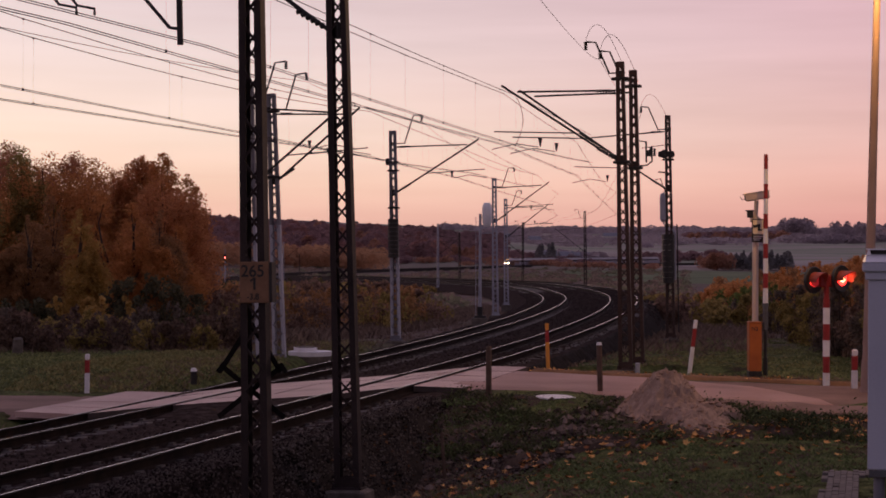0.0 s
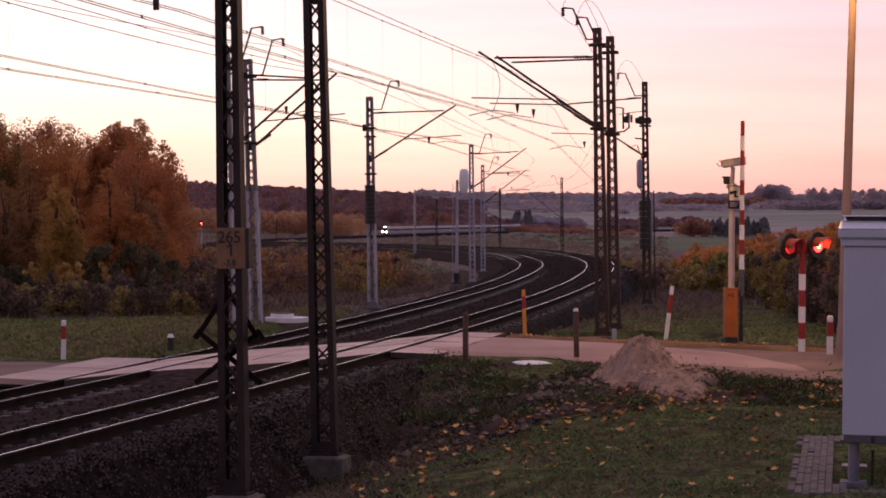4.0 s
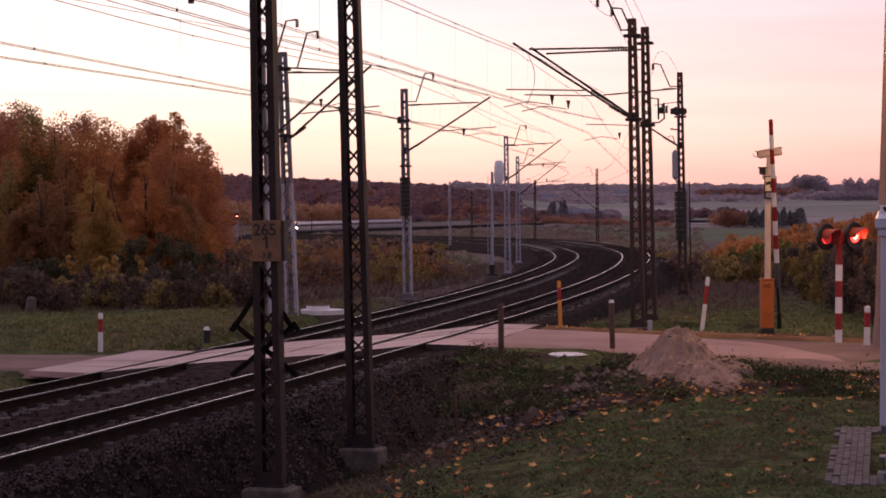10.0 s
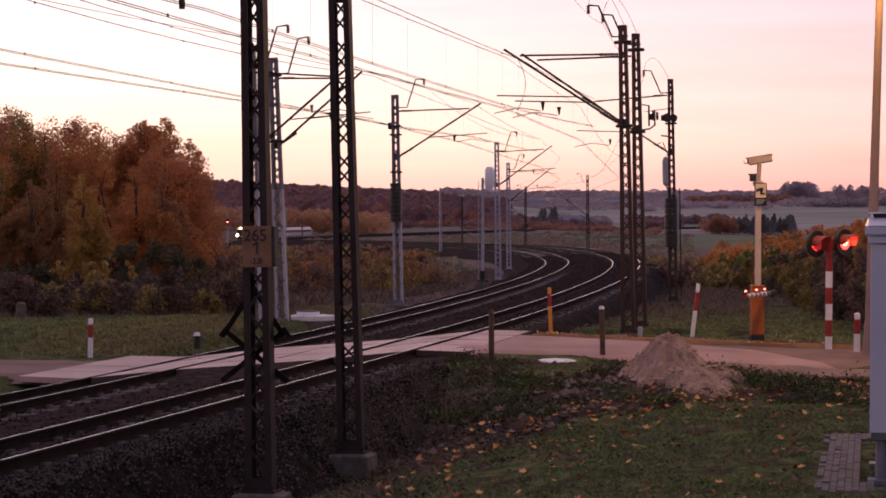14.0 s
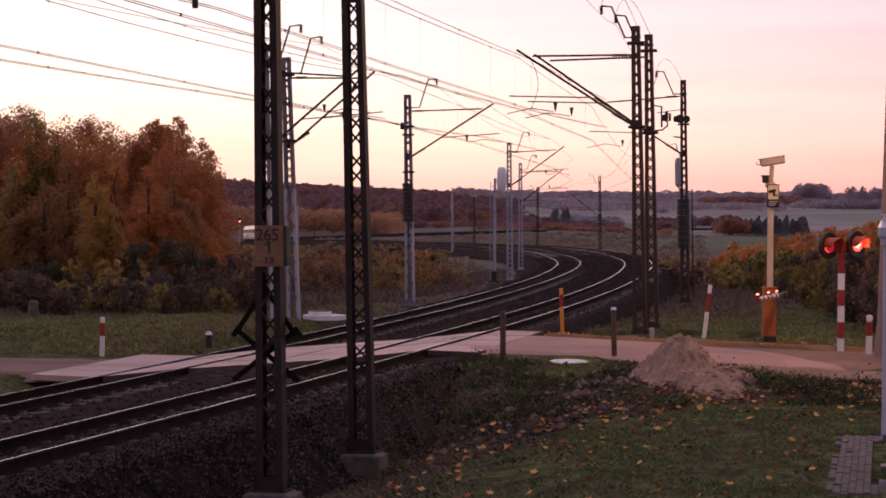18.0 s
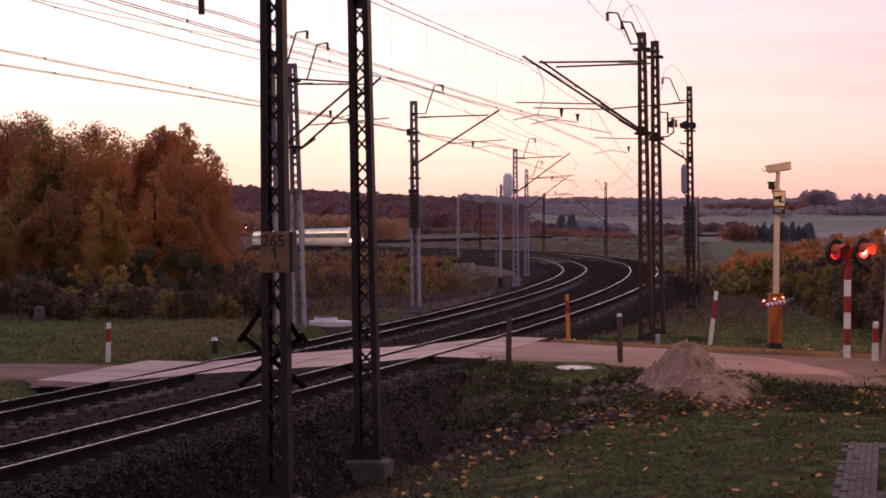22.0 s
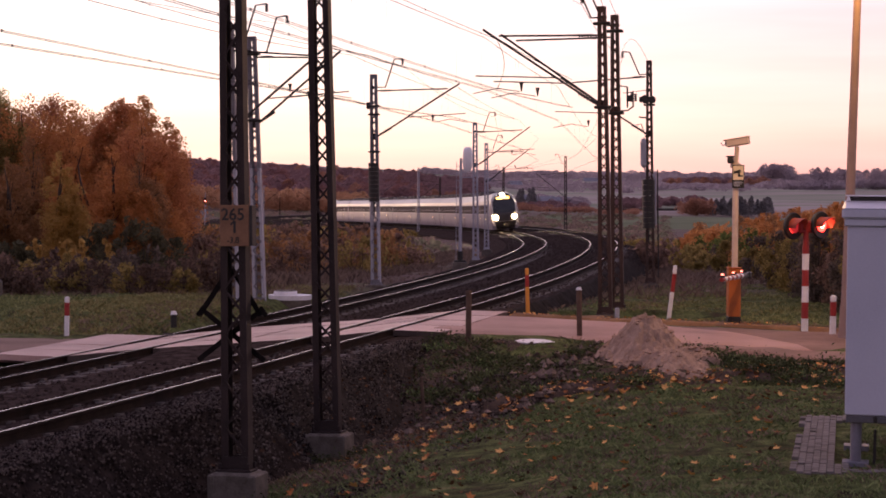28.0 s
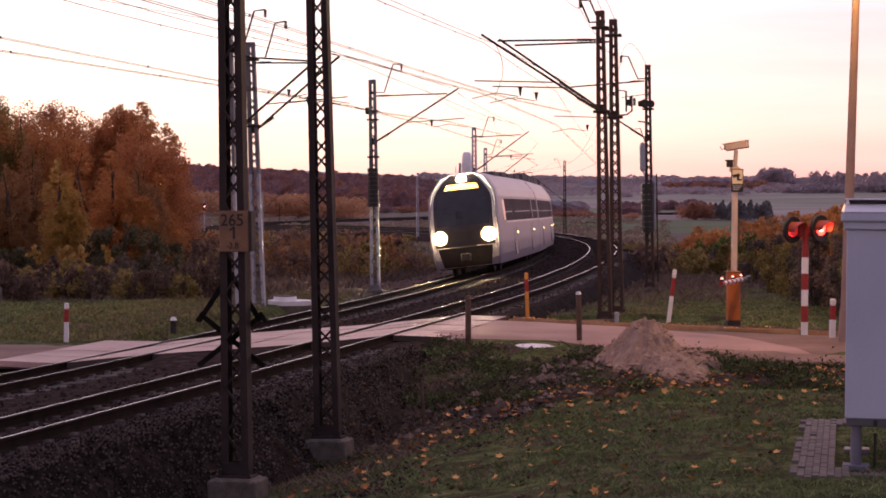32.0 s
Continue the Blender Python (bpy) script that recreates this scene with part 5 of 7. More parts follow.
# grey relay cabinet on posts, with its paved path
cab = base("relay_cabinet", Matrix.Translation((4.79, 19.5, 0.22)) @ Matrix.Rotation(radians(-14.5), 4, "Z"), "pale grey steel relay cabinet on short posts", "cabinet")
bm = bmesh.new()
box(bm, (0.0, 0.0, 0.535), (2.6, 1.6, 2.56), 0.012)
part("body", bm, GREYBOX, cab)
bm = bmesh.new()
box(bm, (0.015, 0.015, 0.455), (2.585, 1.585, 0.535), 0.008)
part("base_frame", bm, mat("grey_frame_paint", (0.075, 0.075, 0.09), (0.13, 0.13, 0.15), 2, 0.6, 0.2, 0.1), cab, "darker grey base frame")
bm = bmesh.new()
box(bm, (-0.03, -0.03, 2.56), (2.63, 1.63, 2.64), 0.01)
box(bm, (-0.06, -0.06, 2.64), (2.66, 1.66, 2.75), 0.02)
part("eaves_band", bm, GREYBOX, cab)
bm = bmesh.new()
v = [bm.verts.new(p) for p in ((-0.06, -0.06, 2.75), (2.66, -0.06, 2.75), (2.66, 1.66, 2.75), (-0.06, 1.66, 2.75), (-0.03, 0.26, 2.832), (2.63, 0.26, 2.832), (2.63, 1.34, 2.832), (-0.03, 1.34, 2.832))]
for q in ((0, 1, 5, 4), (1, 2, 6, 5), (2, 3, 7, 6), (3, 0, 4, 7), (4, 5, 6, 7)):
    bm.faces.new([v[i] for i in q])
part("roof", bm, ZINC, cab, "sloping zinc roof sheets")
# black block put in as the shade under the raised cap
bm = bmesh.new()
box(bm, (-0.005, 0.27, 2.815), (2.605, 1.33, 2.878), 0.004)
part("vent_core", bm, BLACK, cab, "black block for the shaded gap below the roof cap")
bm = bmesh.new()
box(bm, (-0.025, 0.20, 2.878), (2.625, 1.40, 2.894), 0.005)
part("roof_cap", bm, ZINC, cab, "bright zinc roof cap on brackets")
for k in range(6):
    x0 = -0.02 + 0.46 * k
    bm = bmesh.new()
    v = [bm.verts.new(q) for q in ((x0, 0.21, 2.826), (x0 + 0.05, 0.21, 2.826), (x0 + 0.035, 0.22, 2.878), (x0 + 0.015, 0.22, 2.878), (x0, 0.275, 2.830), (x0 + 0.05, 0.275, 2.830), (x0 + 0.035, 0.275, 2.878), (x0 + 0.015, 0.275, 2.878))]
    for q in ((0, 1, 2, 3), (1, 5, 6, 2), (4, 0, 3, 7), (4, 7, 6, 5)):
        bm.faces.new([v[i] for i in q])
    part("cap_bracket", bm, ZINC, cab)
LEGPAINT = mat("dull_grey_leg_paint", (0.12, 0.12, 0.155), (0.20, 0.20, 0.25), 3, 0.6, 0.1, 0.1)
for x in (0.12, 2.48):
    for y in (0.14, 1.46):
        bm = bmesh.new()
        tube(bm, [(x, y, 0.0), (x, y, 0.46)], 0.058, 12)
        box(bm, (x - 0.14, y - 0.12, -0.03), (x + 0.14, y + 0.12, 0.03), 0.006)
        part("post", bm, LEGPAINT, cab)
bm = bmesh.new()
box(bm, (0.30, -0.004, 0.46), (0.34, 0.02, 0.53))
tube(bm, [(0.32, 0.1, 0.38), (0.32, 0.12, 0.1), (0.30, 0.14, -0.1)], 0.018, 6)
part("earth_cable", bm, BLACK, cab)
bm = bmesh.new()
box(bm, (1.28, -0.006, 0.52), (1.32, 0.006, 2.54))
part("door_seam", bm, GALV, cab)

path = base("paved_path", Matrix.Identity(4), "narrow path of worn grey concrete pavers", "paved path", kind="structure")
bm = bmesh.new()
box(bm, (-0.037, -0.078, -0.06), (0.037, 0.078, 0.0), 0.006)
paver = part("paver", bm, BRICK, path)
first_p = True
for r in range(30):
    for c in range(8):
        y = 18.85 + r * 0.163 + (0.08 if c % 2 else 0)
        if c > 5 and 3 < r < 27 and c > 5:
            continue
        if random.random() < 0.02:
            continue
        x = 4.13 + (y - 19.0) * 0.245 + c * 0.079
        if c == 0 and random.random() < 0.35:
            continue
        m = Matrix.Translation((x, y, 0.245 + random.uniform(-0.005, 0.005))) @ Matrix.Rotation(-0.24 + random.uniform(-0.02, 0.02), 4, "Z")
        if first_p:
            paver.matrix_local = m
            first_p = False
        else:
            share("paver", paver.data, path, m)
for r in range(3):
    for c in range(22):
        m = Matrix.Translation((4.8 + c * 0.163 + (0.08 if r % 2 else 0), 18.86 + r * 0.079, 0.245 + random.uniform(-0.005, 0.005))) @ Matrix.Rotation(radians(90) + random.uniform(-0.02, 0.02), 4, "Z")
        share("paver", paver.data, path, m)


# marker posts
def marker(x, y, z, h, w, lean, bands, label, name="marker_post", cap=None):
    th = base(name, Matrix.Translation((x, y, z - 0.08)) @ Matrix.Rotation(radians(lean), 4, "Y"), label, "post", "posts along the road")
    for a, b, mt, nm in bands:
        bm = bmesh.new()
        t = w / 2
        box(bm, (-t, -t * 0.8, a * h), (t, t * 0.8, b * h + 0.001), t * 0.22 if b < 1 else t * 0.45)
        part(nm, bm, mt, th)
    if cap:
        bm = bmesh.new()
        tube(bm, [(0, 0, h - 0.005), (0, 0, h + 0.05)], w * 0.56, 10, w * 0.4)
        part("cap", bm, cap, th)
    return th


RW = [(0, 0.52, WHITEPAINT, "white_section"), (0.52, 0.84, REDPAINT, "red_section"), (0.84, 1.0, WHITEPAINT, "white_top")]
WOODB = [(0, 1.0, WOODPOST, "shaft")]
marker(1.30, 33.8, 0.24, 1.1, 0.105, 0, WOODB, "dark weathered wooden post with a pale top", cap=WOODPOST)
marker(3.48, 35.0, 0.30, 1.05, 0.10, -1.5, WOODB, "dark weathered wooden post with a pale top", cap=WHITEPAINT)
marker(2.95, 41.6, 0.36, 1.13, 0.085, -2.0, [(0, 0.62, AMBER, "orange_section"), (0.62, 0.86, REDPAINT, "red_section"), (0.86, 1.0, AMBER, "orange_top")], "orange marker post with a red band beside the road")
marker(6.11, 41.3, 0.32, 1.28, 0.09, 6.5, RW, "leaning red and white marker post in the grass")
marker(-7.15, 39.75, 0.02, 0.86, 0.10, 0.5, RW, "white marker post with a red band")
marker(8.77, 36.8, 0.3, 0.88, 0.115, 0.5, RW, "white marker post with a red band")
marker(4.97, 41.5, 0.25, 0.36, 0.10, 0, [(0, 1.0, GALV, "shaft")], "short grey stump beside a mast")
marker(-11.6, 53.3, -0.05, 0.62, 0.28, 2, [(0, 1.0, CONCRETE, "shaft")], "squat grey concrete stump in the weeds", "concrete_stump")
marker(0.42, 28.7, -0.42, 0.72, 0.055, -4, WOODB, "thin dark wooden stake in the weeds", "stake")
hyd = base("cable_marker", Matrix.Translation((-5.17, 42.4, -0.05)), "small black cable marker with a pale cap", "cable marker")
bm = bmesh.new()
tube(bm, [(0, 0, 0), (0, 0, 0.30)], 0.075, 10)
part("stem", bm, BLACK, hyd)
bm = bmesh.new()
tube(bm, [(0, 0, 0.30), (0, 0, 0.38)], 0.085, 10, 0.05)
part("cap", bm, WHITEPAINT, hyd)

# white manhole shafts
mh = base("manhole_shaft", Matrix.Translation((-3.25, 52.6, 0.04)), "round white painted concrete manhole shaft", "manhole")
bm = bmesh.new()
tube(bm, [(0.15, 0, -0.02), (0.15, 0, 0.11)], 0.62, 26)
part("ring", bm, WHITEPAINT, mh)
bm = bmesh.new()
tube(bm, [(0.15, 0, -0.35), (0.15, 0, -0.02)], 0.60, 24)
part("shaft", bm, CONCRETE, mh, "grimy concrete shaft below the white ring")
bm = bmesh.new()
tube(bm, [(0.02, 0, 0.11), (0.02, 0, 0.22)], 0.34, 22, 0.33)
part("neck", bm, WHITEPAINT, mh)
bm = bmesh.new()
tube(bm, [(0.02, 0, 0.22), (0.02, 0, 0.24)], 0.30, 20)
part("lid", bm, CONCRETE, mh)
sl = base("cover_slab", Matrix.Translation((2.50, 33.75, 0.375)) @ Matrix.Rotation(radians(2), 4, "X"), "pale concrete cover slab lying in the grass", "cover slab")
bm = bmesh.new()
tube(bm, [(0, 0, -0.05), (0, 0, 0.012)], 0.34, 9)
box(bm, (-0.22, -0.30, -0.04), (0.34, 0.24, 0.006), 0.012, Matrix.Rotation(0.35, 4, "Z"))
part("slab", bm, WHITEPAINT, sl)

# grey capsule signal seen from behind, on its own post
sg = base("light_signal", Matrix.Translation((2.65, 79.0, -0.15)), "pale grey post with the rounded back of a light signal", "railway signal")
bm = bmesh.new()
tube(bm, [(0, 0, 0.25), (0, 0, 4.75)], 0.075, 10, 0.06)
part("post", bm, GALV, sg)
bm = bmesh.new()
box(bm, (-0.33, -0.3, -0.3), (0.33, 0.3, 0.28), 0.03)
part("foundation", bm, CONCRETE, sg)
bm = bmesh.new()
tube(bm, [(0, 0, 0.25), (0, 0, 0.75)], 0.12, 10)
box(bm, (-0.25, -0.2, 0.28), (0.25, 0.2, 0.36), 0.01)
part("sleeve", bm, BLACK, sg)
bm = bmesh.new()
prof = [(0.0, 0.02), (0.10, 0.06), (0.16, 0.14), (0.205, 0.30), (0.21, 0.85), (0.19, 1.02), (0.12, 1.13), (0.0, 1.17)]
n = 18
rings = [[bm.verts.new((0.29 + r * math.cos(2 * math.pi * k / n), r * 0.8 * math.sin(2 * math.pi * k / n), 4.1 + z)) for k in range(n)] for r, z in prof[1:-1]]
for a, b in zip(rings, rings[1:]):
    for k in range(n):
        bm.faces.new((a[k], a[(k + 1) % n], b[(k + 1) % n], b[k]))
bm.faces.new(rings[0][::-1])
bm.faces.new(rings[-1])
part("signal_head", bm, mat("pale_grey_shell", (0.80, 0.80, 0.86), (0.90, 0.90, 0.94), 5, 0.35, 0.1, 0.05), sg, "rounded pale grey signal head", smooth=True)
bm = bmesh.new()
tube(bm, [(0, 0, 4.15), (0.29, 0, 4.15)], 0.03, 6)
tube(bm, [(0, 0, 4.6), (0.29, 0, 4.6)], 0.03, 6)
part("bracket", bm, GALV, sg)
bm = bmesh.new()
box(bm, (-0.05, -0.16, 3.9), (0.5, 0.16, 3.94))
part("footboard", bm, GALV, sg)
bm = bmesh.new()
for k in range(14):
    bar(bm, (-0.17, 0.1, 0.5 + k * 0.3), (0.0, 0.1, 0.5 + k * 0.3), 0.02, 0.02)
bar(bm, (-0.18, 0.1, 0.3), (-0.18, 0.1, 4.6), 0.025, 0.025)
part("ladder", bm, GALV, sg)

# distant red signal by the tree line
rs = base("distant_signal", Matrix.Translation((-44.0, 418.0, -4.6)), "distant railway signal showing red", "railway signal")
bm = bmesh.new()
tube(bm, [(0, 0, 0), (0, 0, 5.0)], 0.12, 8)
part("post", bm, GALV, rs)
bm = bmesh.new()
box(bm, (-0.3, -0.12, 4.6), (0.3, 0.12, 6.2), 0.05)
part("head", bm, BLACK, rs)
bm = bmesh.new()
tube(bm, [(0, -0.14, 5.5), (0, -0.2, 5.5)], 0.14, 12)
part("lens", bm, glow("far_red_lens", (1.0, 0.12, 0.10), 14.0), rs, "lit red lens")

# heap of sand beside the road
hv, hf = [], []
N = 130
for j in range(N + 1):
    for i in range(N + 1):
        x, y = (i / N - 0.5) * 3.8, (j / N - 0.5) * 6.4
        wob = 0.12 * noise.noise((x * 1.6, y * 1.6, 7))
        r = math.hypot((x + wob) / 0.84, (y + wob) / 1.15)
        h = 0.80 * (1 - r) ** 1.02 if r < 1 else 0
        if h > 0:
            h = min(h, 0.71 + 0.03 * noise.noise((x * 9, y * 9, 5)))
            h += 0.16 * max(0, 0.45 - abs(noise.noise((x * 3.6, y * 3.6, 2)))) * min(1, h * 4) - 0.17 * abs(noise.noise((x * 6.0, y * 6.0, 12))) * min(1, (1 - r) * 6)
        r2 = math.hypot((x - 0.30 + wob) / (0.95 if y > -1.4 else 0.55), (y + 0.9) / 2.3)
        h = max(h, 0.24 * max(0, 1 - r2 - 0.3 * noise.noise((x * 2.2, y * 2.2, 3))) ** 0.7)
        if h > 0:
            h += 0.055 * noise.noise((x * 7, y * 7, 1)) + 0.05 * noise.noise((x * 17, y * 17, 4))
        hv.append((4.30 + x, 31.8 + y, h))
zs_h = ground_z(np.array([a[0] for a in hv]), np.array([a[1] for a in hv]))
zs_h = np.minimum(np.maximum(zs_h, -0.2), 0.48)
hv = [(a, b, float(z) + (c if c > 0 else -0.12)) for (a, b, c), z in zip(hv, zs_h)]
hf = [(j * (N + 1) + i, j * (N + 1) + i + 1, (j + 1) * (N + 1) + i + 1, (j + 1) * (N + 1) + i) for j in range(N) for i in range(N)]
sand_at = np.array([(a, b, c) for a, b, c in hv])
tagged(raw("heap_of_sand", hv, hf, SAND, False), "heap of pale sand dumped beside the road", "sand heap")

# crumbled lumps on the heap's flanks
lump_rng = np.random.default_rng(5)
lump_v, lump_f = [], []
for _ in range(900):
    j = int(lump_rng.integers(0, len(sand_at)))
    x, y, z = sand_at[j]
    if math.hypot(x - 4.35, (y - 31.6) * 0.75) > 1.25:
        continue
    r = 0.018 + 0.05 * lump_rng.random() ** 2.2
    k = len(lump_v)
    for p in ((1, 0, 0), (0, 1, 0), (-1, 0, 0), (0, -1, 0), (0.2, 0.1, 1), (0, 0, -1)):
        q = 0.65 + 0.7 * lump_rng.random()
        lump_v.append((x + p[0] * r * q, y + p[1] * r * q, z + r * 0.3 + p[2] * r * q * 0.8))
    lump_f += [tuple(k + a for a in f) for f in ((0, 1, 4), (1, 2, 4), (2, 3, 4), (3, 0, 4), (1, 0, 5), (2, 1, 5), (3, 2, 5), (0, 3, 5))]
tagged(raw("sand_lumps", lump_v, lump_f, SAND), "crumbled lumps of damp sand on the heap", "sand", kind="stuff")


# ---- bare earth along the road's edges ----
VERGE = mat("rusty_earth_verge", (0.15, 0.082, 0.045), (0.27, 0.155, 0.088), 1.6, 0.95, 0, 0.5, 22, dirt=(0.10, 0.055, 0.03), spec=0.1)


def dirt_front(x):
    return np.interp(x, ROAD_X, ROAD_FRONT) - np.interp(x, [4.9, 5.8, 7.2, 9.0, 14], [0.0, 0.7, 2.5, 3.3, 3.5])


def earth(name, xs, y0, y1, lift, material, label):
    verts, cols = [], 7
    for x in xs:
        a, b = float(y0(x)) + 0.22 * noise.noise((x * 1.3, 4, 1)), float(y1(x)) + 0.22 * noise.noise((x * 1.3, 8, 1))
        for k in range(cols):
            y = a + (b - a) * k / (cols - 1)
            z = float(ground_z([x], [y])[0]) + (lift if 0 < k < cols - 1 else -0.12) + 0.04 * noise.noise((x * 2, y * 2, 3))
            verts.append((x, y, z))
    faces = [(j * cols + k, (j + 1) * cols + k, (j + 1) * cols + k + 1, j * cols + k + 1) for j in range(len(xs) - 1) for k in range(cols - 1)]
    return tagged(raw(name, verts, faces, material, True), label, "verge", kind="structure")


earth("verge", list(np.arange(1.2, 16, 0.35)), lambda x: np.interp(x, ROAD_X, ROAD_BACK) - 0.25, lambda x: np.interp(x, ROAD_X, ROAD_BACK) + 0.75, 0.05, VERGE, "rusty brown earth verge along the road")
earth("verge", list(np.arange(5.0, 14, 0.35)), dirt_front, lambda x: np.interp(x, ROAD_X, ROAD_FRONT) + 0.5, 0.07, DIRTROAD, "bare reddish earth beside the road")

BANKSOIL = mat("dug_dark_soil", (0.040, 0.029, 0.024), (0.105, 0.076, 0.063), 2.2, 0.97, 0, 0.9, 16, dirt=(0.024, 0.018, 0.014), spec=0.03)
bank_x, bank_k = list(np.arange(-0.2, 9.6, 0.14)), 26
bank_v = []
for x in bank_x:
    fade = max(0.0, 1 - (x + 0.2) / 2.2)
    a = 28.1 + 0.5 * noise.noise((x * 0.9, 2, 1)) + (0.8 * max(0, 1.2 - x))
    b = min(float(np.interp(x, ROAD_X, ROAD_FRONT)) - 0.4, float(dirt_front(x))) + 0.3 * noise.noise((x * 1.1, 6, 1))
    for k in range(bank_k):
        y = a + (b - a) * k / (bank_k - 1)
        edge = k in (0, bank_k - 1) or x in (bank_x[0], bank_x[-1])
        bank_v.append((x + fade * (0.75 * noise.noise((y * 1.3, 1, 9)) - 0.25), y, 0.0 if edge else 1.0))
bank_z = ground_z(np.array([v[0] for v in bank_v]), np.array([v[1] for v in bank_v]))
bank_v = [(x, y, float(z) + ((0.055 * noise.noise((x * 3.1, y * 3.1, 3)) + 0.05 * noise.noise((x * 8, y * 8, 6)) + 0.01) if e else -0.14)) for (x, y, e), z in zip(bank_v, bank_z)]
bank_f = [(j * bank_k + k, (j + 1) * bank_k + k, (j + 1) * bank_k + k + 1, j * bank_k + k + 1) for j in range(len(bank_x) - 1) for k in range(bank_k - 1)]
tagged(raw("verge", bank_v, bank_f, BANKSOIL, True), "dug-over dark soil on the bank below the road", "verge", kind="structure")

# ---- plants ----
rng = np.random.default_rng(7)
LEAF_RUST = mat("rust_brown_foliage", (0.45, 0.198, 0.088), (0.66, 0.314, 0.138), 0.9, 0.8, 0, 0, 5, island=0.5, spec=0.2, thin=0.72)
LEAF_ORANGE = mat("orange_foliage", (0.49, 0.222, 0.083), (0.66, 0.325, 0.12), 0.9, 0.8, 0, 0, 5, island=0.5, spec=0.2, thin=0.72)
LEAF_YELLOW = mat("yellow_green_foliage", (0.43, 0.27, 0.088), (0.58, 0.385, 0.125), 0.9, 0.8, 0, 0, 5, island=0.5, spec=0.2, thin=0.72)
LEAF_DARK = mat("dull_green_foliage", (0.23, 0.180, 0.066), (0.40, 0.295, 0.11), 0.9, 0.8, 0, 0, 5, island=0.7, spec=0.2, thin=0.72)
LEAF_GREYED = mat("grey_withered_foliage", (0.10, 0.078, 0.065), (0.21, 0.165, 0.135), 0.9, 0.85, 0, 0, 5, island=0.6, spec=0.2, thin=0.5)
LEAF_BRIGHT = mat("bright_orange_foliage", (0.50, 0.23, 0.09), (0.66, 0.335, 0.13), 0.9, 0.8, 0, 0, 5, island=0.5, spec=0.2, thin=0.72)
LEAF_MAROON = mat("maroon_brown_foliage", (0.40, 0.182, 0.10), (0.57, 0.272, 0.148), 0.9, 0.8, 0, 0, 5, island=0.5, spec=0.2, thin=0.72)
LEAF_UNDER = mat("dark_withered_undergrowth", (0.10, 0.068, 0.055), (0.21, 0.14, 0.107), 0.9, 0.85, 0, 0, 5, island=0.7, spec=0.2, thin=0.6)
LEAF_OCHRE = mat("ochre_brown_foliage", (0.30, 0.165, 0.08), (0.44, 0.245, 0.115), 0.9, 0.8, 0, 0, 5, island=0.5, spec=0.2, thin=0.72)
LEAF_BROWN = mat("withered_brown_foliage", (0.165, 0.108, 0.085), (0.33, 0.215, 0.165), 0.9, 0.85, 0, 0, 5, island=0.7, spec=0.2, thin=0.72)
LEAF_GREEN = mat("fresh_green_foliage", (0.095, 0.120, 0.038), (0.205, 0.235, 0.072), 0.9, 0.8, 0, 0, 5, island=0.7, spec=0.2, thin=0.72)
# far woods: paled base colours, with the haze of distance put into them
FARWOOD = mat("distant_autumn_wood_haze_tint", (0.25, 0.155, 0.165), (0.37, 0.235, 0.24), 0.02, 0.95, 0, 0, 0.2, island=0.1, spec=0.1, thin=0.75)
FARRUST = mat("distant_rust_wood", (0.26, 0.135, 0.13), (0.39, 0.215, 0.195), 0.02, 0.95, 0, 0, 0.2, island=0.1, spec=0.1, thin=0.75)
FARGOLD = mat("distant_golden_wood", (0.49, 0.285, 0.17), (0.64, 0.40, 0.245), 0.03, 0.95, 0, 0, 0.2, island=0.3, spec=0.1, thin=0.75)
FARHAZE = mat("distant_wood_pale_haze", (0.34, 0.285, 0.32), (0.51, 0.43, 0.455), 0.02, 0.95, 0, 0, 0.2, island=0.3, spec=0.1, thin=0.75)
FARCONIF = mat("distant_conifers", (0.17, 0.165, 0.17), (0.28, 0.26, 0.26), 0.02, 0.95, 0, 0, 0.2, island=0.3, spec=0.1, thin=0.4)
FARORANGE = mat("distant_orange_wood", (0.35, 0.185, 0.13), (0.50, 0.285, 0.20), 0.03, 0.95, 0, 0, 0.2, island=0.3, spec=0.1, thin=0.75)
DRYGRASS = mat("dry_grass_blades", (0.12, 0.083, 0.066), (0.28, 0.202, 0.158), 0.8, 0.9, 0, 0, 5, island=0.7, spec=0.1)
GRASSB = mat("green_grass_blades", (0.074, 0.106, 0.039), (0.225, 0.272, 0.108), 0.7, 0.9, 0, 0, 5, island=0.8, spec=0.15)
LAWNB = mat("green_verge_blades", (0.116, 0.140, 0.056), (0.29, 0.30, 0.127), 0.6, 0.9, 0, 0, 5, island=0.8, spec=0.15)
PALEGRASS = mat("pale_mown_grass_blades", (0.16, 0.15, 0.06), (0.32, 0.28, 0.13), 0.7, 0.9, 0, 0, 5, island=0.8, spec=0.15)
WEED = mat("dark_weeds", (0.037, 0.046, 0.020), (0.108, 0.118, 0.050), 0.9, 0.9, 0, 0, 5, island=0.8, spec=0.15)


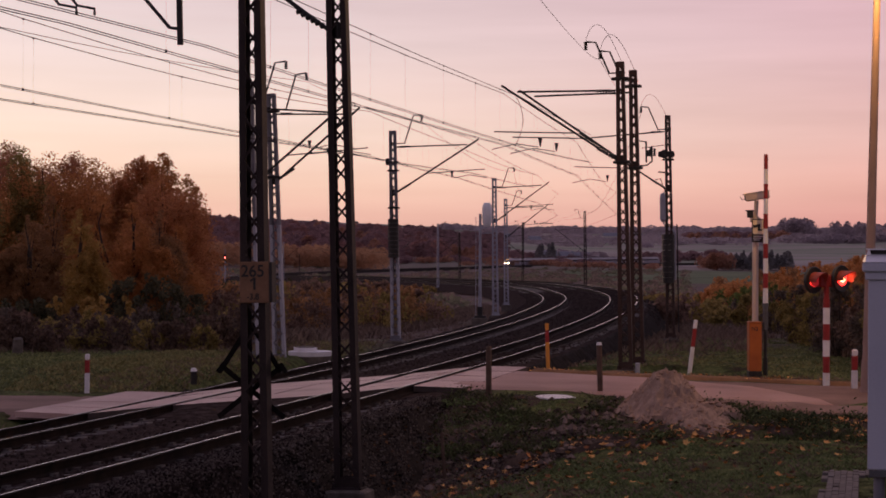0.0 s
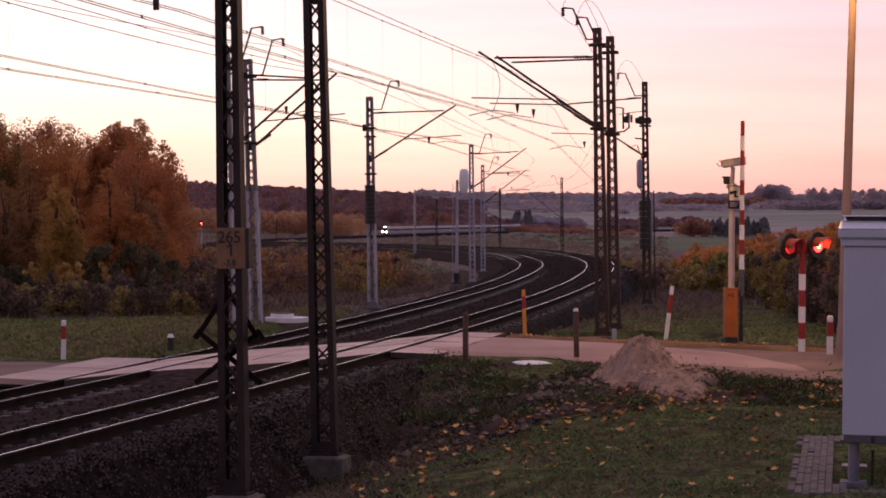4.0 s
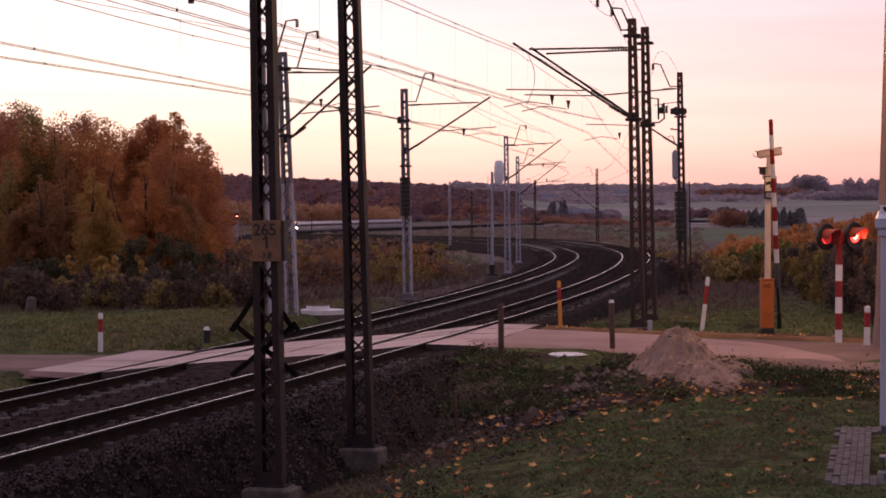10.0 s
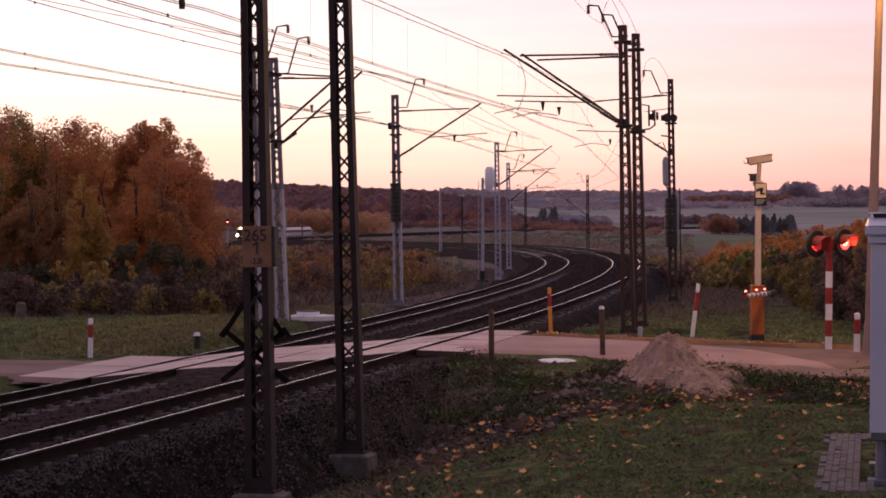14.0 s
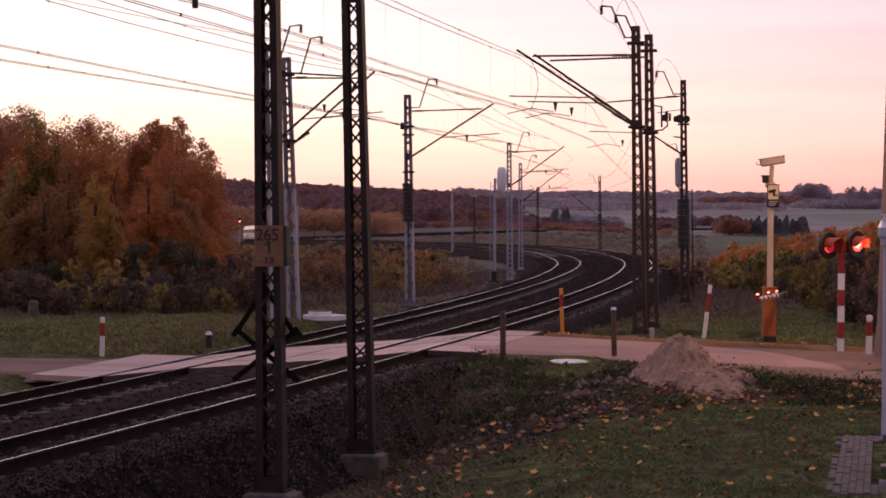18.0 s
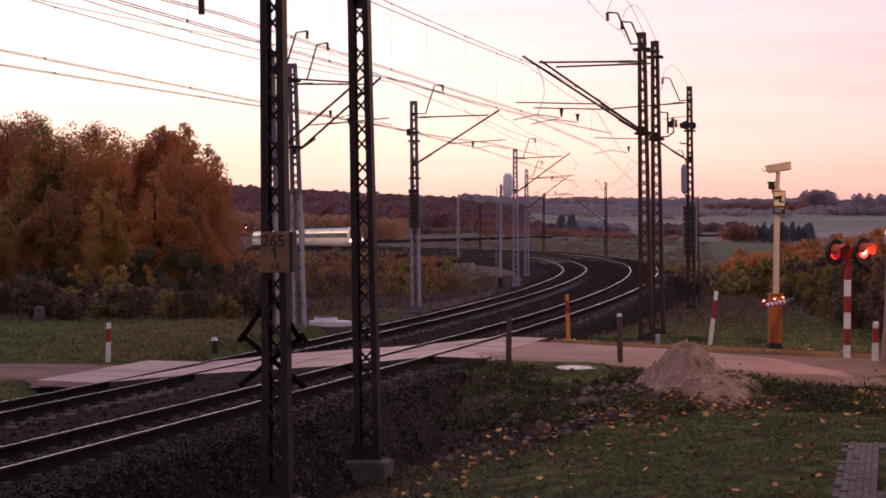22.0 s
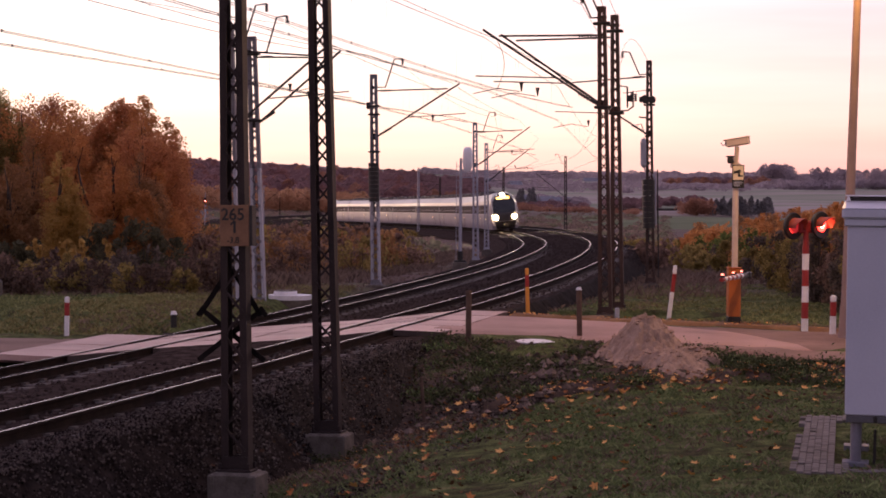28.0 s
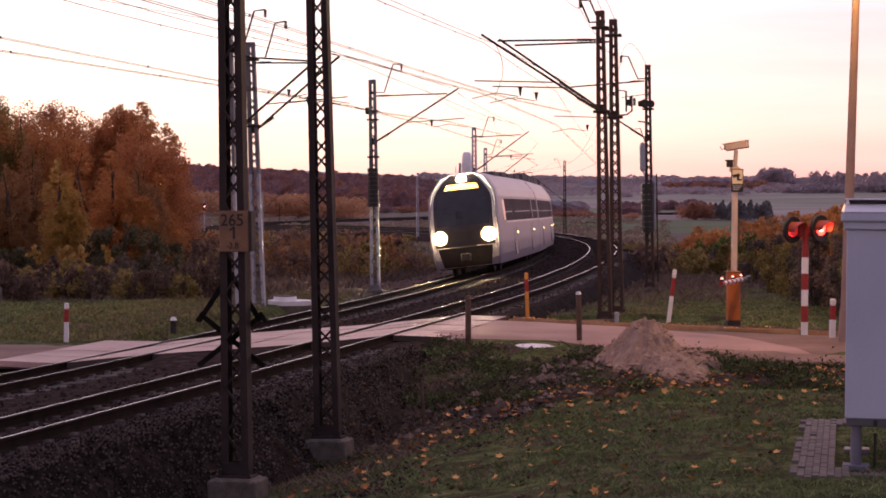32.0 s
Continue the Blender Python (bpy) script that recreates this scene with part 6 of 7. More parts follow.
def quads(centres, size, material, name, stretch=1.5, jitter=0.5):
    """Many small bent leaves, each two triangles with a fold, turned at random."""
    n = len(centres)
    c = np.asarray(centres)
    a = rng.normal(size=(n, 3))
    a /= np.linalg.norm(a, axis=1)[:, None]
    b = rng.normal(size=(n, 3))
    b -= (b * a).sum(1)[:, None] * a
    b /= np.linalg.norm(b, axis=1)[:, None]
    k = size * (1 + jitter * (rng.random(n) - 0.5) * 2)
    a, b = a * (k * stretch / 2)[:, None], b * (k / 2)[:, None]
    f = np.cross(a, b)
    f /= np.linalg.norm(f, axis=1)[:, None] + 1e-9
    v = np.stack([c - a, c + b + f * (k * 0.15)[:, None], c + a, c - b + f * (k * 0.15)[:, None]], 1).reshape(-1, 3)
    me = bpy.data.meshes.new(name)
    me.from_pydata(v.tolist(), [], [(4 * i, 4 * i + 1, 4 * i + 2, 4 * i + 3) for i in range(n)])
    me.materials.append(material)
    me.update()
    return me


def crown_points(h, low, wide, n, pointed, lumps):
    """Leaf places in clumps that sit on an uneven crown from low to h; a pointed crown has upright plumes."""
    cs = []
    tips = [(0.0, 0.0, 1.0)]
    if pointed:
        for _ in range(6):
            t, r = rng.random() * 6.283, wide * (0.25 + 0.4 * rng.random())
            tips.append((r * math.cos(t), r * math.sin(t), (0.50 + 0.34 * rng.random()) if pointed > 1 else 0.82 + 0.16 * rng.random()))
    for k in range(lumps):
        f = rng.random() ** 0.85
        tx, ty, top = tips[k % len(tips)]
        env = min(1.0, 0.35 + 1.9 * f) * (1 - f) ** (0.5 if pointed else 0.35)
        r = wide * (0.62 if pointed else 1.0) * env * (0.35 + 0.65 * rng.random() ** 0.5)
        t = rng.random() * 6.283
        cs.append((tx * min(1, 0.4 + f) + r * math.cos(t), ty * min(1, 0.4 + f) + r * math.sin(t), low + (h * top - low) * f * 0.95, wide * (0.12 + 0.17 * rng.random()) * (1 - 0.5 * f)))
    for tx, ty, top in tips:
        cs.append((tx, ty, h * top - wide * 0.16, wide * 0.07))
    cs = np.array(cs)
    pick = rng.choice(len(cs), n, p=cs[:, 3] ** 2 / (cs[:, 3] ** 2).sum())
    d = rng.normal(size=(n, 3)) * np.array([0.75, 0.75, 1.7 if pointed else 1.15])
    far = np.linalg.norm(d, axis=1)
    d *= np.where(far > 1.9, 1.9 * rng.random(n) ** 0.4 / (far + 1e-6), 1.0)[:, None]
    p = cs[pick, :3] + d * cs[pick, 3][:, None]
    p[:, 2] = np.clip(p[:, 2], low * 0.6, None)
    return p, cs


def tree(x, y, h, wide, leaf, label, n=3200, low=0.22, pointed=True, size=0.17, lumps=34, sink=0.15):
    z = float(ground_z([x], [y])[0]) - sink
    th = base("tree", Matrix.Translation((x, y, z)) @ Matrix.Rotation(rng.random() * 6.28, 4, "Z"), label, "tree", "trees by the line")
    pts, cs = crown_points(h, h * low, wide, n, pointed, lumps)
    bm = bmesh.new()
    bend = rng.normal(size=2) * 0.12
    tube(bm, [(bend[0] * math.sin(k), bend[1] * math.sin(k * 1.3), h * 0.92 * k / 7) for k in range(8)], 0.035 * h * 0.45 + 0.03, 7, 0.012)
    part("trunk", bm, BARK, th)
    bm = bmesh.new()
    for c in cs[:: 3]:
        z0 = max(0.12 * h, c[2] - 0.25 * h * (0.5 + rng.random()))
        tube(bm, [(0, 0, z0), (c[0] * 0.5, c[1] * 0.5, z0 + (c[2] - z0) * 0.6), (c[0], c[1], c[2])], 0.03 + 0.012 * rng.random(), 5, 0.008)
    part("branchwork", bm, BARK, th)
    me = quads(pts, size, leaf, "crown")
    o = new("crown", me)
    o.parent = th
    return th


def bush(x, y, h, wide, leaf, label, n=700, size=0.13, name="bush", sink=0.1):
    z = float(ground_z([x], [y])[0]) - sink
    th = base(name, Matrix.Translation((x, y, z)), label, "bush", "bushes by the line")
    pts, cs = crown_points(h, h * 0.05, wide, n, False, 14)
    bm = bmesh.new()
    for c in cs[::2]:
        tube(bm, [(c[0] * 0.15, c[1] * 0.15, 0), (c[0] * 0.7, c[1] * 0.7, c[2] * 0.6), (c[0], c[1], c[2])], 0.016, 4, 0.005)
    part("stemwork", bm, BARK, th)
    o = new("leaves", quads(pts, size, leaf, "leaves"))
    o.parent = th
    return th


thickets = {}


def far_bush(x, y, h, wide, leaf, n, size):
    """One bush of a far thicket; the thicket of each foliage is joined below."""
    pts, cs = crown_points(h, h * 0.05, wide, n, False, 14)
    thickets.setdefault(leaf.name, []).append((leaf, pts + np.array([x, y, float(ground_z([x], [y])[0]) - 0.1]), size))


def at_bearing(az, d):
    """A place at distance d along y, az to the side in 3250ths of it."""
    return az / 3250.0 * d, d


T_RUST = "young tree with dense rust brown autumn leaves"
T_DUL = "young tree with dull maroon brown leaves"
T_YEL = "young birch with yellow and green autumn leaves"
T_ORG = "young tree with orange autumn leaves"
T_DRK = "young tree with dull dark green leaves"
for az, d, top, wide, leaf, lab in (
        (-815, 84, 192, 1.9, LEAF_MAROON, T_DUL), (-765, 80, 187, 2.0, LEAF_MAROON, T_DUL), (-728, 88, 182, 1.7, LEAF_DARK, T_DRK),
        (-704, 77, 170, 1.3, LEAF_DARK, T_DRK), (-668, 78, 166, 2.0, LEAF_ORANGE, T_ORG), (-620, 84, 154, 1.9, LEAF_MAROON, T_DUL),
        (-575, 79, 144, 1.9, LEAF_ORANGE, T_ORG), (-530, 83, 140, 1.9, LEAF_RUST, T_RUST), (-495, 86, 142, 1.7, LEAF_MAROON, T_DUL),
        (-488, 80, 168, 1.1, LEAF_RUST, T_RUST), (-447, 79, 166, 1.1, LEAF_ORANGE, T_ORG), (-425, 81, 118, 1.2, LEAF_RUST, T_RUST), (-455, 76, 138, 1.6, LEAF_RUST, T_RUST),
        (-790, 69, 60, 1.3, LEAF_YELLOW, T_YEL), (-740, 71, 80, 1.5, LEAF_DARK, T_DRK), (-690, 68, 60, 1.3, LEAF_OCHRE, T_ORG),
        (-598, 67, 72, 1.1, LEAF_YELLOW, T_YEL), (-645, 72, 95, 1.4, LEAF_OCHRE, T_ORG), (-555, 71, 100, 1.5, LEAF_ORANGE, T_ORG),
        (-505, 70, 85, 1.5, LEAF_ORANGE, T_ORG), (-455, 71, 70, 1.4, LEAF_OCHRE, T_ORG), (-428, 73, 45, 1.3, LEAF_ORANGE, T_ORG),
        (-410, 80, 25, 0.8, LEAF_RUST, T_RUST), (-402, 84, -15, 0.7, LEAF_ORANGE, T_ORG)):
    x, y = at_bearing(az, d)
    z = float(ground_z([x], [y])[0])
    h = (3.1 + (top + 12) / 3250.0 * d - z) * 0.975
    tree(x, y, h, wide * (1.12 if d < 76 else 1.6), leaf, lab, n=int(12000 + 2500 * h), size=0.054 if d < 76 else 0.062, lumps=80, pointed=2 if d < 76 else 1 if d < 83 else 0)

# undergrowth before the trees and along the inside of the curve
B_BR, B_OR, B_GR = "low bush of withered brown leaves", "low bush of orange autumn leaves", "low bush of dull green leaves"
for k in range(46):
    az = -800 + 11 * k + rng.normal() * 9
    d = 54.3 + 6.5 * rng.random()
    leaf, lab = ((LEAF_UNDER, B_BR), (LEAF_DARK, B_GR), (LEAF_UNDER, B_BR), (LEAF_GREYED, B_BR))[int(rng.integers(0, 4))]
    x, y = at_bearing(az, d)
    bush(x, y, 0.75 + 0.75 * rng.random(), 0.75, leaf, lab, 700, 0.075)
LEAF_SHADE = mat("very_dark_foliage", (0.075, 0.070, 0.043), (0.16, 0.142, 0.078), 0.9, 0.85, 0, 0, 5, island=0.6, spec=0.2, thin=0.4)
# very dark bushes fill the dark zone at the trees' foot
for az, d, hh in ((-515, 65, 2.3), (-480, 64.5, 2.6), (-450, 65, 2.4), (-425, 66, 2.0), (-545, 65.5, 1.7), (-690, 64.5, 1.6), (-730, 65, 1.5), (-640, 65, 1.5), (-400, 68, 1.7)):
    x, y = at_bearing(az, d)
    bush(x, y, hh, 1.1, LEAF_SHADE, "dense dark bush below the trees", 1500, 0.075)
for az, d in ((-560, 62), (-585, 63), (-520, 63), (-640, 63)):
    x, y = at_bearing(az, d)
    bush(x, y, 1.7, 0.5, LEAF_YELLOW, "low bush of yellow autumn leaves", 360, 0.10)
for k in range(130):
    az = -400 + 430 * rng.random()
    d = 72 + 110 * rng.random() ** 1.2
    x, y = at_bearing(az, d)
    S, U = lateral(np.array([x]), np.array([y]))
    if U[0] > -5.5:
        continue
    leaf, lab = ((LEAF_BROWN, B_BR), (LEAF_DARK, B_GR), (LEAF_BROWN, B_BR), (LEAF_BROWN, B_BR), (LEAF_OCHRE, B_OR), (LEAF_DARK, B_GR), (LEAF_OCHRE, B_OR))[int(rng.integers(0, 7))]
    g = float(ground_z([x], [y])[0])
    top = 3.1 - (58 + 35 * rng.random()) / 3250.0 * d - g
    if d < 112:
        bush(x, y, max(0.8, min(3.0, top)), 1.0 + 0.5 * rng.random(), leaf, lab, 800, 0.0012 * d)
    else:
        far_bush(x, y, max(0.8, min(3.0, top)), 1.0 + 0.5 * rng.random(), leaf, 800, 0.0012 * d)
for k in range(90):
    az = -400 + 350 * rng.random()
    d = 150 + 150 * rng.random()
    x, y = at_bearing(az, d)
    S, U = lateral(np.array([x]), np.array([y]))
    if U[0] > -5.5:
        continue
    leaf, lab = ((LEAF_BROWN, B_BR), (LEAF_DARK, B_GR), (LEAF_OCHRE, B_OR), (LEAF_BROWN, B_BR), (LEAF_SHADE, B_GR))[int(rng.integers(0, 5))]
    top = 3.1 - (55 + 14 * rng.random()) / 3250.0 * d - float(ground_z([x], [y])[0])
    far_bush(x, y, max(0.8, min(3.5, top)), 1.6 + 0.6 * rng.random(), leaf, 700, 0.0011 * d)
# bushes right of the line, behind the road
for k in range(145):
    az = 515 + 360 * rng.random()
    back = 0.45 * rng.random()
    d = 3250 * 3.2 / (80 + (az - 516) * 0.525) * (0.98 + back)
    x, y = at_bearing(az, d)
    green = 530 < az < 650 and rng.random() < 0.4
    leaf, lab = (LEAF_GREEN, B_GR) if green else (((LEAF_BRIGHT, B_OR), (LEAF_BRIGHT, B_OR), (LEAF_ORANGE, B_OR), (LEAF_OCHRE, B_OR)) if back > 0.17 else ((LEAF_BROWN, B_BR), (LEAF_GREYED, B_BR), (LEAF_BROWN, B_BR), (LEAF_DARK, B_GR)))[int(rng.integers(0, 4))]
    g = float(ground_z([x], [y])[0])
    cap = float(np.interp(az, [480, 560, 700, 800, 900], [-62, -43, -12, 4, 10])) - (22 if green else 0)
    top = 3.1 + (cap - 26 * rng.random() - (0 if back > 0.17 or green else 40)) / 3250.0 * d - g
    bush(x, y, max(0.6, min(4.5, top)), 1.0 * d / 75, leaf, lab, 1500, 0.0010 * d)
for k in range(26):
    az = 395 + 150 * rng.random()
    d = 90 + 60 * rng.random()
    x, y = at_bearing(az, d)
    far_bush(x, y, 0.8 + 0.8 * rng.random(), 1.3, LEAF_BROWN if rng.random() < 0.6 else LEAF_DARK, 320, 0.15)


for group in thickets.values():
    leaf = group[0][0]
    me = quads(np.concatenate([q for _, q, _ in group]), sum(z for _, _, z in group) / len(group), leaf, "thicket")
    tagged(new("thicket", me), "low thicket of " + leaf.name.replace("_", " "), "bushes", kind="stuff")


# ---- distance: woods, hedges, houses ----
def wood(name, spots, leaf, label, size, fine=2.6, cone=False):
    """A far wood: clumps of foliage on many small crowns, one object."""
    out = []
    for x, y, h, w in spots:
        z = float(land(x, y))
        n = int(80 * fine)
        f = rng.random(n) ** 0.7
        r = w * np.sin(np.pi * np.clip(0.15 + 0.85 * f, 0, 1)) ** 0.6
        if cone:
            r = 1.1 * w * (1 - f) ** 0.8 + 0.1
        t = rng.random(n) * 6.283
        out.append(np.stack([x + r * np.cos(t) * rng.random(n) ** 0.5, y + r * np.sin(t), z + h * (0.08 + 0.92 * f)], 1))
    me = quads(np.concatenate(out), size * 0.62, leaf, name, 1.2)
    return tagged(new(name, me), label, "woods", kind="stuff")


def spots(n, az0, az1, d0, d1, h, w):
    r = []
    for _ in range(n):
        d = d0 + (d1 - d0) * rng.random()
        az = az0 + (az1 - az0) * rng.random()
        r.append((az / 3250.0 * d, d, h * (0.75 + 0.5 * rng.random()), w * (0.8 + 0.5 * rng.random())))
    return r


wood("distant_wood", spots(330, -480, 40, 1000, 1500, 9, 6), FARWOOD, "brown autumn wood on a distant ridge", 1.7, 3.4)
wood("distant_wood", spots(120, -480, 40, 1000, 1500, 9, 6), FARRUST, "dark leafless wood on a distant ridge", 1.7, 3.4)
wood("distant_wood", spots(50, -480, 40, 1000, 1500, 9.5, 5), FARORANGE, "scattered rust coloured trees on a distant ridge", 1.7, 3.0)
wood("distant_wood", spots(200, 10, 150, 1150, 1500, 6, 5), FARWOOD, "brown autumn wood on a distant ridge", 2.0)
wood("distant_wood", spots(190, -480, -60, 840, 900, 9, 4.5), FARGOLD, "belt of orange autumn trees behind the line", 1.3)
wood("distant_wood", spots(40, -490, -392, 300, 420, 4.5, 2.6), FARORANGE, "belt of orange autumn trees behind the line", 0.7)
wood("distant_wood", spots(420, 40, 800, 2300, 2900, 7, 11), FARHAZE, "dark woods along the far horizon", 3.0, 1.6)
wood("distant_wood", spots(60, 640, 700, 2250, 2350, 17, 8), FARHAZE, "clump of tall trees on the far horizon", 2.2)
wood("distant_wood", spots(60, 735, 900, 2250, 2350, 15, 7), FARHAZE, "clump of tall trees on the far horizon", 2.2)
wood("distant_wood", spots(44, 560, 661, 980, 1010, 9, 3.0), FARCONIF, "dark conifer hedge in the fields", 1.4, 2.6, True)
wood("distant_wood", spots(24, 499, 560, 980, 1010, 8, 3.5), FARORANGE, "brown hedge in the fields", 1.4)
wood("distant_wood", spots(60, 200, 330, 1080, 1180, 5, 4.0), FARHAZE, "scrub and hedges in the valley", 1.4)
wood("distant_wood", spots(60, 60, 200, 1040, 1150, 4, 4.0), FARWOOD, "scrub and hedges in the valley", 1.4)
wood("distant_wood", spots(70, 370, 540, 1100, 1200, 4, 4.0), FARWOOD, "scrub and hedges in the valley", 1.4)
wood("distant_wood", spots(110, -60, 330, 960, 1150, 3.2, 4.5), FARWOOD, "brown scrub in the valley fields", 1.4)
wood("distant_wood", spots(50, -40, 420, 950, 1050, 2.6, 5.0), FARORANGE, "orange brown scrub in the valley fields", 1.3)
wood("distant_wood", spots(14, 60, 100, 1000, 1040, 6, 2.6), FARORANGE, "small orange autumn trees in the valley", 1.2)
wood("distant_wood", spots(12, 204, 240, 1010, 1060, 9, 2.6), FARCONIF, "dark conifers beside the farm", 1.3, 2.6, True)
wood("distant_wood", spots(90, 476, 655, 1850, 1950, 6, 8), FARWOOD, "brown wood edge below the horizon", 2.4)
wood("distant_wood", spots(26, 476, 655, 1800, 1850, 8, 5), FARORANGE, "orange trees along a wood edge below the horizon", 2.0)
wood("distant_wood", spots(60, 640, 880, 1700, 1780, 7, 8), FARHAZE, "dark wood edge below the horizon", 2.4)
wood("distant_wood", spots(260, 120, 620, 1500, 2100, 4, 7.0), FARHAZE, "hedge lines between the fields", 2.0, 1.4)

# rough scrub on the open ground either side of the line
sc = []
while len(sc) < 1500:
    d = 120 + 780 * rng.random()
    x = (-420 + 900 * rng.random()) / 3250.0 * d
    S, U = lateral(np.array([x]), np.array([d]))
    if -7.5 < U[0] < 12 or noise.noise((x * 0.03, d * 0.015, 4)) < -0.15:
        continue
    sc.append((x, d, 0.5 + 0.9 * rng.random(), 1.2 + 1.6 * rng.random()))
# scrub foliage raised in base colour too, for the haze over it
SCRUB = mat("dull_brown_scrub", (0.21, 0.155, 0.135), (0.40, 0.305, 0.24), 0.05, 0.95, 0, 0, 0.4, island=0.6, spec=0.1, thin=0.5)
SCRUBG = mat("dull_green_scrub", (0.17, 0.17, 0.115), (0.33, 0.31, 0.20), 0.05, 0.95, 0, 0, 0.4, island=0.6, spec=0.1, thin=0.5)
wood("scrub", sc[:1000], SCRUB, "rough brown scrub on the open ground", 0.75, 0.6)
wood("scrub", sc[1000:], SCRUBG, "rough green scrub on the open ground", 0.75, 0.6)

WALLW = mat("pale_house_render", (0.45, 0.43, 0.43), (0.58, 0.55, 0.54), 0.3, 0.9, 0, 0.1)
ROOFG = mat("grey_house_roof", (0.16, 0.16, 0.20), (0.26, 0.26, 0.31), 0.3, 0.7, 0, 0.2)


def house(az, d, w, h, turn):
    x, y = at_bearing(az, d)
    th = base("house", Matrix.Translation((x, y, float(land(x, y)) - 0.3)) @ Matrix.Rotation(turn, 4, "Z"), "distant pale farmhouse with a grey pitched roof", "house", "farm houses")
    bm = bmesh.new()
    box(bm, (-w / 2, -4, 0), (w / 2, 4, h))
    part("wall", bm, WALLW, th)
    bm = bmesh.new()
    v = [bm.verts.new(p) for p in ((-w / 2 - 0.4, -4.5, h), (w / 2 + 0.4, -4.5, h), (w / 2 + 0.4, 4.5, h), (-w / 2 - 0.4, 4.5, h), (-w / 2 - 0.4, 0, h + 3.4), (w / 2 + 0.4, 0, h + 3.4))]
    for q in ((0, 1, 5, 4), (2, 3, 4, 5), (0, 4, 3), (1, 2, 5), (0, 3, 2, 1)):
        bm.faces.new([v[i] for i in q])
    part("roof", bm, ROOFG, th)
    for k in range(int(w // 3)):
        bm = bmesh.new()
        box(bm, (-w / 2 + 1 + k * 3, -4.06, 1.1), (-w / 2 + 2.2 + k * 3, -3.98, 2.4))
        part("window", bm, GLASS, th)
    bm = bmesh.new()
    box(bm, (w * 0.2, -0.4, h + 2.2), (w * 0.2 + 0.8, 0.4, h + 4.2))
    part("chimney", bm, WALLW, th)


for az, d, w, h, t in ((262, 1090, 9, 3.0, 0.3), (232, 1075, 8, 3, -0.2), (340, 1750, 15, 4, 0.2), (385, 1800, 12, 4, -0.1), (205, 1650, 11, 4, 0.4), (290, 1100, 9, 3, 0.1), (150, 1700, 12, 4, 0)):
    house(az, d, w, h, t)


# ---- ground cover ----
def blades(name, n, x0, x1, y0, y1, h, material, label, test=None, lean=0.7, wide=0.007, clump=4, umin=6.7):
    m = n // clump
    cx = rng.uniform(x0, x1, m).repeat(clump) + rng.normal(size=m * clump) * 0.05
    cy = rng.uniform(y0, y1, m).repeat(clump) + rng.normal(size=m * clump) * 0.05
    S, U = lateral(cx, cy)
    f, b = np.interp(cx, ROAD_X, ROAD_FRONT), np.interp(cx, ROAD_X, ROAD_BACK)
    keep = ((U > umin) | (U < -2.0)) & ((cy < f - 0.25) | (cy > b + 0.2))
    keep &= (cy < dirt_front(cx)) | (cy > b)
    keep &= np.hypot(cx + 3.3, (cy - 52.2) * 0.6) > 1.1
    keep &= ~((cx > 4.0 + (cy - 19) * 0.245) & (cx < 4.70 + (cy - 19) * 0.245) & (cy > 18.6) & (cy < 23.9))
    if test is not None:
        keep &= test(cx, cy, U)
    cx, cy = cx[keep], cy[keep]
    z = ground_z(cx, cy) + uneven(cx, cy, U[keep]) - 0.02
    k = len(cx)
    hh = h * (0.5 + 0.9 * rng.random(k))
    t = rng.random(k) * 6.283
    wx, wy = np.cos(t) * wide, np.sin(t) * wide
    l = rng.normal(size=(k, 2)) * lean * hh[:, None]
    v = np.empty((k, 4, 3))
    v[:, 0] = np.stack([cx - wx, cy - wy, z], 1)
    v[:, 1] = np.stack([cx + wx, cy + wy, z], 1)
    v[:, 2] = np.stack([cx + wx * 0.7 + l[:, 0] * 0.4, cy + wy * 0.7 + l[:, 1] * 0.4, z + hh * 0.6], 1)
    v[:, 3] = np.stack([cx + l[:, 0], cy + l[:, 1], z + hh], 1)
    me = bpy.data.meshes.new(name)
    me.from_pydata(v.reshape(-1, 3).tolist(), [], [q for i in range(k) for q in ((4 * i, 4 * i + 1, 4 * i + 2), (4 * i, 4 * i + 2, 4 * i + 3))])
    me.materials.append(material)
    return tagged(new(name, me), label, "grass", kind="stuff")


def patchy(s, cut, seed):
    def f(x, y, U):
        return np.array([noise.noise((a * s, b * s, seed)) > cut for a, b in zip(x, y)])
    return f


blades("grass", 100000, -2.5, 9.5, 15.5, 33.5, 0.055, GRASSB, "short autumn grass beside the line", patchy(0.5, -0.25, 1))
blades("grass", 40000, -2.5, 9.5, 15.5, 33.5, 0.06, DRYGRASS, "tufts of dry autumn grass", patchy(0.7, 0.0, 2))
blades("weeds", 17000, 0.3, 9.5, 27.0, 34.5, 0.12, WEED, "dark weeds on the bank below the road", lambda x, y, U: (y > np.interp(x, ROAD_X, ROAD_FRONT) - 5.4) & (y < dirt_front(x)) & (np.hypot(x - 2.45, (y - 33.2) * 0.7) > 0.75) & (np.hypot(x - 4.3, (y - 31.2) * 0.7) > 0.95) & ~((np.abs(x - 4.35) < 0.36) & (y < 31)) & patchy(0.9, -0.2, 3)(x, y, U), wide=0.009)
blades("grass", 46000, -16, -3, 40, 56, 0.06, LAWNB, "grass verge beyond the crossing", patchy(0.4, -0.3, 4), wide=0.016)
blades("grass", 5000, -16, -3, 52, 58, 0.16, DRYGRASS, "dry tall grass before the trees", lambda x, y, U: y > 53.5, wide=0.009, lean=0.4)
blades("grass", 66000, 4.5, 16, 39, 70, 0.06, LAWNB, "short green grass slope beyond the road", patchy(0.35, -0.3, 5), wide=0.016)
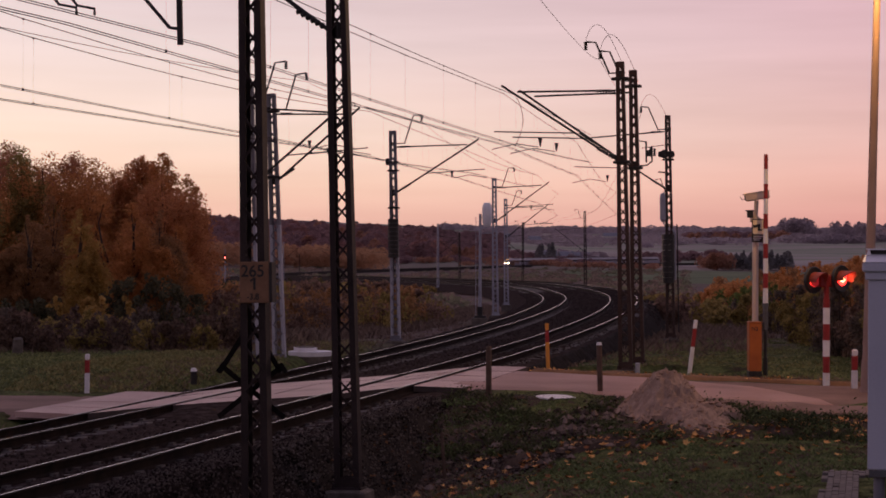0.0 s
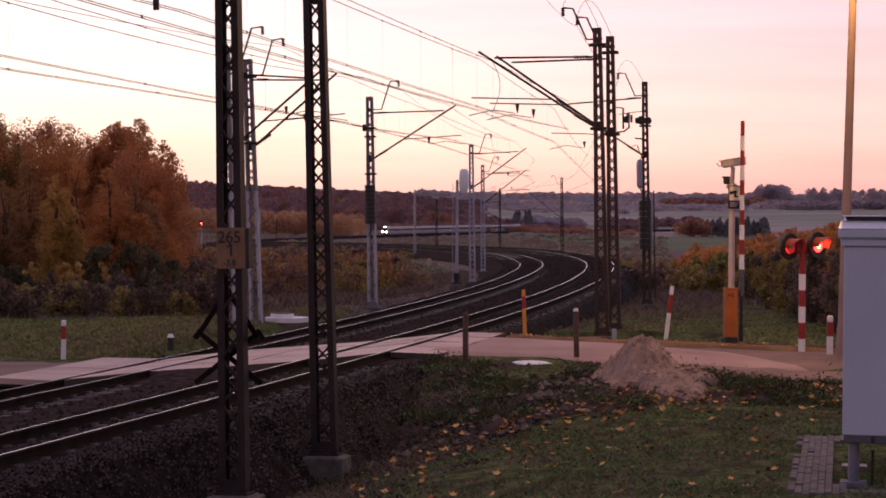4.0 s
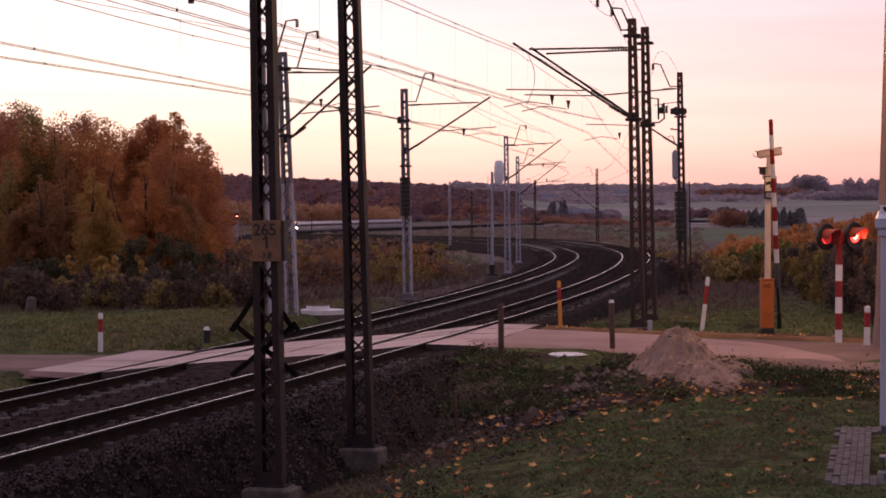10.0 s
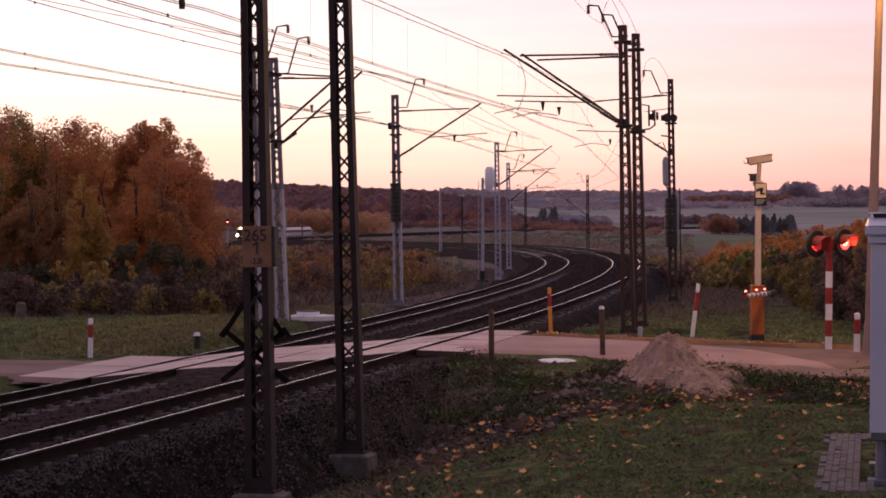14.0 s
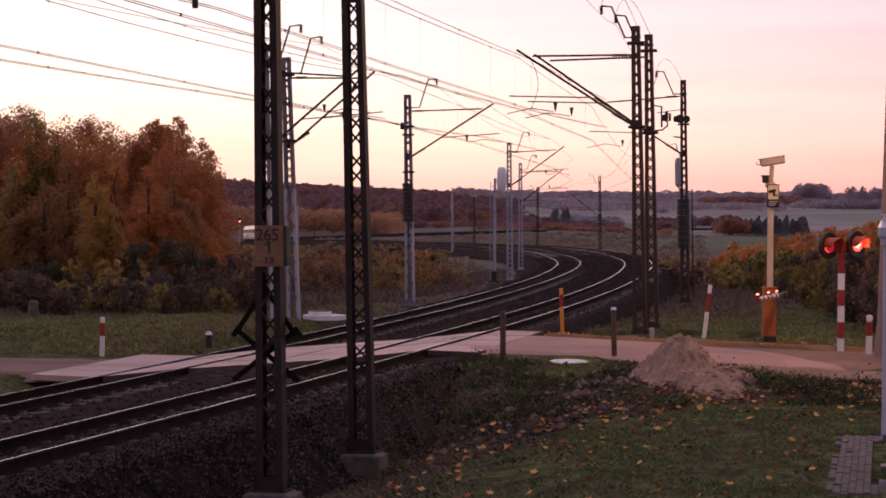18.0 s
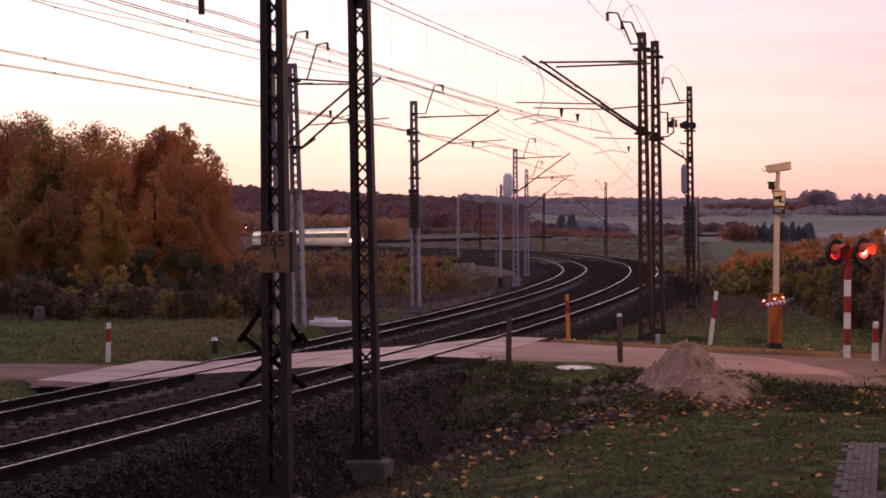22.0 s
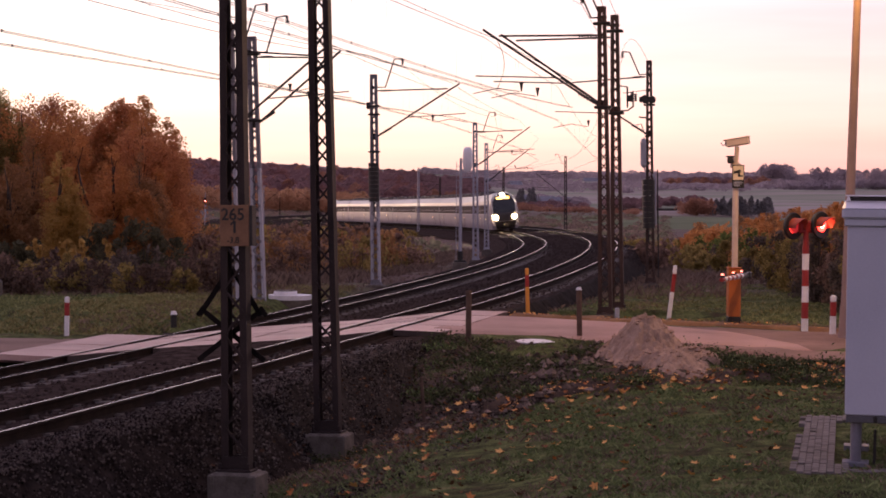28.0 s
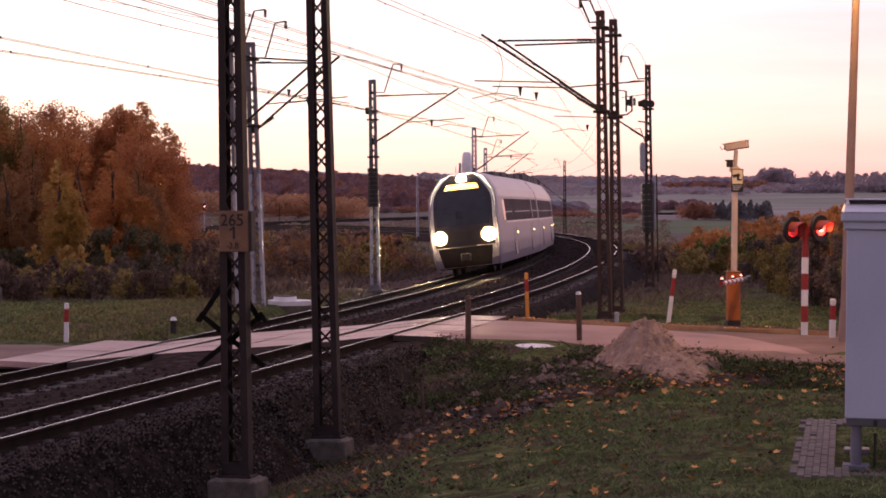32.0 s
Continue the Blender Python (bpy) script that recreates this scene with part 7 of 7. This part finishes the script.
blades("grass", 12000, 4.5, 15, 44, 62, 0.07, PALEGRASS, "pale dry grass slope beyond the road", patchy(0.5, 0.0, 6), wide=0.016)
blades("grass", 5000, 2.5, 15, 38.3, 41, 0.07, DRYGRASS, "dry grass on the road's verge", lambda x, y, U: y < np.interp(x, ROAD_X, ROAD_BACK) + 2.2, wide=0.016)
blades("grass", 30000, 4, 24, 68, 130, 0.22, DRYGRASS, "tall dry grass along the line", None, wide=0.015, lean=0.45)
blades("grass", 64000, -22, 6, 58, 150, 0.36, DRYGRASS, "tall dry grass inside the curve", lambda x, y, U: U < -4.5, wide=0.017, lean=0.45)

blades("grass", 9000, -17, -5, 27.5, 34.2, 0.10, DRYGRASS, "dry grass below the dirt road", None, wide=0.01)
blades("grass", 30000, -9, -1.5, 39.8, 64, 0.09, PALEGRASS, "pale grass beside the far shoulder of the line", lambda x, y, U: U > -6.5, wide=0.014)
blades("grass", 9000, -4, 8, 57, 112, 0.14, DRYGRASS, "sparse withered grass at the foot of the ballast", lambda x, y, U: U > -4.6, wide=0.013)
blades("grass", 9000, 1.5, 9, 41, 76, 0.08, DRYGRASS, "dry grass on the shoulder of the line", lambda x, y, U: (U > 5.9) & (U < 9), wide=0.016, umin=5.9)
blades("grass", 16000, 3, 14, 44, 112, 0.22, DRYGRASS, "withered scrub on the outer shoulder of the curve", lambda x, y, U: (U > 6.2) & (U < 10.5) & (y > 55), wide=0.014, lean=0.45, umin=6.2)
blades("grass", 12000, -9, -0.5, 40, 62, 0.10, DRYGRASS, "withered grass on the far shoulder of the line", lambda x, y, U: U > -4.0, wide=0.012)
blades("grass", 7000, -2.2, 1.5, 22, 34, 0.09, DRYGRASS, "sparse dead grass on the ballast shoulder", lambda x, y, U: U < 8.2, umin=6.3)
# low broad-leaved weeds on the bank
wc = []
while len(wc) < 300:
    x, y = rng.uniform(0.2, 9.5), rng.uniform(27.6, 34.5)
    fr = np.interp(x, ROAD_X, ROAD_FRONT)
    if fr - 5.4 < y < fr - 0.55 and y < dirt_front(x) and noise.noise((x * 0.9, y * 0.9, 3)) > 0.02 and math.hypot(x - 4.3, (y - 31.0) * 0.7) > 1.0 and not (abs(x - 4.35) < 0.42 and y < 31) and math.hypot(x - 2.45, (y - 33.2) * 0.7) > 0.75:
        wc.append((x, y, 0.08 + 0.22 * rng.random()))
wz = ground_z(np.array([a for a, b, c in wc]), np.array([b for a, b, c in wc]))
wp = np.concatenate([np.stack([a + rng.normal(size=60) * c * 0.7, b + rng.normal(size=60) * c * 0.7, z + np.abs(rng.normal(size=60)) * c * 0.32 + 0.01], 1) for (a, b, c), z in zip(wc, wz)])
wq = np.arange(len(wp)) // 60 % 6 < 1
GREENWEED = mat("fresh_green_weeds", (0.070, 0.105, 0.038), (0.17, 0.215, 0.085), 0.9, 0.9, 0, 0, 5, island=0.8, spec=0.15)
tagged(new("weeds", quads(wp[~wq], 0.024, WEED, "weeds", 1.7)), "dark broad-leaved weeds on the bank", "weeds", kind="stuff")
tagged(new("weeds", quads(wp[wq], 0.028, GREENWEED, "weeds", 1.9)), "fresh green weeds on the bank", "weeds", kind="stuff")

# weeds against the mast foundations
fp = []
for x, y, r in ((-1.87, 21.5, 0.42), (-0.98, 26.0, 0.45)):
    for _ in range(26):
        t, e = rng.uniform(3.3, 6.1), r + 0.12 * rng.random()
        a, b = x + e * math.cos(t), y + e * math.sin(t)
        z = float(ground_z([a], [b])[0])
        fp.append(np.stack([a + rng.normal(size=40) * 0.06, b + rng.normal(size=40) * 0.06, z + np.abs(rng.normal(size=40)) * 0.07], 1))
tagged(new("weeds", quads(np.concatenate(fp), 0.022, WEED, "weeds", 1.9)), "dark weeds against the mast foundations", "weeds", kind="stuff")

# fallen leaves
LEAFF = mat("fallen_leaf", (0.52, 0.19, 0.055), (0.76, 0.42, 0.14), 2, 0.8, 0, 0, 9, island=0.9, spec=0.2, dirt=(0.20, 0.08, 0.035))
lv, lf = [], []


def bed_z(x, y):
    """Height of the ballast bed's surface at x, y."""
    S, U = lateral(np.array([x]), np.array([y]))
    return on_line(S[0]).z + ballast_h(U[0]) if U[0] < 7.4 else float((ground_z([x], [y]) + uneven([x], [y], U))[0])


def fallen(x, y, size):
    z = max(float(ground_z([x], [y])[0]), bed_z(x, y)) + 0.035
    t, tx, ty = rng.random() * 6.28, rng.normal() * 0.35, rng.normal() * 0.35
    k = len(lv)
    m = Matrix.Translation((x, y, z)) @ Euler((tx, ty, t)).to_matrix().to_4x4()
    for a, r in ((90, 1.0), (62, 0.55), (35, 0.95), (5, 0.5), (-30, 0.8), (-90, 0.35), (-150, 0.8), (175, 0.5), (145, 0.95), (118, 0.55)):
        lv.append(tuple(m @ Vector((size * r * math.cos(radians(a)), size * r * math.sin(radians(a)), 0.25 * size * r * r))))
    lv.append(tuple(m @ Vector((0, 0, 0))))
    for i in range(10):
        lf.append((k + 10, k + i, k + (i + 1) % 10))


for _ in range(1000):
    x, y = rng.uniform(-2.2, 7.5), rng.uniform(17.5, 30.5)
    S, U = lateral(np.array([x]), np.array([y]))
    if U[0] > 6.8 and not (y < 24.2 and x > 3.9 + (y - 19) * 0.245) and rng.random() < 0.35 + 0.5 * max(0, noise.noise((x * 0.6, y * 0.6, 8))):
        fallen(x, y, 0.035 + 0.05 * rng.random())
for cx, cy, n in ((1.5, 29.0, 26), (3.5, 28.6, 14), (0.6, 27.0, 12), (1.0, 26.0, 8), (-0.9, 25.6, 8), (4.6, 29, 12), (7.5, 28.5, 12), (2.6, 28, 16), (6.2, 28.2, 14)):
    for _ in range(n):
        fallen(cx + rng.normal() * 0.4, cy + rng.normal() * 0.5, 0.045 + 0.05 * rng.random())
for _ in range(420):
    x = rng.uniform(2.0, 8.2)
    fallen(x, 28.9 + rng.normal() * 0.42, 0.03 + 0.035 * rng.random())
for _ in range(420):
    x = rng.uniform(1.5, 12)
    fallen(x, float(np.interp(x, ROAD_X, ROAD_BACK)) + 0.1 + abs(rng.normal()) * 0.55, 0.03 + 0.03 * rng.random())
tagged(raw("fallen_leaves", lv, lf, LEAFF), "scattered orange and yellow fallen maple leaves", "leaves", kind="stuff")

# older, dark brown litter
lv, lf = [], []
for k in range(2600):
    x, y = (rng.uniform(-2.4, 9.0), rng.uniform(17.0, 33.0)) if k < 1500 else (rng.uniform(-2.0, 2.0), rng.uniform(25.0, 34.0))
    S, U = lateral(np.array([x]), np.array([y]))
    if U[0] > 6.0 and y < np.interp(x, ROAD_X, ROAD_FRONT) - 0.2 and not (y < 24 and x > 3.9 + (y - 19) * 0.245):
        fallen(x, y, 0.025 + 0.03 * rng.random())
tagged(raw("leaf_litter", lv, lf, mat("old_leaf_litter", (0.05, 0.025, 0.014), (0.16, 0.075, 0.035), 2, 0.9, 0, 0, 9, island=0.9, spec=0.2)), "dark brown leaf litter in the grass", "leaves", kind="stuff")

# loose ballast stones
STONE = mat("ballast_stone", (0.016, 0.013, 0.012), (0.110, 0.088, 0.079), 3, 0.95, 0, 0.3, 40, island=0.9, spec=0.0)
DUSTSTONE = mat("dusty_rubble_stone", (0.018, 0.015, 0.014), (0.150, 0.122, 0.110), 3, 0.95, 0, 0.3, 40, island=0.9, spec=0.02)
OCT = np.array([(1, 0, 0), (0, 1, 0), (-1, 0, 0), (0, -1, 0), (0, 0, 1), (0, 0, -1)], float)
OCF = [(0, 1, 4), (1, 2, 4), (2, 3, 4), (3, 0, 4), (1, 0, 5), (2, 1, 5), (3, 2, 5), (0, 3, 5)]


def stones(name, n, s0, s1, u0, u1, size, label, material=STONE, fade=False):
    s, u = rng.uniform(s0, s1, n), rng.uniform(u0, u1, n)
    if fade:
        u = u0 + (u1 - u0) * (1 - np.sqrt(rng.random(n)))
    x, y, z, t = (np.interp(s, LINE_S, a) for a in (_x, _y, _z, _th))
    h = np.interp(u, [a for a, b in PROFILE], [b for a, b in PROFILE])
    c = np.stack([x + u * np.cos(t), y - u * np.sin(t), z + h + 0.012], 1)
    keep = ~((c[:, 1] > 33.9) & (c[:, 1] < 41.0) & (u > -2.2) & (u < 6.1))
    g = ground_z(c[:, 0], c[:, 1])
    c[:, 2] = np.maximum(c[:, 2], g + 0.01)
    c = c[keep]
    n = len(c)
    k = size * (0.6 + 0.9 * rng.random(n))
    v = OCT[None] * (0.7 + 0.6 * rng.random((n, 6, 1))) * k[:, None, None]
    q = rng.normal(size=(n, 3, 3))
    q = np.linalg.qr(q)[0]
    v = np.einsum("nij,nkj->nki", q, v) + c[:, None]
    me = bpy.data.meshes.new(name)
    me.from_pydata(v.reshape(-1, 3).tolist(), [], [tuple(6 * i + a for a in f) for i in range(n) for f in OCF])
    me.materials.append(material)
    return tagged(new(name, me), label, "ballast", kind="stuff")


stones("ballast_stones", 26000, -16, -2.5, 5.0, 9.2, 0.016, "loose dark ballast stones on the shoulder", fade=True)
stones("ballast_stones", 15000, -4.5, 9, 5.4, 9.8, 0.014, "dusty stones and rubble below the crossing", DUSTSTONE, fade=True)
stones("ballast_stones", 9000, -5, 8, 5.8, 9.0, 0.021, "coarse rubble on the slope below the crossing", DUSTSTONE)
stones("ballast_stones", 15000, -16, 50, -1.9, 5.5, 0.028, "loose dark ballast stones between the rails", BALLAST)
stones("ballast_stones", 16000, 50, 130, -1.9, 6.2, 0.040, "loose dark ballast stones between the rails", BALLAST)

# clods and rubble on the bank below the heap
CLOD = mat("earth_clod", (0.05, 0.037, 0.031), (0.26, 0.195, 0.165), 3, 0.98, 0, 0.5, 30, island=0.7, spec=0.05)
cv, cf = [], []
for i in range(1640):
    x = rng.uniform(-0.4, 9.0) if rng.random() < 0.5 else rng.uniform(0.3, 4.0)
    y = rng.uniform(27.8, 33.5)
    if i >= 1500:
        x, y = 3.35 + rng.normal() * 0.65, 31.0 + rng.normal() * 0.9
    if y > np.interp(x, ROAD_X, ROAD_FRONT) - 0.2:
        continue
    z = float(ground_z([x], [y])[0])
    k = len(cv)
    r = 0.014 + 0.085 * rng.random() ** 4.5 if i < 1500 else 0.03 + 0.085 * rng.random() ** 2
    for p in OCT:
        p = p * r * (0.45 + 1.0 * rng.random())
        cv.append((x + p[0], y + p[1], z + r * 0.35 + p[2] * 0.75))
    cf += [tuple(k + a for a in f) for f in OCF]
tagged(raw("earth_clods", cv, cf, CLOD), "clods of earth and rubble on the bank", "rubble", kind="stuff")


# ---- what moves ----
def boom_pose(a):
    """Boom raised by a degrees above the level, pointing across the road."""
    return Matrix.Translation((7.58, 40.0, 1.35)) @ Matrix.Rotation(radians(-TURN), 4, "Z") @ Matrix.Rotation(radians(90 - a), 4, "X")


def motions():
    steps = [k * 0.5 for k in range(65)]
    for i, car in enumerate(cars):
        walk(car, [(t, line_pose(front_at(t) + 9.48 + CAR * i, flip=(i == 7))) for t in steps])
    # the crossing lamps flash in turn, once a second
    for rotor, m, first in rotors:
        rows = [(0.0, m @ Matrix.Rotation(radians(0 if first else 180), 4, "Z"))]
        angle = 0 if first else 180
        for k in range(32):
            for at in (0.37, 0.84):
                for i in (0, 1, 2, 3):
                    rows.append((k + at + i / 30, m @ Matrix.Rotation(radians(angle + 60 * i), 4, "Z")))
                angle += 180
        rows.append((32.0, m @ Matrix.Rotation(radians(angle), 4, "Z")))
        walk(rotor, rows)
    walk(boom, [(t, boom_pose(a)) for t, a in ((0.0, 90), (9.0, 90), (9.5, 83), (10.0, 69), (10.5, 55), (11.0, 43), (11.5, 32), (12.0, 22), (12.5, 14.5), (13.0, 9), (13.5, 4.5), (14.0, 1.5), (14.5, 1.0), (32.0, 1.0))])


motions()
